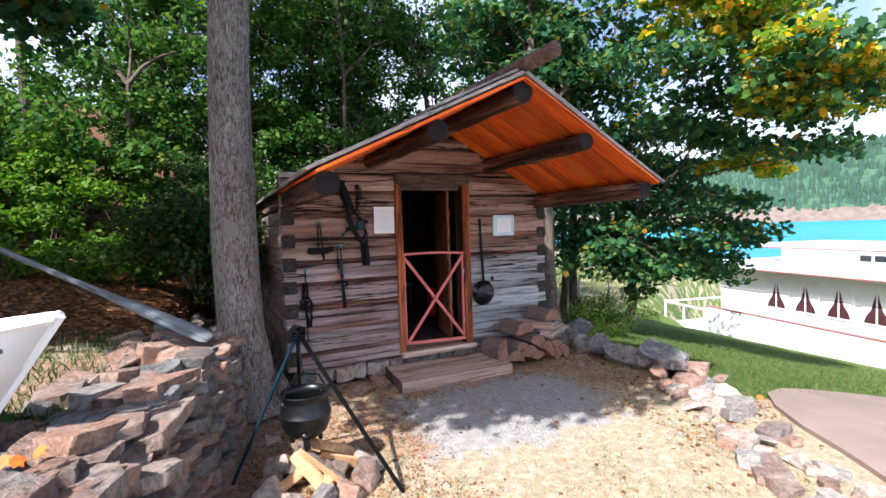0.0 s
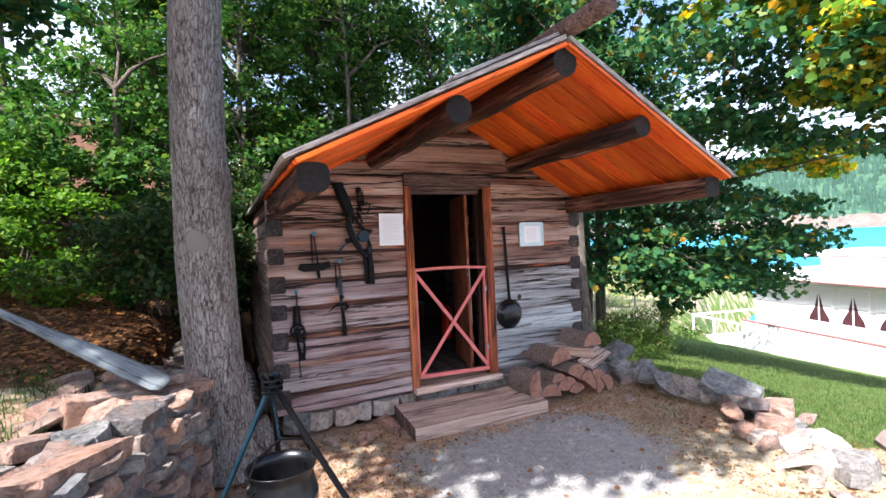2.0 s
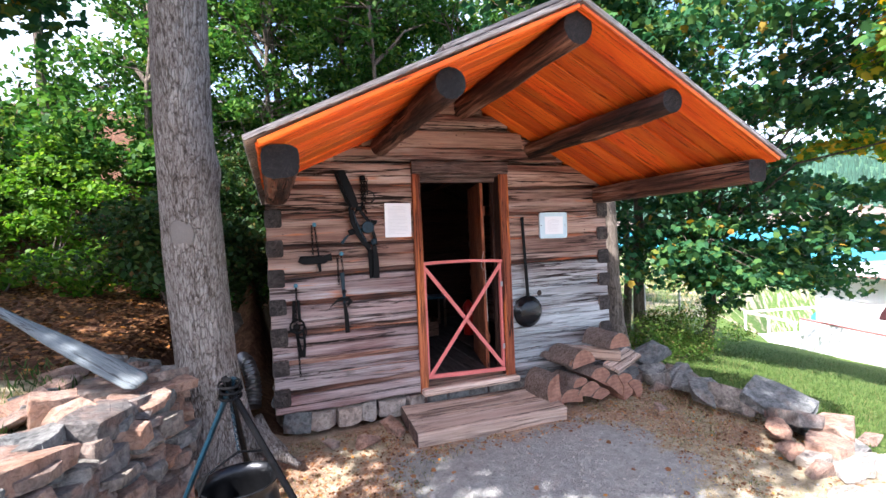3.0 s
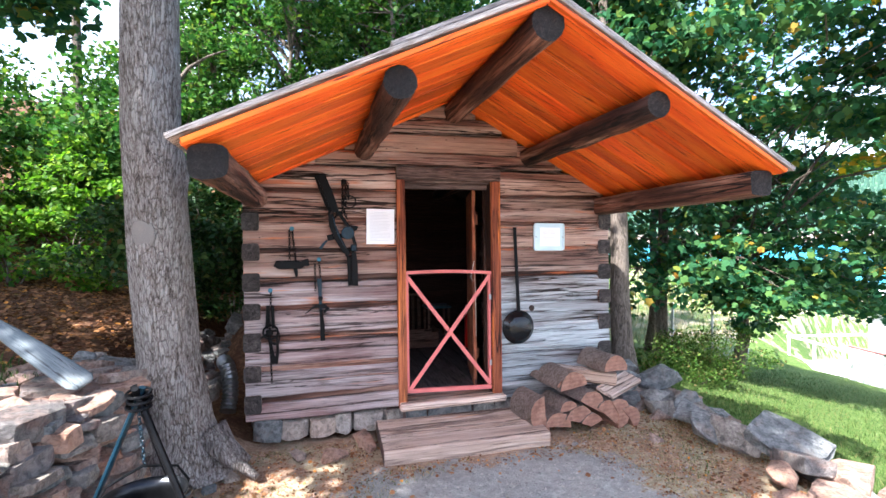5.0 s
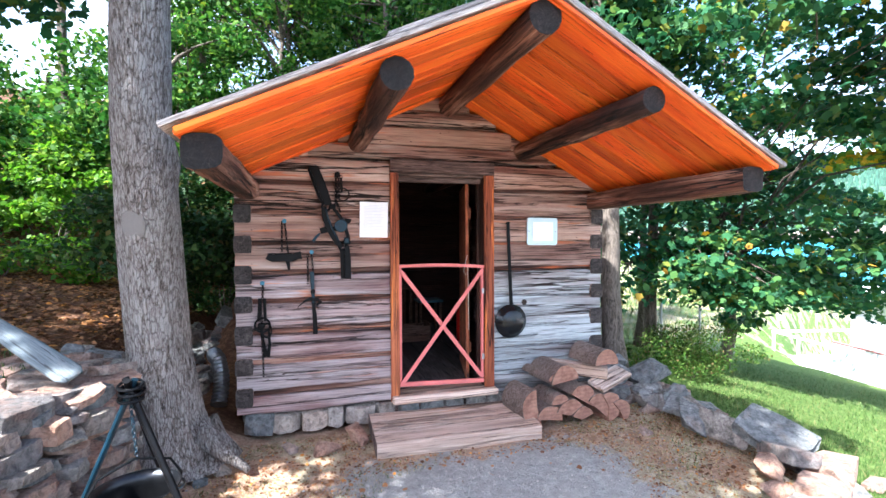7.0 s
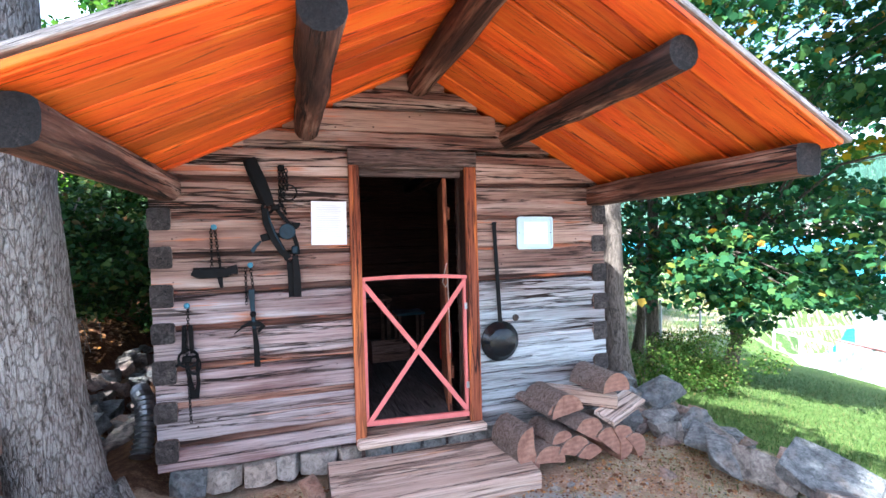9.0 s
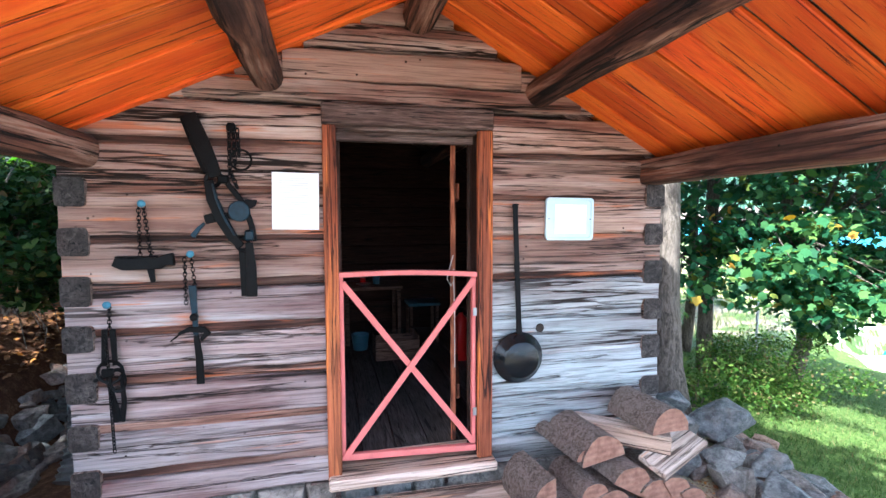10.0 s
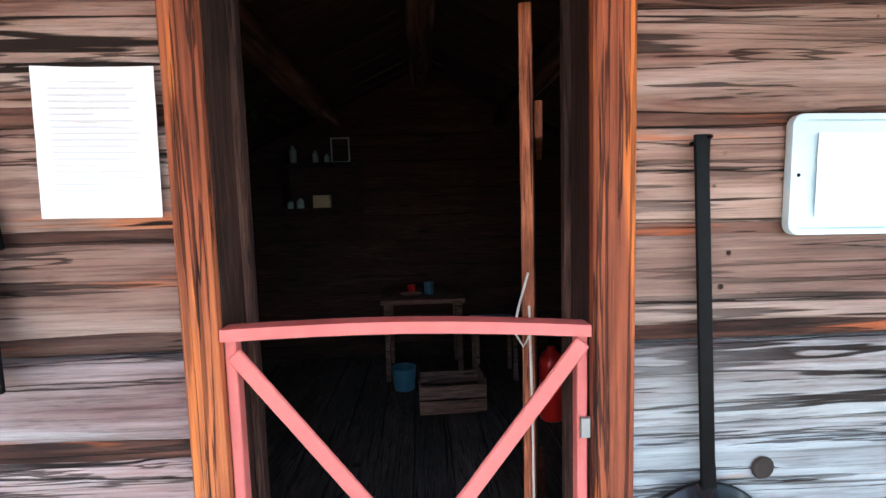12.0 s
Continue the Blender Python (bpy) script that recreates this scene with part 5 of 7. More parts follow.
jaw = thing("jaw_trap", "black iron trap jaw hung from a doubled chain", "trap", m=pose(-1.225, -0.03, 1.40))
part("jaw", blade([(-0.125, 0.005), (-0.09, -0.012), (0.06, -0.010), (0.085, 0.004), (0.12, 0.008)], [0.05, 0.055, 0.055, 0.05, 0.06], 0.03), M_IRON, jaw)
part("jaw_lip", blade([(-0.12, 0.022), (0.05, 0.018)], [0.008, 0.010], 0.04), M_IRON, jaw)
part("pin", blade([(0.02, -0.03), (0.03, -0.10)], [0.03, 0.018], 0.018), M_IRON, jaw)
part("chain", chain_bm((-0.02, 0, 0.03), (-0.018, 0, 0.25)), M_IRON, jaw)
part("chain", chain_bm((0.025, 0, 0.02), (0.002, 0, 0.25)), M_IRON, jaw)
nail(jaw, 0.0, 0.265)
long_trap = thing("long_spring_trap", "blue-grey single long-spring trap hanging by its chain", "trap", m=pose(-1.03, -0.03, 1.10))
part("spring", blade([(0.0, 0.18), (0.004, 0.06), (0.008, -0.06)], [0.036, 0.026, 0.022], 0.014), M_IRONBLUE, long_trap, "blue-grey steel spring")
part("base", blade([(0.008, -0.06), (0.018, -0.17), (0.02, -0.30)], [0.022, 0.032, 0.036], 0.012), M_IRON, long_trap)
part("jaw", blade([(-0.07, -0.05), (-0.02, -0.03), (0.04, -0.035), (0.06, -0.05), (0.03, -0.085)], [0.012, 0.026, 0.032, 0.03, 0.015], 0.02), M_IRON, long_trap)
part("tongue", blade([(-0.06, -0.05), (-0.105, -0.085)], [0.010, 0.007], 0.008), M_IRON, long_trap)
part("chain", chain_bm((-0.03, 0, 0.10), (-0.03, 0, 0.30)), M_IRON, long_trap)
part("chain", chain_bm((0.01, 0, 0.18), (0.0, 0, 0.31)), M_IRON, long_trap)
part("pivot", lathe([(0.018, 0), (0.018, 0.022), (0.010, 0.028)], 12), M_IRON, long_trap, m=pose(0.006, -0.004, 0.03, 90, 0, 0))
nail(long_trap, 0.0, 0.33)
left_trap = thing("double_jaw_trap", "black iron spring trap hanging beside the wall corner", "trap", m=pose(-1.385, -0.03, 0.92))
part("spring", blade([(-0.02, 0.17), (-0.025, 0.08), (-0.03, 0.0)], [0.024, 0.022, 0.02], 0.014), M_IRON, left_trap)
part("spring", blade([(0.012, 0.17), (0.014, 0.08), (0.016, 0.0)], [0.024, 0.022, 0.02], 0.014), M_IRON, left_trap)
part("jaw", ring_bm(0.052, 0.008, (-0.004, -0.005, -0.03)), M_IRON, left_trap)
part("jaw", ring_bm(0.040, 0.007, (0.028, -0.012, -0.07), Matrix.Diagonal((0.8, 1, 1.3, 1))), M_IRON, left_trap)
part("base", blade([(-0.02, -0.02), (0.0, -0.16), (0.018, -0.27)], [0.022, 0.022, 0.04], 0.014), M_IRON, left_trap)
part("base", blade([(0.04, -0.06), (0.045, -0.18), (0.03, -0.27)], [0.016, 0.02, 0.03], 0.012), M_IRON, left_trap)
part("pan", box(0.05, 0.02, 0.04, 0.006, (-0.01, -0.015, -0.03)), M_IRON, left_trap)
part("trigger", blade([(-0.03, -0.05), (-0.075, -0.07)], [0.022, 0.014], 0.014), M_IRON, left_trap)
part("chain", chain_bm((0.0, 0, 0.17), (0.002, 0, 0.27)), M_IRON, left_trap)
part("chain", chain_bm((-0.012, -0.012, 0.14), (0.0, -0.012, -0.40)), M_IRON, left_trap)
nail(left_trap, 0.0, 0.285)

frypan = thing("frying_pan", "blackened steel frying pan with a very long flat handle", "frying pan", m=pose(0.625, -0.02, 0.81))
bm = lathe([(0.0, 0.0), (0.098, 0.0), (0.104, 0.006), (0.140, 0.052), (0.146, 0.055), (0.143, 0.060), (0.135, 0.055), (0.100, 0.012), (0.0, 0.010)], 40)
part("bowl", bm, M_PAN, frypan, m=pose(0, -0.062, 0, -90, 0, 0), smooth=True)
part("handle", blade([(0.005, 0.12), (0.0, 0.20), (-0.025, 0.80), (-0.026, 0.86)], [0.034, 0.030, 0.028, 0.032], 0.008), M_IRON, frypan, m=pose(0, -0.012, 0))
part("nail", tube([(-0.03, 0.02, 0.845), (-0.012, -0.022, 0.855)], 0.004, 6), M_IRON, frypan)
nailhole = solo("wood_knot", lathe([(0.026, 0.0), (0.022, 0.004), (0.012, 0.002)], 14), M_HOLE, "dark round knot in the log wall", "knot", m=pose(0.765, -0.004, 0.965, 90, 0, 0))


def sheet(w, h, curl, seed):
    bm = bmesh.new()
    nx, nz = 8, 10
    g = [[bm.verts.new((-w / 2 + w * i / nx, -curl * (abs(i / nx - 0.5) ** 2) * 3 + noise.noise(Vector((i * 0.5, j * 0.5, seed))) * 0.002, -h / 2 + h * j / nz)) for i in range(nx + 1)] for j in range(nz + 1)]
    for j in range(nz):
        for i in range(nx):
            bm.faces.new((g[j][i], g[j][i + 1], g[j + 1][i + 1], g[j + 1][i]))
    r = bmesh.ops.extrude_face_region(bm, geom=bm.faces[:])
    for v in r["geom"]:
        if isinstance(v, bmesh.types.BMVert):
            v.co.y += 0.0015
    return bm


def printed(parent, w, h, lines, y, seed, head=False):
    rn = random.Random(seed)
    for i in range(lines):
        z = h / 2 - h * (i + 0.5) / lines
        ww = w * (rn.uniform(0.85, 1.0) if rn.random() < 0.85 else rn.uniform(0.3, 0.7))
        if i == 0:
            ww = w * 0.55
        part("print_line", box(ww, 0.0006, h / lines * 0.26, 0, (-(w - ww) / 2 * (0 if i == 0 else 1), y, z)), M_INK, parent)


notice = thing("notice", "white laminated printed sheet pinned beside the door", "notice", m=pose(-0.552, -0.014, 1.68, 0, 1.0, 0))
part("sheet", sheet(0.222, 0.280, 0.010, 1), M_PAPER, notice)
printed(notice, 0.165, 0.235, 20, -0.0075, 3)
board = thing("notice_tray", "pale blue enamel tray holding a white printed card", "notice", m=pose(0.934, -0.016, 1.585, 0, 0.8, 0))
bm = bmesh.new()
o = []
for cx, cz, a0 in ((0.125, 0.098, 0), (-0.125, 0.098, 90), (-0.125, -0.098, 180), (0.125, -0.098, 270)):
    for q in range(5):
        a = radians(a0 + q * 22.5)
        o.append((cx + 0.022 * math.cos(a), cz + 0.022 * math.sin(a)))
r0_ = [bm.verts.new((x, 0.010, z)) for x, z in o]
r1_ = [bm.verts.new((x, -0.008, z)) for x, z in o]
r2_ = [bm.verts.new((x * 0.93, -0.008, z * 0.91)) for x, z in o]
r3_ = [bm.verts.new((x * 0.90, 0.0, z * 0.88)) for x, z in o]
for a, b in ((r0_, r1_), (r1_, r2_), (r2_, r3_)):
    for s in range(len(o)):
        bm.faces.new((a[s], a[(s + 1) % len(o)], b[(s + 1) % len(o)], b[s]))
bm.faces.new(r3_)
bm.faces.new(r0_[::-1])
part("tray", bm, M_TRAY, board)
part("card", sheet(0.195, 0.165, 0.006, 7), M_PAPER, board, m=pose(0.004, -0.004, 0.0))
printed(board, 0.13, 0.12, 10, -0.0082, 9)
for x, z in ((-0.128, 0.0), (0.128, 0.0)):
    part("screw", lathe([(0.004, 0), (0.003, 0.002)], 8), M_IRON, board, m=pose(x, -0.004, z, 90, 0, 0))

# ---- stone work ----
bank_wall = thing("stone_wall", "dry-laid retaining wall of rough grey and rust stones", "wall", kind="structure")
rnd = random.Random(77)
z = 0.03
course = 0
while z < 0.66:
    hgt = rnd.uniform(0.045, 0.085)
    y = -4.6 + rnd.uniform(0, 0.2)
    while y < -0.30:
        ln = rnd.uniform(0.13, 0.36)
        ym = y + ln / 2
        dx = (bank_x(ym + 0.1) - bank_x(ym - 0.1)) / 0.2
        yaw = -math.degrees(math.atan(dx)) + 90
        mt = rnd.choice((M_STONE, M_STONE, M_STONEG, M_STONER, M_STONER))
        stone_at(bank_wall, "stone", rnd.choice(("rock", "slab", "slab")), rnd.randrange(9), mt,
                 (bank_x(ym) - 0.06 - z * 0.10 + rnd.uniform(-0.06, 0.045), ym, z + hgt / 2 + rnd.uniform(-0.01, 0.01)), (ln * 1.15, 0.30, hgt * rnd.uniform(1.1, 1.5)), (rnd.uniform(-8, 8), rnd.uniform(-10, 10), yaw + rnd.uniform(-12, 12)))
        y += ln
    z += hgt * 0.93
    course += 1
TOPS = [(-2.46, -1.80, 0.785, 0.60, 0.24, 0.10, 75, M_STONER), (-2.68, -2.36, 0.785, 0.50, 0.27, 0.085, 62, M_STONER), (-2.84, -2.86, 0.765, 0.36, 0.24, 0.085, 66, M_STONE), (-2.44, -2.22, 0.72, 0.42, 0.22, 0.08, 66, M_STONE), (-2.58, -2.66, 0.70, 0.32, 0.20, 0.075, 56, M_STONER), (-2.44, -2.54, 0.63, 0.28, 0.18, 0.07, 60, M_STONE),
        (-2.33, -1.25, 0.77, 0.40, 0.24, 0.11, 80, M_STONE), (-2.28, -0.95, 0.72, 0.36, 0.24, 0.12, 70, M_STONE), (-2.24, -0.70, 0.71, 0.30, 0.24, 0.12, 85, M_STONER),
        (-2.75, -1.80, 0.79, 0.32, 0.14, 0.09, 60, M_STONEW), (-2.70, -1.40, 0.77, 0.28, 0.2, 0.08, 60, M_STONER), (-2.56, -1.05, 0.80, 0.22, 0.16, 0.16, 20, M_STONER), (-2.45, -0.75, 0.79, 0.30, 0.26, 0.07, 10, M_STONE),
        (-2.35, -0.42, 0.76, 0.30, 0.24, 0.10, 0, M_STONE), (-2.2, -0.30, 0.62, 0.24, 0.2, 0.2, 30, M_STONER), (-2.60, -2.74, 0.70, 0.26, 0.18, 0.09, 60, M_STONE)]
for q in range(64):
    y = -3.8 + 3.5 * q / 64
    TOPS.append((bank_x(y) - rnd.uniform(0.05, 0.42), y, 0.70 + rnd.uniform(0.0, 0.09), rnd.uniform(0.18, 0.36), rnd.uniform(0.12, 0.20), rnd.uniform(0.04, 0.07), rnd.gauss(72, 22), rnd.choice((M_STONE, M_STONEG, M_STONER))))
for i, (x, y, zz, a, b, c, yaw, mt) in enumerate(TOPS):
    stone_at(bank_wall, "capstone", "slab", i % 9, mt, (x, y, zz - 0.01), (a, b, c), (rnd.uniform(-10, 10), rnd.uniform(-10, 10), yaw + rnd.uniform(-8, 8)))
for i in range(95):
    y = rnd.uniform(-3.4, 0.9)
    x = bank_x(y) - rnd.uniform(0.05, 0.75)
    s = rnd.uniform(0.10, 0.24)
    stone_at(bank_wall, "stone", rnd.choice(("rock", "slab")), rnd.randrange(9), rnd.choice((M_STONE, M_STONEG, M_STONER)), (x, y, height(x, y) + s * 0.16), (s * 1.3, s, s * rnd.uniform(0.35, 0.7)), (rnd.uniform(-25, 25), rnd.uniform(-25, 25), rnd.uniform(0, 180)))

for i in range(120):
    y = -0.2 + 3.2 * rnd.random()
    f = rnd.random()
    s = rnd.uniform(0.12, 0.26)
    x = bank_x(y) - 0.04 - 0.45 * f + rnd.uniform(-0.05, 0.05)
    stone_at(bank_wall, "stone", rnd.choice(("rock", "slab")), rnd.randrange(9), rnd.choice((M_STONE, M_STONEG)), (x, y, height(x, y) + 0.01), (s * 1.2, s, s * rnd.uniform(0.45, 0.75)), (rnd.uniform(-25, 25), rnd.uniform(-25, 25), rnd.uniform(0, 180)))

edging = thing("stone_edging", "loose line of grey and rust edging stones round the yard", "stones", kind="structure")
BIG = [(2.07, -1.25, 0.15, 0.52, 0.52, 0.09, 20, -8, 8, M_STONEG), (1.80, -0.82, 0.12, 0.36, 0.26, 0.22, 10, 0, 60, M_STONEG), (1.98, -0.55, 0.10, 0.46, 0.34, 0.20, 6, 8, 20, M_STONEG),
       (2.20, -0.25, 0.09, 0.34, 0.30, 0.20, 0, 8, 50, M_STONEG), (1.92, -0.15, 0.12, 0.34, 0.26, 0.16, 0, 0, 10, M_STONEG), (1.86, 0.18, 0.22, 0.36, 0.34, 0.38, 0, 0, 30, M_STONEG),
       (2.35, 0.30, 0.16, 0.52, 0.44, 0.26, 8, -10, 20, M_STONEG), (2.10, 0.55, 0.16, 0.36, 0.36, 0.30, 0, 0, 70, M_STONEG), (1.72, -0.05, 0.08, 0.25, 0.2, 0.2, 0, 0, 0, M_STONEG),
       (1.86, -1.05, 0.13, 0.10, 0.42, 0.26, 0, 20, 20, M_STONEG), (1.72, -1.52, 0.08, 0.30, 0.20, 0.16, 0, 10, 40, M_STONER), (1.92, -1.50, 0.12, 0.40, 0.24, 0.10, 10, 12, 70, M_STONE),
       (2.08, -1.66, 0.08, 0.36, 0.28, 0.12, 0, 0, 20, M_STONER), (1.55, -1.72, 0.05, 0.26, 0.18, 0.14, 0, 0, 0, M_STONER), (1.78, -1.80, 0.06, 0.40, 0.28, 0.10, 5, 4, 30, M_STONER)]
for i, (x, y, zz, a, b, c, rx, ry, rz, mt) in enumerate(BIG):
    stone_at(edging, "stone", "slab" if c < 0.13 else "rock", i % 9, mt, (x, y, zz), (a, b, c), (rx, ry, rz))
y = -5.0
while y < -1.75:
    for side in (-0.22, -0.07, 0.08, 0.24):
        if rnd.random() < 0.86:
            s = rnd.uniform(0.10, 0.25)
            x = lerp_table(BORDER, y) + side + rnd.uniform(-0.06, 0.06)
            yy = y + rnd.uniform(-0.06, 0.06)
            h = s * rnd.uniform(0.35, 0.6)
            stone_at(edging, "stone", rnd.choice(("slab", "slab", "rock")), rnd.randrange(9), rnd.choice((M_STONER, M_STONEW, M_STONE, M_STONEW)), (x, yy, height(x, yy) + h * 0.32), (s * 1.25, s, h), (rnd.uniform(-14, 14), rnd.uniform(-14, 14), rnd.uniform(0, 180)))
    y += 0.15
for i in range(34):
    y = rnd.uniform(-1.9, 0.7)
    x = lerp_table(BORDER, y) + rnd.gauss(0, 0.16)
    s = rnd.uniform(0.08, 0.2)
    if x < 1.62 and y > -0.3:
        continue
    stone_at(edging, "stone", "rock", rnd.randrange(9), rnd.choice((M_STONEG, M_STONE, M_STONER)), (x, y, height(x, y) + s * 0.2), (s * 1.3, s, s * 0.7), (rnd.uniform(-20, 20), rnd.uniform(-20, 20), rnd.uniform(0, 180)))
for i in range(30):
    x, y = rnd.uniform(1.66, 2.55), rnd.uniform(-0.5, 0.75)
    s = rnd.uniform(0.14, 0.30)
    stone_at(edging, "stone", "rock", rnd.randrange(9), rnd.choice((M_STONEG, M_STONEG, M_STONE)), (x, y, height(x, y) + s * rnd.uniform(0.1, 0.3)), (s * 1.25, s, s * 0.75), (rnd.uniform(-20, 20), rnd.uniform(-20, 20), rnd.uniform(0, 180)))
for i, (x, y, s, mt) in enumerate([(-1.62, -0.42, 0.12, M_STONEW), (-1.72, -0.55, 0.09, M_STONEG), (-1.84, -1.0, 0.14, M_STONEW), (-0.45, -1.55, 0.10, M_STONEG), (0.7, -0.62, 0.07, M_STONEG), (0.82, -0.60, 0.06, M_STONEW), (-0.95, -0.32, 0.2, M_STONER), (-0.72, -0.18, 0.22, M_STONER), (-1.2, -0.22, 0.14, M_STONE), (1.45, -0.72, 0.12, M_STONER)]):
    stone_at(edging, "stone", "rock", i % 9, mt, (x, y, height(x, y) + s * 0.15), (s * 1.2, s, s * 0.6), (5, 5, 40 * i))

# ---- firewood ----
def split_log(r, length, a0, a1, seed):
    """A split log along local y, bark on its round side; a0 and a1 bound the sector in degrees."""
    bm = bmesh.new()
    n, m = 9, 6
    rings = []
    for j in range(m + 1):
        y = -length / 2 + length * j / m
        ring = [bm.verts.new((noise.noise(Vector((y * 4, seed, 0))) * 0.01, y, 0))] if a1 - a0 < 350 else []
        for i in range(n + 1):
            a = radians(a0 + (a1 - a0) * i / n)
            k = r * (1 + 0.10 * noise.noise(Vector((math.cos(a) * 2, y * 5, seed))))
            ring.append(bm.verts.new((k * math.cos(a), y, k * math.sin(a))))
        rings.append(ring)
    q = len(rings[0])
    for a, b in zip(rings, rings[1:]):
        for s in range(q):
            f = bm.faces.new((a[s], a[(s + 1) % q], b[(s + 1) % q], b[s]))
            f.material_index = 1 if 1 <= s < q - 1 else 0
    bm.faces.new(rings[0])
    bm.faces.new(rings[-1][::-1])
    return bm


WOOD = [(0.62, 0.20, 0.150, 95, 285, 0.30, 14, "half log"), (0.88, 0.36, 0.140, 5, 185, 0.34, 14, "half log"), (0.76, 0.085, 0.120, -10, 175, 0.30, 6, "half log"), (0.97, 0.10, 0.140, 30, 165, 0.30, 8, "wedge"),
        (0.86, 0.20, 0.085, 10, 180, 0.30, 10, "wedge"), (1.09, 0.21, 0.135, -30, 150, 0.32, 10, "half log"), (1.10, 0.055, 0.110, 20, 160, 0.30, 8, "wedge"), (1.26, 0.12, 0.135, -40, 140, 0.32, 10, "half log"),
        (1.38, 0.13, 0.130, -90, 120, 0.34, 8, "half log"), (1.50, 0.08, 0.11, -60, 130, 0.30, 12, "half log"), (0.76, 0.37, 0.06, 40, 170, 0.38, 14, "wedge"), (1.27, 0.47, 0.135, -5, 180, 0.34, 14, "half log")]
for i, (x, z, r, a0, a1, ln, yaw, kd) in enumerate(WOOD):
    yaw *= 0.6
    x, r = 0.64 + (x - 0.62) * 0.87 + (0.10 if z > 0.4 else 0.05 if z > 0.34 else 0), r * 0.94
    me = finish(split_log(r, ln, a0, a1, i * 3.7), "firewood_log", [M_SPLIT, M_FIREBARK])
    yf = -0.37 if z < 0.3 else -0.32
    solo("firewood_log", me, None, "split firewood " + kd + " with rough bark in the stack", "firewood", "firewood stack", m=pose(x, yf + ln / 2 - 0.08, z, 0, 0, yaw))
solo("timber_offcut", box(0.50, 0.13, 0.10, 0.006, rough=0.004), M_STEP, "grey sawn timber offcut lying on the firewood", "timber", m=pose(1.16, -0.21, 0.40, 0, 4, -32))
solo("timber_offcut", box(0.42, 0.16, 0.035, 0.004, rough=0.004), M_STEP, "grey sawn board end lying on the firewood", "timber", m=pose(1.40, -0.34, 0.33, 18, -8, 22))

# ---- tripod, pot and fire ----
TT = Vector((-1.73, -1.70, 0.955))
tripod = thing("tripod", "black iron cooking tripod bound with chain at the top", "tripod", m=Matrix.Translation(TT))
for f, r in (((-1.225, -2.12, 0.0), 0.0135), ((-2.14, -1.54, 0.02), 0.0115), ((-1.66, -1.16, 0.02), 0.0135)):
    d = (Vector(f) - TT)
    part("leg", tube([-d * 0.045, d * 0.5, d], r, 8), M_IRON if r > 0.012 else M_IRONBLUE, tripod)
for i in range(9):
    rb = ring_bm(0.034 + 0.004 * (i % 3), 0.0055, (0.004 * (i % 2), 0.0, -0.045 + i * 0.008), Matrix.Rotation(radians(90 + 12 * (i % 3) - 10), 4, "X") @ Matrix.Rotation(radians(17 * i), 4, "Y"), None, 16, 5)
    part("binding", rb, M_IRON, tripod, "coiled chain binding")
part("chain", chain_bm((0.0, 0.0, -0.06), (0.02, -0.01, -0.26), 0.009, 0.0024), M_IRONBLUE, tripod)
pot = thing("cooking_pot", "dull black cast-iron cauldron hanging from the tripod", "pot", m=pose(-1.71, -1.73, 0.30))
prof_ = [(0.02, 0.0), (0.08, 0.008), (0.125, 0.045), (0.150, 0.10), (0.156, 0.15), (0.157, 0.152), (0.157, 0.160), (0.154, 0.163), (0.148, 0.20), (0.138, 0.235), (0.136, 0.25), (0.150, 0.280), (0.154, 0.288), (0.148, 0.288), (0.132, 0.255), (0.134, 0.23), (0.145, 0.15), (0.12, 0.05), (0.02, 0.016)]
part("body", lathe(prof_, 40), M_POT, pot, smooth=True)
part("bail", tube([(-0.148, 0, 0.255), (-0.16, 0, 0.29), (-0.12, 0.0, 0.36), (0.0, 0, 0.40), (0.12, 0, 0.36), (0.16, 0, 0.29), (0.148, 0, 0.255)], 0.005, 7), M_IRON, pot, m=pose(0, 0, 0, 0, 0, 30))
for a in (30, 210):
    part("lug", ring_bm(0.018, 0.006, (0.152 * math.cos(radians(a)), 0.152 * math.sin(radians(a)), 0.245), Matrix.Rotation(radians(a), 4, "Z")), M_POT, pot)
for a in (-100, 20, 140):
    part("foot", tube([(0.09 * math.cos(radians(a)), 0.09 * math.sin(radians(a)), 0.02), (0.10 * math.cos(radians(a)), 0.10 * math.sin(radians(a)), -0.045)], [0.022, 0.014], 8), M_POT, pot)
part("tap", lathe([(0.016, 0), (0.016, 0.02), (0.008, 0.024)], 12), M_POT, pot, m=pose(-0.03, -0.135, 0.06, 75, 0, -10))
rnd = random.Random(5)
for i, (x, y, zz, yaw, tilt, ln) in enumerate([(-1.66, -1.82, 0.10, 60, 18, 0.34), (-1.74, -1.88, 0.09, 25, 24, 0.30), (-1.58, -1.76, 0.13, 120, 30, 0.34), (-1.76, -1.70, 0.10, -20, 30, 0.34), (-1.62, -1.92, 0.06, -25, 8, 0.30), (-1.54, -1.86, 0.08, 85, 22, 0.30), (-1.70, -1.96, 0.14, 50, 32, 0.32), (-1.82, -1.86, 0.06, -60, 12, 0.26)]):
    me = finish(split_log(rnd.uniform(0.045, 0.065), ln, 20, rnd.choice((110, 140, 170)), i), "kindling", [M_KINDLE, M_FIREBARK if i % 3 == 0 else M_KINDLE])
    solo("kindling", me, None, "split pale kindling stacked under the cooking pot", "firewood", "campfire wood", m=pose(x + 0.03, y + 0.10, zz, tilt, 0, yaw))
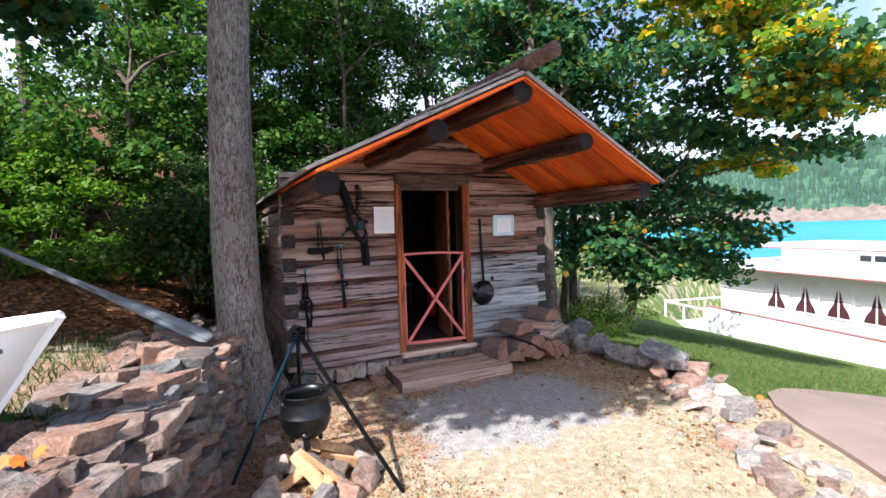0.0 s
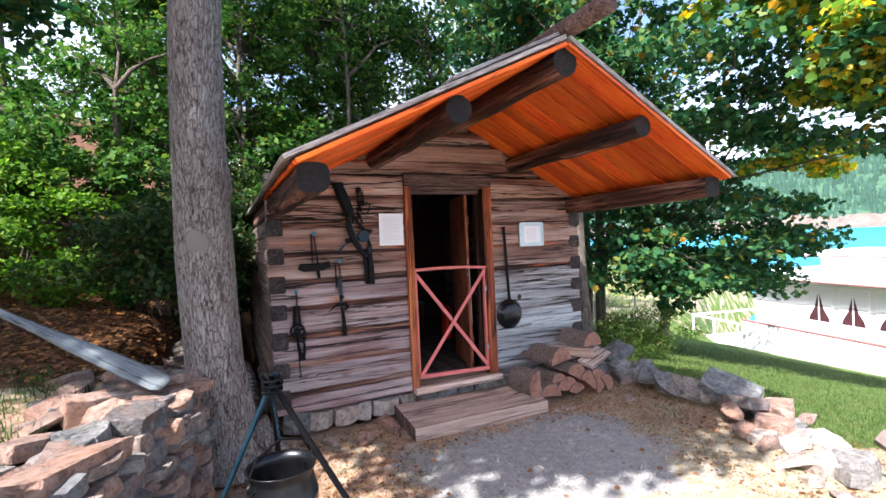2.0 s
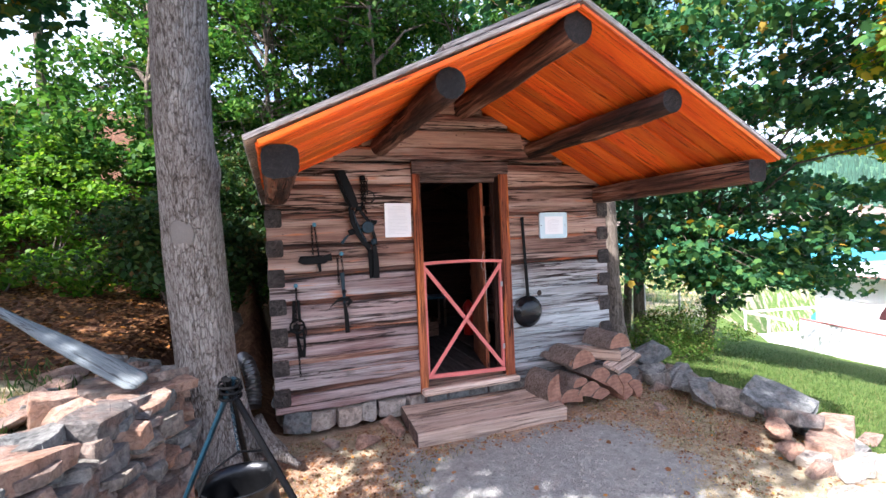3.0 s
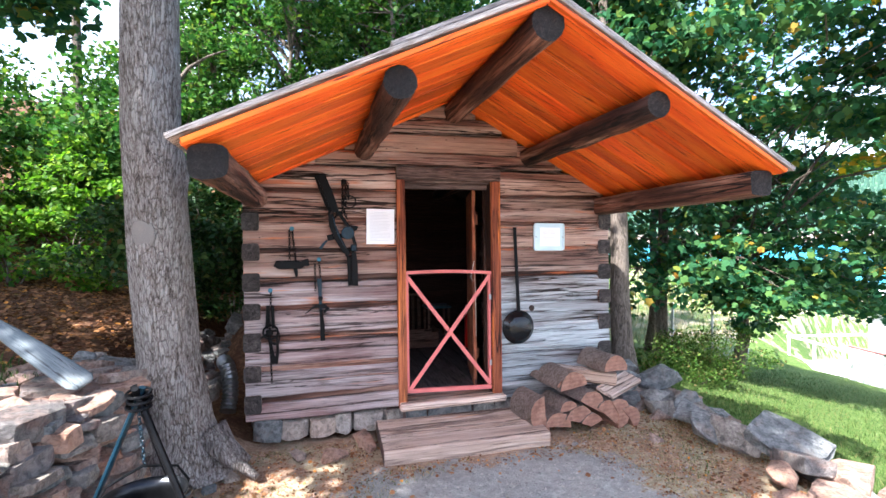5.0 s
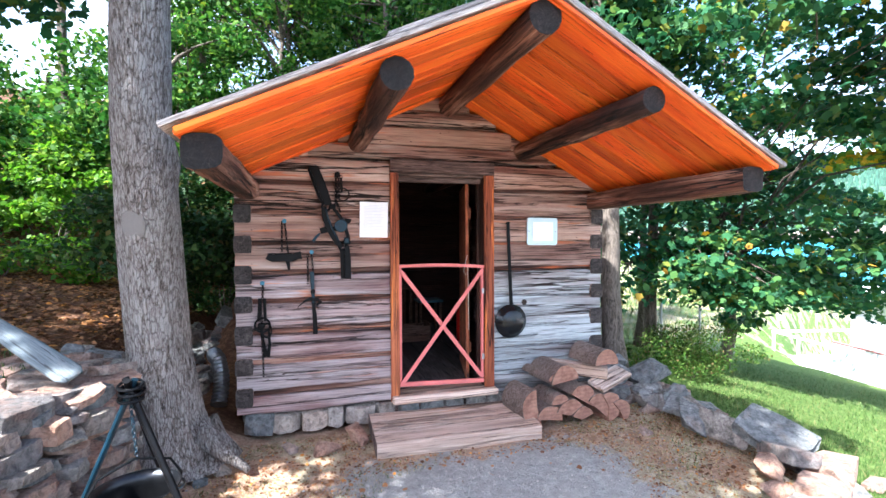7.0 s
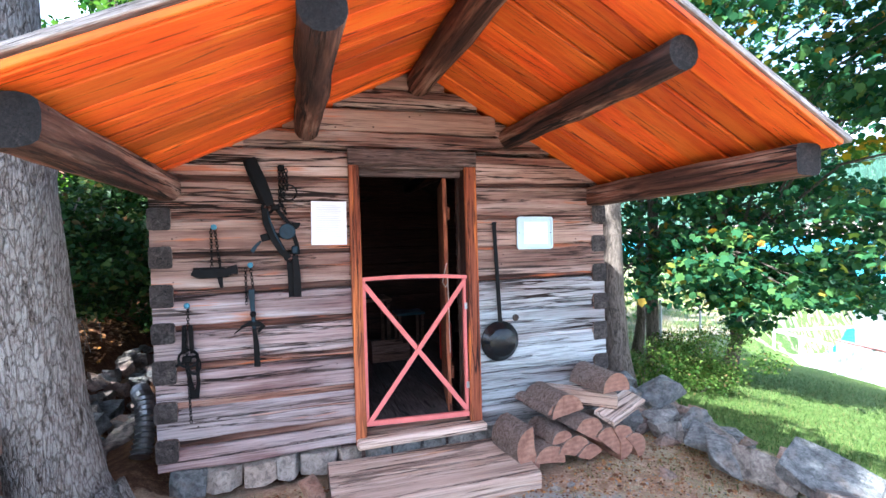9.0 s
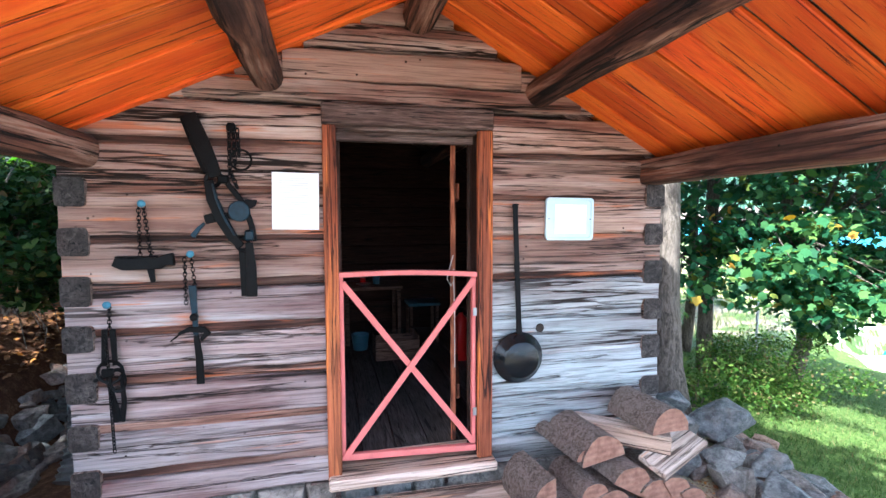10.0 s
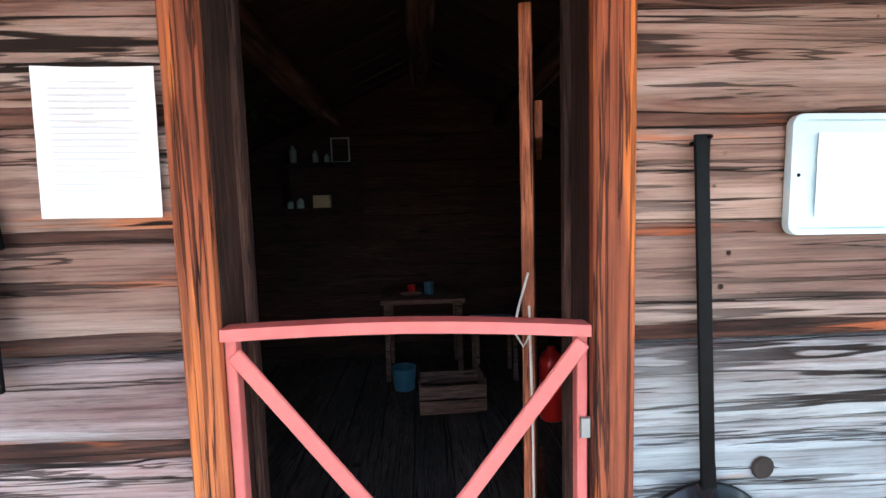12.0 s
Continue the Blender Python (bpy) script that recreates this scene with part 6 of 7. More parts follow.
for i in range(11):
    a = 2 * math.pi * i / 11
    x, y = -1.65 + 0.31 * math.cos(a), -1.76 + 0.28 * math.sin(a)
    s = rnd.uniform(0.15, 0.23)
    ob = new("hearth_stone", rock_mesh("rock", i % 9, rnd.choice((M_STONER, M_STONEW, M_STONEW))))
    ob.matrix_world = pose(x, y, height(x, y) + s * 0.22, rnd.uniform(-15, 15), rnd.uniform(-15, 15), rnd.uniform(0, 180)) @ Matrix.Diagonal((s * 1.15, s, s * 0.8, 1))
    tagged(ob, "pale rust-stained stone ringing the campfire", "stone", "campfire ring")

# ---- oar and rowing boat on the bank ----
oar = thing("oar", "long weathered grey wooden oar leaning across the stones", "oar", m=look((-2.225, -0.925, 0.828), (-3.004, -0.429, 1.213)))
sec = [(0.0, 0.045, 0.010), (0.04, 0.066, 0.014), (0.35, 0.062, 0.017), (0.62, 0.050, 0.019), (0.85, 0.030, 0.022), (1.05, 0.024, 0.022), (2.6, 0.021, 0.021)]
bm = bmesh.new()
rows = [[bm.verts.new((w * math.cos(2 * math.pi * s / 14), th * math.sin(2 * math.pi * s / 14), -d)) for s in range(14)] for d, w, th in sec]
for a, b in zip(rows, rows[1:]):
    for s in range(14):
        bm.faces.new((a[s], a[(s + 1) % 14], b[(s + 1) % 14], b[s]))
bm.faces.new(rows[0])
bm.faces.new(rows[-1])
bm.transform(Matrix.Rotation(radians(25), 4, "Z"))
part("blade_and_shaft", bm, M_OAR, oar, smooth=True)

rowboat = thing("rowing_boat", "white-painted wooden rowing boat resting on the bank", "boat", m=look((-2.755, -2.36, 0.705), (-1.905, -2.50, 0.705)))
bm = bmesh.new()
secs = []
N = 14
for j in range(N + 1):
    f = j / N
    half = 0.03 + 0.55 * math.sin(min(1, f * 1.15) * math.pi / 2) ** 0.9
    sheer = 0.56 - 0.20 * math.sin(f * math.pi * 0.55)
    keel = -0.16
    row = []
    for s in range(9):
        u = -1 + s / 4
        z = keel + (sheer - keel) * abs(u) ** 1.5
        back = 0.46 * (1 - (z - keel) / (sheer - keel)) * max(0.0, 1 - f * 2.2)
        row.append(bm.verts.new((half * math.copysign(abs(u) ** 0.8, u), z, f * 3.0 + back)))
    secs.append(row)
for a, b in zip(secs, secs[1:]):
    for s in range(8):
        bm.faces.new((a[s], a[s + 1], b[s + 1], b[s]))
bm.faces.new(secs[-1])
r = bmesh.ops.extrude_face_region(bm, geom=bm.faces[:])
for v in r["geom"]:
    if isinstance(v, bmesh.types.BMVert):
        v.co.x *= 0.95
        v.co.y += 0.02
part("hull", bm, M_WHITE, rowboat, smooth=True)
for sgn in (-1, 1):
    pts = []
    for j in range(N + 1):
        f = j / N
        half = 0.03 + 0.55 * math.sin(min(1, f * 1.15) * math.pi / 2) ** 0.9
        pts.append((sgn * half, 0.56 - 0.20 * math.sin(f * math.pi * 0.55) + 0.005, f * 3.0))
    part("gunwale", tube(pts, 0.022, 6), M_WHITE, rowboat)
for zz in (0.9, 1.8):
    part("thwart", box(0.98, 0.03, 0.2, 0.004, (0, 0.36, zz)), M_OAR, rowboat, "grey plank seat")
part("foredeck", box(0.34, 0.02, 0.42, 0.004, (0, 0.46, 0.36)), M_OAR, rowboat, "grey weathered bow deck")
part("stem", tube([(0, -0.16, 0.46), (0, 0.22, 0.215), (0, 0.57, -0.015)], 0.018, 6), M_WHITE, rowboat)

# corrugated downpipe lying beside the cabin
pipe = thing("downpipe", "dented corrugated metal pipe lying beside the cabin", "pipe")
bm = bmesh.new()
cp = [Vector((-1.84, 0.68, 0.54)), Vector((-1.82, 0.62, 0.53)), Vector((-1.79, 0.56, 0.52)), Vector((-1.75, 0.45, 0.42)), Vector((-1.74, 0.36, 0.31)), Vector((-1.75, 0.28, 0.21))]
pts, rad = [], []
for i in range(5):
    for q in range(8):
        pts.append(cp[i].lerp(cp[i + 1], q / 8))
        rad.append(0.056 + (0.008 if q % 2 else -0.006))
part("pipe", tube(pts, rad, 16), M_DUCT, pipe)
for i in range(7):
    rg = random.Random(i)
    p = Vector((-2.15 - rg.uniform(0, 0.5), 0.9 + rg.uniform(0, 0.9), 2.0 + rg.uniform(-0.3, 0.3)))
    pts = [p]
    for q in range(6):
        p = p + Vector((rg.uniform(-0.07, 0.09), rg.uniform(-0.08, 0.04), -rg.uniform(0.14, 0.24)))
        pts.append(p)
    solo("bare_branch", tube(pts, [0.008 - 0.0009 * q for q in range(7)], 5), M_BARKSMALL, "bare dead branch hanging over the bank", "branch", "dead branches")

# ---- inside the cabin ----
table = thing("table", "small dark wooden table against the back wall", "table", m=pose(0.03, 2.72, 0.25))
part("tabletop", box(0.62, 0.50, 0.035, 0.004, (0, 0, 0.60)), M_CRATE, table)
for x in (-0.27, 0.27):
    for y in (-0.21, 0.21):
        part("leg", box(0.04, 0.04, 0.585, 0.003, (x, y, 0.2925)), M_CRATE, table)
crate = thing("crate", "small slatted wooden crate on the cabin floor", "crate", m=pose(0.20, 2.02, 0.25, 0, 0, 2))
for z in (0.05, 0.145):
    for y in (-0.13, 0.13):
        part("slat", box(0.42, 0.014, 0.085, 0.002, (0, y, z)), M_CRATE, crate)
for x in (-0.203, 0.203):
    part("end_board", box(0.016, 0.246, 0.22, 0.002, (x, 0, 0.112)), M_CRATE, crate)
part("base", box(0.39, 0.246, 0.012, 0, (0, 0, 0.008)), M_CRATE, crate)
stool = thing("chair", "small wooden chair with a blue seat by the table", "chair", m=pose(0.56, 2.55, 0.25))
part("seat", box(0.34, 0.32, 0.03, 0.006, (0, 0, 0.42)), M_BLUE, stool, "faded blue seat")
for x in (-0.14, 0.14):
    for y in (-0.13, 0.13):
        part("leg", box(0.03, 0.03, 0.41, 0.003, (x, y, 0.205)), M_CRATE, stool)
ext = thing("fire_extinguisher", "red fire extinguisher standing on the cabin floor", "extinguisher", m=pose(0.79, 1.78, 0.25))
part("cylinder", lathe([(0.065, 0.0), (0.07, 0.01), (0.07, 0.36), (0.055, 0.40), (0.022, 0.43), (0.022, 0.45)], 24), M_REDEXT, ext, smooth=True)
part("valve", box(0.05, 0.03, 0.05, 0.004, (0, 0, 0.47)), M_IRON, ext)
part("hose", tube([(0.02, -0.02, 0.46), (0.09, -0.03, 0.40), (0.085, -0.03, 0.2)], 0.009, 6), M_IRON, ext)
shelf = thing("wall_shelf", "dark wooden wall shelf with jars and boxes", "shelf", m=pose(-0.76, 2.98, 1.55))
for z in (0.0, 0.36):
    part("shelf_board", box(0.62, 0.20, 0.02, 0.002, (0, 0, z)), M_SHADEWOOD, shelf)
for x in (-0.30, 0.30):
    part("side", box(0.02, 0.20, 0.42, 0.002, (x, 0, 0.18)), M_SHADEWOOD, shelf)
for x, z, r, h, mt, nm in ((-0.22, 0.37, 0.03, 0.14, M_TIN, "bottle"), (-0.04, 0.37, 0.024, 0.10, M_TIN, "jar"), (0.05, 0.37, 0.02, 0.07, M_TIN, "jar"), (-0.18, 0.01, 0.03, 0.08, M_TIN, "tin"), (-0.26, 0.01, 0.025, 0.06, M_TIN, "tin")):
    solo(nm, lathe([(r, 0), (r, h * 0.75), (r * 0.5, h * 0.85), (r * 0.5, h)], 14), mt, "small dusty " + nm + " standing on the dark shelf", nm, "shelf jars", m=pose(-0.76 + x, 2.95, 1.55 + z))
solo("box", box(0.13, 0.08, 0.10, 0.003, (0, 0, 0.05)), M_LANTERN, "small faded cardboard box on the shelf", "box", m=pose(-0.76, 2.93, 1.56))
pic = thing("picture_frame", "small pale empty picture frame on the shelf", "frame", m=pose(-0.60, 2.95, 1.92))
for x in (-0.07, 0.07):
    part("side", box(0.01, 0.01, 0.20, 0, (x, 0, 0.10)), M_TIN, pic)
for z in (0.005, 0.195):
    part("rail", box(0.15, 0.01, 0.01, 0, (0, 0, z)), M_TIN, pic)
solo("plate", lathe([(0.05, 0), (0.085, 0.014), (0.08, 0.016), (0.045, 0.005)], 24), M_TIN, "enamel plate on the small table", "plate", m=pose(-0.06, 2.66, 0.868))
solo("mug", lathe([(0.035, 0), (0.038, 0.09), (0.034, 0.09), (0.032, 0.006)], 18), M_BLUE, "blue enamel mug on the small table", "mug", m=pose(0.08, 2.70, 0.868))
solo("can", lathe([(0.03, 0), (0.03, 0.06), (0.025, 0.062)], 16), M_REDEXT, "small red tin on the small table", "tin", m=pose(-0.06, 2.78, 0.868))
solo("pail", lathe([(0.07, 0), (0.09, 0.16), (0.085, 0.16), (0.066, 0.006)], 20), M_BLUE, "blue enamel pail on the cabin floor", "pail", m=pose(-0.12, 2.35, 0.25))

M_ORANGELEAF = plain("orange_leaf", (0.60, 0.12, 0.012), 0.6, 0, 0.3, 30)

# ---- shrubs and undergrowth ----
def build_shrub(label, x, y, r, h, n, per, leaf, mat, seed, name="shrub", tmpl=KITE, lift=0.0):
    rng = np.random.default_rng(seed)
    z = height(x, y)
    root = thing(name, label, "shrub", "", "", Matrix.Translation((x, y, z)))
    cs = [(rng.normal(0, r * 0.5), rng.normal(0, r * 0.5), lift + h * (0.12 + 0.85 * rng.random())) for _ in range(n)]
    stems = bmesh.new()
    for c in cs[::2 if lift == 0 and h < 2.2 else 5]:
        tube([(c[0] * 0.15, c[1] * 0.15, -0.03 + lift), (c[0] * 0.4, c[1] * 0.4, lift + (c[2] - lift) * 0.5), c], [0.012, 0.008, 0.003], 4, stems, caps=False)
    tagged(part("stem", stems, M_BARKSMALL, root), kind="stuff")
    part("foliage", leaf_cloud("foliage", cs, [0.30 * rng.uniform(0.7, 1.3) for _ in cs], per, leaf, mat, rng, tmpl, 0.7), mat, root)


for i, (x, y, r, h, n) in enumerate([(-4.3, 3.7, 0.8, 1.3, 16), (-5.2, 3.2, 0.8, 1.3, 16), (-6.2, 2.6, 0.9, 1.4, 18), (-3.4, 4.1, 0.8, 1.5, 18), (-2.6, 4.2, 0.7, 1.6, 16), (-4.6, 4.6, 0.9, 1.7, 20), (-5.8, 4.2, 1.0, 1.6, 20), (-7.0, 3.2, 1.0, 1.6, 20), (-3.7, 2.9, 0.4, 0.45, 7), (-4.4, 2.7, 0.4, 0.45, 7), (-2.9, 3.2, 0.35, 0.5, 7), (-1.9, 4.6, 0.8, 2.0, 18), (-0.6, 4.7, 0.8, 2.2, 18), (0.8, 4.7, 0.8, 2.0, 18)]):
    # From x=-3 on, the darker woodland leaf colour stands in for shade.
    build_shrub("leafy shrub on the bank, shade put into its leaves near the cabin", x, y, r, h, n, 120, 0.085, M_SHRUB if x < -3.0 else M_LEAFBG, 300 + i)
# Overhanging shrubs, with extra ones added to keep skylight out of the hollow.
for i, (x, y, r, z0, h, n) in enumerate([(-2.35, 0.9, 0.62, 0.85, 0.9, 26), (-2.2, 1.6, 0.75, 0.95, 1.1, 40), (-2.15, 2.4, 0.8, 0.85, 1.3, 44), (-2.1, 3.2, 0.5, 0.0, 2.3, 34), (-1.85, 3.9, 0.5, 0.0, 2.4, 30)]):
    build_shrub("tangled shrub overhanging the hollow, packed and darkened to hold its shade", x, y, r, h, n, 240, 0.06, M_SHADETHICKET, 350 + i, "thicket", lift=z0)
build_shrub("low yellow-green bush behind the edging stones", 4.35, 1.95, 0.60, 0.70, 24, 300, 0.034, M_BUSH, 330, "bush")
build_shrub("low yellow-green bush behind the edging stones", 3.95, 1.45, 0.42, 0.50, 18, 300, 0.034, M_BUSH, 331, "bush")
build_shrub("low weedy shrub beside the rocks", 2.9, 1.2, 0.35, 0.35, 10, 120, 0.05, M_BUSH, 332, "bush")


def grass_patch(name, label, n, area, size, mat, seed, keep=None, lean=0.5):
    rng = np.random.default_rng(seed)
    x0, x1, y0, y1 = area
    P = []
    while len(P) < n:
        x, y = rng.uniform(x0, x1), rng.uniform(y0, y1)
        if keep is None or keep(x, y, rng):
            P.append((x, y, height(x, y) - 0.004))
    P = np.array(P)
    N = rng.normal(0, 1, (n, 3)) * np.array([1, 1, 0.1])
    A = rng.normal(0, lean, (n, 3)) * np.array([1, 1, 0]) + np.array([0, 0, 1.0])
    me = scatter(name, P, N, A, size * rng.uniform(0.5, 1.5, n), BLADE, mat)
    return tagged(new(name, me), label, "grass", kind="stuff")


def on_lawn(x, y, rng):
    if y < -2.2 - 0.25 * max(0, x - 3.5) or x < 2.0 or x < lerp_table(BORDER, y) + 0.2:
        return False
    return rng.random() < 1.0 / (1 + 0.08 * (x - 2) ** 2)


grass_patch("lawn_grass", "short green lawn grass on the slope", 42000, (1.9, 9.5, -3.6, 5.0), 0.042, M_GRASS, 1, on_lawn)
grass_patch("gully_grass", "long grass behind the stone wall, coloured darker for shade", 3000, (-4.6, -2.7, -3.6, 0.2), 0.07, M_SHADEGRASS, 2, lambda x, y, r: 0.45 < bank_x(y) - x < 1.7)


grass_patch("bank_grass", "tall dry grass and weeds on the bank beyond the fence", 3000, (3.5, 22, 5.8, 20), 0.22, M_DRYGRASS, 5, lambda x, y, r: y - 0.6 * (x - 4) > 3.3, 0.35)
grass_patch("bank_weeds", "green weeds on the bank beyond the fence", 5000, (3.5, 22, 5.0, 20), 0.20, M_GRASS, 15, lambda x, y, r: y - 0.6 * (x - 4) > 2.8, 0.5)


def yard_edge(x, y, rng):
    if x < bank_x(y) + 0.12 or x > lerp_table(BORDER, y) + 0.1 or (y > -0.6 and x < 0.9 and x > -0.7):
        return False
    d = math.hypot((x - 0.1) / 1.15, (y + 1.5) / 1.0)
    return noise.noise(Vector((x * 1.4, y * 1.4, 9))) + 0.55 * (d - 1.0) > 0.0


grass_patch("yard_grass", "sparse dry and green grass round the gravel", 16000, (-2.2, 2.2, -4.6, -0.05), 0.026, M_DRYGRASS, 3, yard_edge, 1.0)
grass_patch("yard_weeds", "thin green grass tufts in the yard", 10000, (-2.2, 2.2, -4.4, -0.05), 0.026, M_GRASS, 4, lambda x, y, r: yard_edge(x, y, r) and noise.noise(Vector((x * 2.2, y * 2.2, 4))) > -0.08, 0.8)


def litter(name, label, n, area, size, seed, keep, lift=0.006):
    rng = np.random.default_rng(seed)
    P = []
    while len(P) < n:
        x, y = rng.uniform(area[0], area[1]), rng.uniform(area[2], area[3])
        if keep(x, y, rng):
            P.append((x, y, height(x, y) + lift))
    P = np.array(P)
    N = rng.normal(0, 0.28, (n, 3)) + np.array([0, 0, 1.0])
    me = scatter(name, P, N, rng.normal(0, 1, (n, 3)), size * rng.uniform(0.5, 1.3, n), MAPLE, M_FALLEN)
    return tagged(new(name, me), label, "leaves", kind="stuff")


litter("leaf_litter", "brown fallen leaves covering the shaded bank", 26000, (-8, -1.7, -0.6, 5.5), 0.050, 6, lambda x, y, r: bank_x(y) - x > 0.55 and (bank_x(y) - x > 1.6 or y > 0))
litter("leaf_crumbs", "fine brown leaf crumbs and needles trodden into the yard", 9000, (-2.1, 2.2, -2.6, -0.05), 0.016, 9, lambda x, y, r: x > bank_x(y) + 0.05 and (y > -0.75 or x < -0.75 or x > 0.85) and noise.noise(Vector((x * 2.0, y * 2.0, 2))) + 0.35 * r.random() > -0.05)
litter("fallen_leaves", "scattered dry leaves on the yard", 900, (-2.1, 2.2, -3.8, -0.1), 0.034, 7, lambda x, y, r: x > bank_x(y) + 0.1 and (r.random() < 0.18 or y > -0.9 or abs(x - lerp_table(BORDER, y) + 0.3) < 0.4 or x < -1.1))


for p, nrm in (((-2.80, -2.72, 0.85), (0.5, -0.6, 1.0)), ((-2.75, -2.69, 0.855), (-0.5, -0.5, 0.8)), ((-2.84, -2.70, 0.85), (-0.1, -0.8, 0.9)), ((1.55, -2.58, 0.19), (-0.4, -0.6, 1.0))):
    leaf_me = scatter("maple_leaf", np.array([p]), np.array([nrm]), np.array([(0.8, 0.5, 0.1)]), np.array([0.055]), MAPLE, M_ORANGELEAF)
    tagged(new("maple_leaf", leaf_me), "bright orange fallen maple leaf lying on a stone", "leaf", "orange leaves")


def pebbles(n, seed):
    rng = np.random.default_rng(seed)
    base = np.array([(1, 0, 0), (-1, 0, 0), (0, 1, 0), (0, -1, 0), (0, 0, 0.7), (0, 0, -0.7)])
    tri = [(0, 2, 4), (2, 1, 4), (1, 3, 4), (3, 0, 4), (2, 0, 5), (1, 2, 5), (3, 1, 5), (0, 3, 5)]
    V, F = [], []
    while len(V) < n * 6:
        x, y = rng.normal(0.1, 0.75), rng.normal(-1.5, 0.7)
        if x < bank_x(y) + 0.2 or x > lerp_table(BORDER, y) or (-0.64 < x < 0.66 and y > -0.57) or y > -0.1:
            continue
        s = 0.004 + 0.009 * rng.random() ** 4
        k = len(V)
        for b in base:
            V.append(tuple(np.array((x, y, height(x, y) + s * 0.2)) + b * s * rng.uniform(0.7, 1.3, 3)))
        F += [(a + k, b + k, c + k) for a, b, c in tri]
    me = bpy.data.meshes.new("gravel")
    me.from_pydata(V, [], F)
    me.materials.append(M_PEBBLE)
    return tagged(new("gravel", me), "loose grey gravel scattered over the yard", "gravel", kind="stuff")


pebbles(5000, 8)

# chain-link fence behind the maples
fence = thing("fence", "low galvanised chain-link fence beyond the maples", "fence")
for i in range(6):
    x, y = 2.5 + 1.3 * i, 4.0 + 0.25 * i
    part("post", tube([(x, y, height(x, y) - 0.1), (x, y, height(x, y) + 1.1)], 0.025, 8), M_STEELW, fence)
bm = bmesh.new()
for i in range(110):
    for sgn in (-1, 1):
        s0 = i * 0.06
        a, b = s0, s0 + sgn * 0.5
        if not (0 <= b <= 6.5):
            continue
        xa, ya, xb, yb = 2.5 + a, 4.0 + a * 0.19, 2.5 + b, 4.0 + b * 0.19
        for lo, hi in ((0, 0.5), (0.5, 1.0)):
            tube([(xa, ya, height(xa, ya) + lo), (xb, yb, height(xb, yb) + hi)], 0.0035, 3, bm, caps=False)
part("wire_mesh", bm, M_STEELW, fence)

# ---- white passenger boat beyond the lawn ----
BO = Vector((10.4, 3.55, 0.0))
ang = math.degrees(math.atan2(-0.97, -0.241))
ship = thing("passenger_boat", "white wooden passenger boat with curtained windows and red rails", "boat", m=Matrix.Translation((-2.185, -4.726, 1.574)) @ Matrix.Scale(1.147, 4) @ Matrix.Translation((2.185, 4.726, -1.574)) @ pose(BO.x, BO.y, 0, 0, 0, ang))
LEN = 15.0


def sp(name, sx, sy, sz, x, y, z, mat, parent=ship, label="", bevel=0.01):
    return part(name, box(sx, sy, sz, bevel), mat, parent, label, pose(x, y, z))


sp("hull", LEN + 2.0, 3.6, 0.9, LEN / 2 - 0.8, 1.3, -2.12, M_WHITE)
sp("wall", LEN, 0.10, 1.90, LEN / 2, 0.05, -0.65, M_WHITE)
sp("wall", 0.10, 2.7, 1.90, 0.05, 1.45, -0.65, M_WHITE)
sp("roof", LEN + 0.5, 3.4, 0.12, LEN / 2, 1.35, 0.36, M_WHITE)
sp("trim", LEN + 0.52, 0.03, 0.04, LEN / 2, -0.37, 0.30, M_TRIMRED)
sp("upper_wall", LEN - 1.0, 1.8, 0.42, LEN / 2 + 0.6, 1.7, 0.62, M_WHITE)
sp("upper_roof", LEN - 0.4, 2.2, 0.08, LEN / 2 + 0.4, 1.7, 0.86, M_WHITE)
sp("trim", LEN - 0.4, 0.03, 0.03, LEN / 2 + 0.4, 0.59, 0.80, M_TRIMRED)
sp("bulwark", LEN + 0.4, 0.05, 0.84, LEN / 2 + 0.3, -0.50, -1.22, M_WHITE)
sp("rail", LEN + 0.4, 0.07, 0.04, LEN / 2 + 0.3, -0.50, -0.78, M_TRIMRED)
sp("fender_strip", LEN + 2.0, 0.10, 0.10, LEN / 2 - 0.8, -0.56, -1.66, M_WHITE)
sp("deck", LEN + 2.0, 0.60, 0.05, LEN / 2 - 0.8, -0.25, -1.64, M_WHITE)
for i in range(22):
    sp("fender_post", 0.08, 0.08, 0.26, -1.6 + i * 0.78, -0.62, -1.72, M_WHITE)
sp("stern_deck", 1.7, 3.4, 0.08, -0.9, 1.2, -1.60, M_WHITE)
for x in (-1.7, -0.9, -0.1):
    for y in (-0.45, 2.8):
        sp("stanchion", 0.05, 0.05, 0.70, x, y, -1.25, M_WHITE)
for y in (-0.45, 2.8):
    sp("rail", 1.7, 0.05, 0.05, -0.9, y, -0.92, M_WHITE)
sp("rail", 0.05, 3.3, 0.05, -1.72, 1.2, -0.92, M_WHITE)
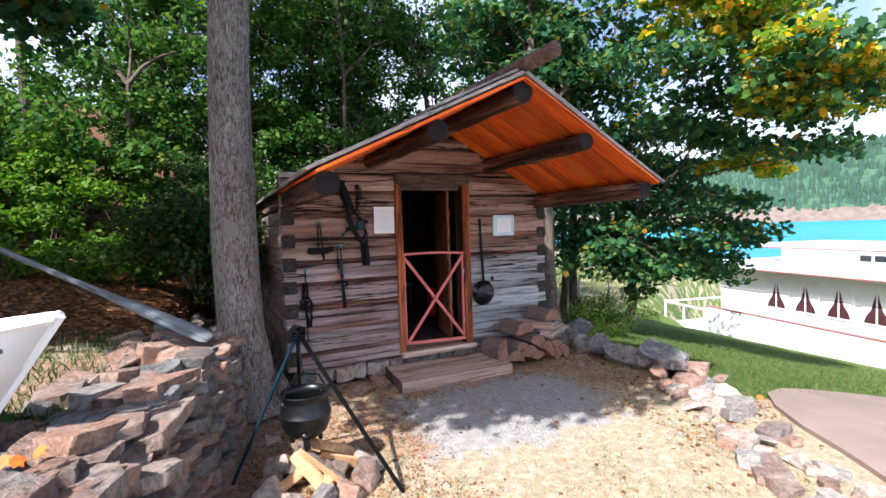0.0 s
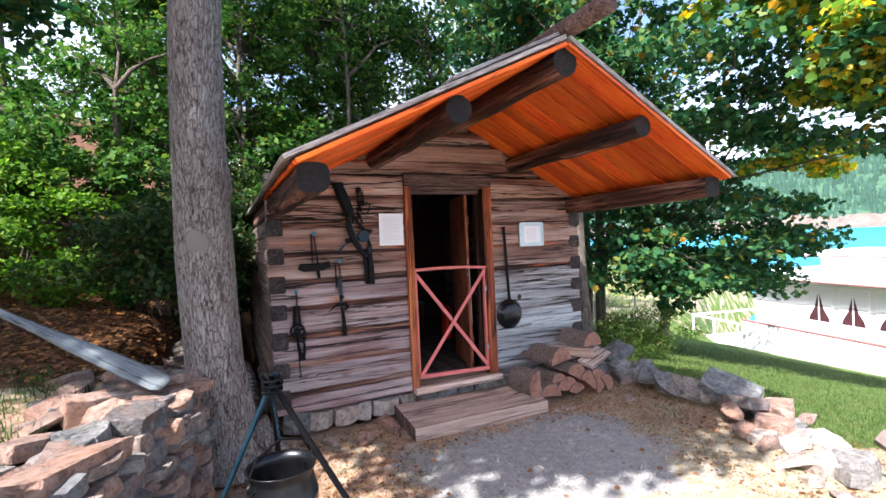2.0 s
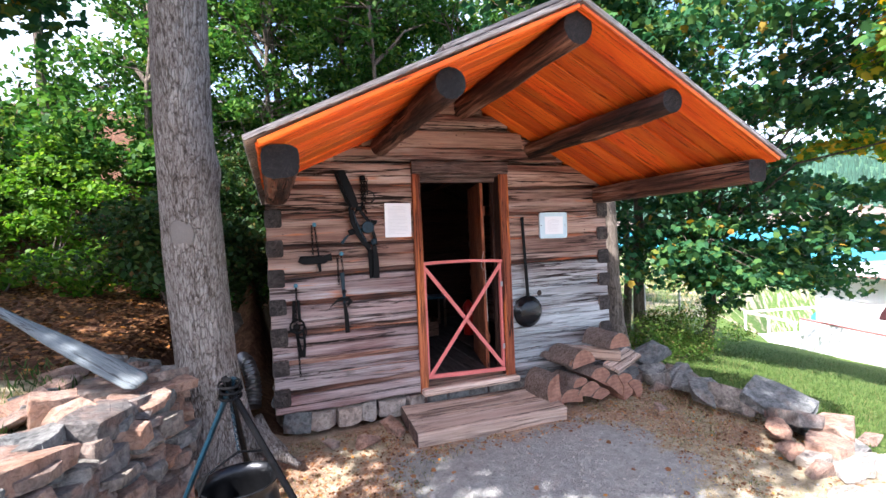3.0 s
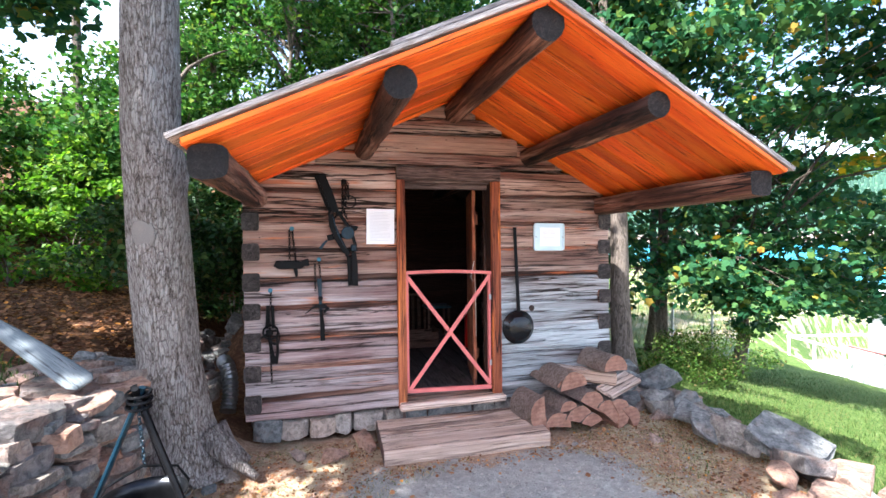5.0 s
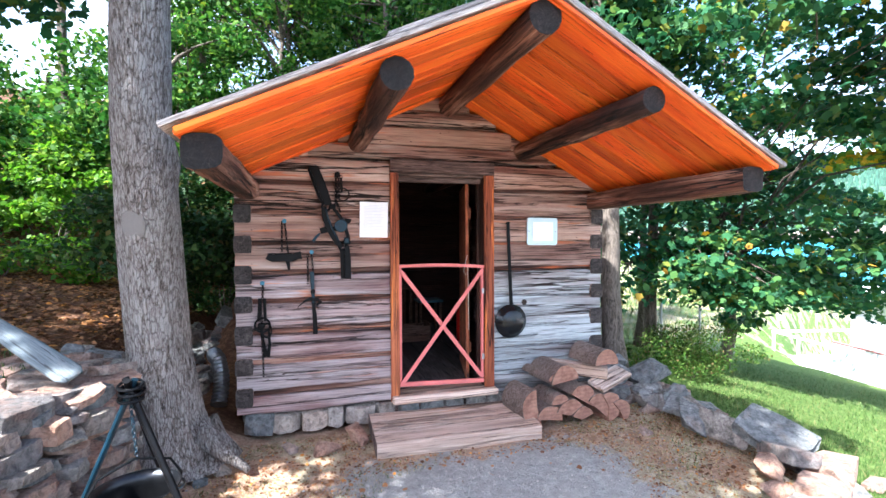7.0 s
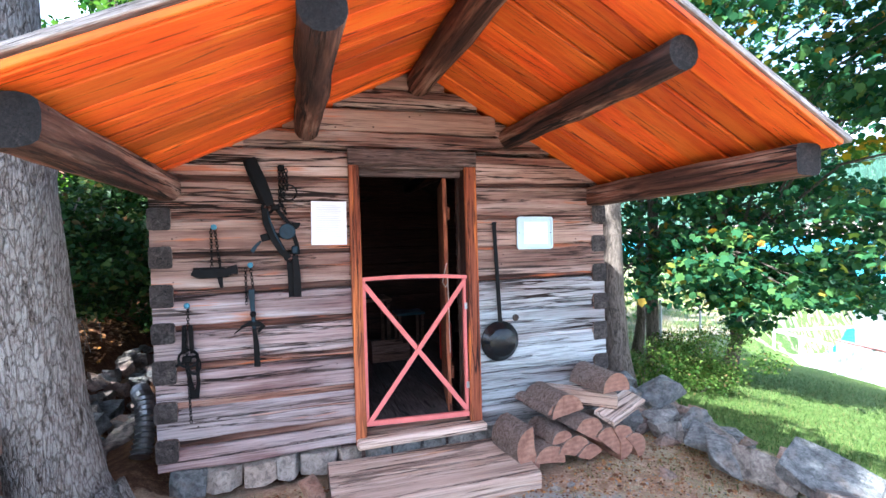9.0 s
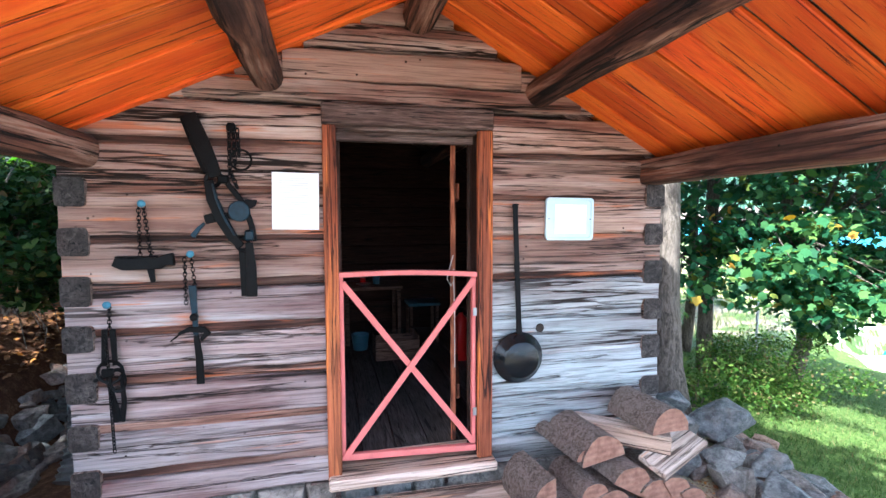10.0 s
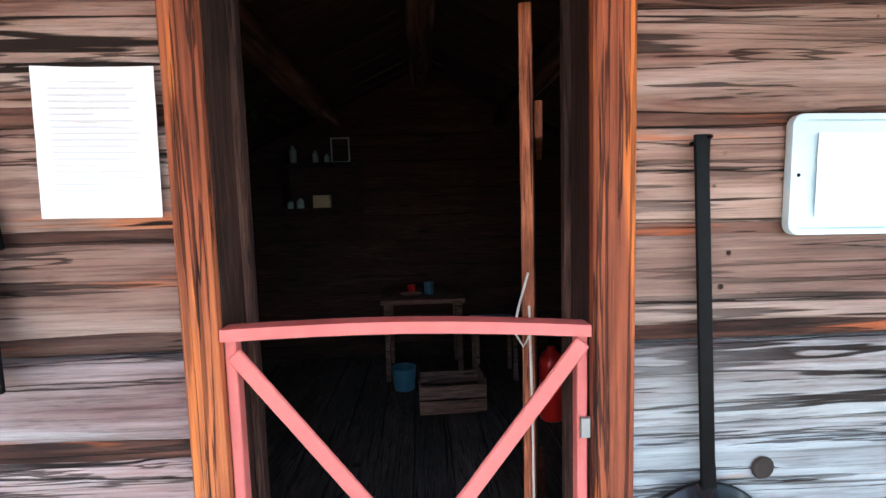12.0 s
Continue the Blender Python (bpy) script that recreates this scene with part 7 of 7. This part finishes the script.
for i in range(16):
    s = 1.73 + 0.728 * i
    if s > LEN - 0.5:
        break
    wn = part("window", box(0.60, 0.03, 0.80, 0.005), M_WHITE, ship, "", pose(s, -0.01, -0.24))
    for q in (-1, 1):
        part("pane", box(0.24, 0.012, 0.70, 0), M_PAPER, wn, "pale window pane", pose(q * 0.135, -0.016, 0))
        bm = bmesh.new()
        tri_ = [(0.115, -0.35), (0.115, 0.24), (0.08, 0.10), (0.03, -0.08), (-0.07, -0.24), (-0.105, -0.35)]
        fr = [bm.verts.new((-q * x, -0.026, z)) for x, z in tri_]
        bk = [bm.verts.new((-q * x, -0.018, z)) for x, z in tri_]
        bm.faces.new(fr)
        bm.faces.new(bk[::-1])
        for s_ in range(6):
            bm.faces.new((fr[s_], fr[(s_ + 1) % 6], bk[(s_ + 1) % 6], bk[s_]))
        part("curtain", bm, M_CURTAIN, wn, "tied-back maroon curtain", pose(q * 0.135, 0, 0))
for i in range(4):
    for q in (-1, 0, 1):
        sp("clerestory_window", 0.22, 0.03, 0.13, 3.4 + 2.0 * i + q * 0.29, 0.79, 0.62, M_GLASS)

# ---- house up among the trees ----
house = thing("house", "pale house half hidden behind the woodland", "house", m=pose(-0.2, 14.0, 0))
zb = height(-0.2, 14.0) - 0.5
part("wall", box(9.0, 5.0, 4.6, 0.02, (0, 2.5, zb + 2.3)), M_SIDING, house)
for i in range(13):
    part("siding_board", box(9.04, 0.03, 0.30, 0.004, (0, -0.005, zb + 0.4 + i * 0.33)), M_SIDING, house)
part("roof", box(9.8, 6.0, 0.25, 0.02, (0, 2.3, zb + 4.72)), M_SHINGLE, house)
for x in (-2.6, 0.6, 3.0):
    wn = part("window", box(1.1, 0.06, 1.2, 0.01), M_WHITE, house, "", pose(x, -0.04, zb + 2.9))
    part("pane", box(0.95, 0.02, 1.05, 0), M_GLASS, wn, "", pose(0, -0.03, 0))
    part("sill", box(1.2, 0.12, 0.06, 0.005), M_WHITE, wn, "", pose(0, -0.04, -0.63))
pole = thing("utility_pole", "thin weathered wooden utility pole with a wire", "pole", m=pose(-4.9, 5.6, height(-4.9, 5.6)))
part("pole", tube([(0, 0, -0.2), (0.0, 0, 3.0), (-0.05, 0, 7.5)], [0.075, 0.07, 0.06], 10), M_BARKSMALL, pole)
part("wire", tube([(0, 0, 5.2), (3.5, 3.2, 4.6), (8, 7, 4.9)], 0.012, 5), M_IRON, pole)

# ---- lake and far shore ----
bm = bmesh.new()
for f in ((13.0, 3200.0),):
    v = [bm.verts.new(c) for c in ((13, -3000, -6.5), (3200, -3000, -6.5), (3200, 3000, -6.5), (13, 3000, -6.5))]
    bm.faces.new(v)
tagged(part("water", bm, M_WATER, None), "turquoise lake water", "water", kind="structure")


def hill_z(az, d):
    u = max(0.0, (d - 900) / 600)
    ridge = 185 + 50 * noise.noise(Vector((az * 3.0, 0, 1))) + 22 * noise.noise(Vector((az * 11, 2, 1)))
    return -7 + ridge * (1 - math.exp(-2.4 * u)) * (1 + 0.12 * noise.noise(Vector((az * 14, u * 3, 5))))


V, F, R = [], [], []
NA, ND = 150, 26
for i in range(NA + 1):
    az = radians(5 + 120 * i / NA)
    for j in range(ND + 1):
        d = 895 + (1900 - 895) * (j / ND) ** 1.6
        V.append((d * math.sin(az), d * math.cos(az), hill_z(az, d)))
        R.append(0.75 * smoothstep(30, 6, hill_z(az, d)) + 0.12 * noise.noise(Vector((az * 20, d * 0.01, 0))))
F = [(i * (ND + 1) + j, (i + 1) * (ND + 1) + j, (i + 1) * (ND + 1) + j + 1, i * (ND + 1) + j + 1) for i in range(NA) for j in range(ND)]
me = bpy.data.meshes.new("backdrop")
me.from_pydata(V, [], F)
me.materials.append(M_HILL)
at = me.attributes.new("rock", "FLOAT", "POINT")
at.data.foreach_set("value", R)
tagged(new("backdrop", me), "forested hillside with pale rock across the lake", "hillside", kind="structure")
rg = random.Random(3)
V, F = [], []
for i in range(9000):
    az, d = radians(rg.uniform(25, 95)), 925 + 750 * rg.random() ** 1.3
    z = hill_z(az, d)
    if z < 5 + 22 * rg.random():
        continue
    h, w = rg.uniform(9, 20), rg.uniform(2.2, 4.2)
    x, y = d * math.sin(az), d * math.cos(az)
    k = len(V)
    V += [(x + w * math.cos(a), y + w * math.sin(a), z - 1) for a in (0.3, 1.6, 2.8, 4.1, 5.3)] + [(x, y, z + h)]
    F += [(k + s, k + (s + 1) % 5, k + 5) for s in range(5)]
me = bpy.data.meshes.new("far_woods")
me.from_pydata(V, [], F)
me.materials.append(M_CONIFER)
tagged(new("far_woods", me), "dense conifer forest on the far hillside", "forest", kind="stuff")
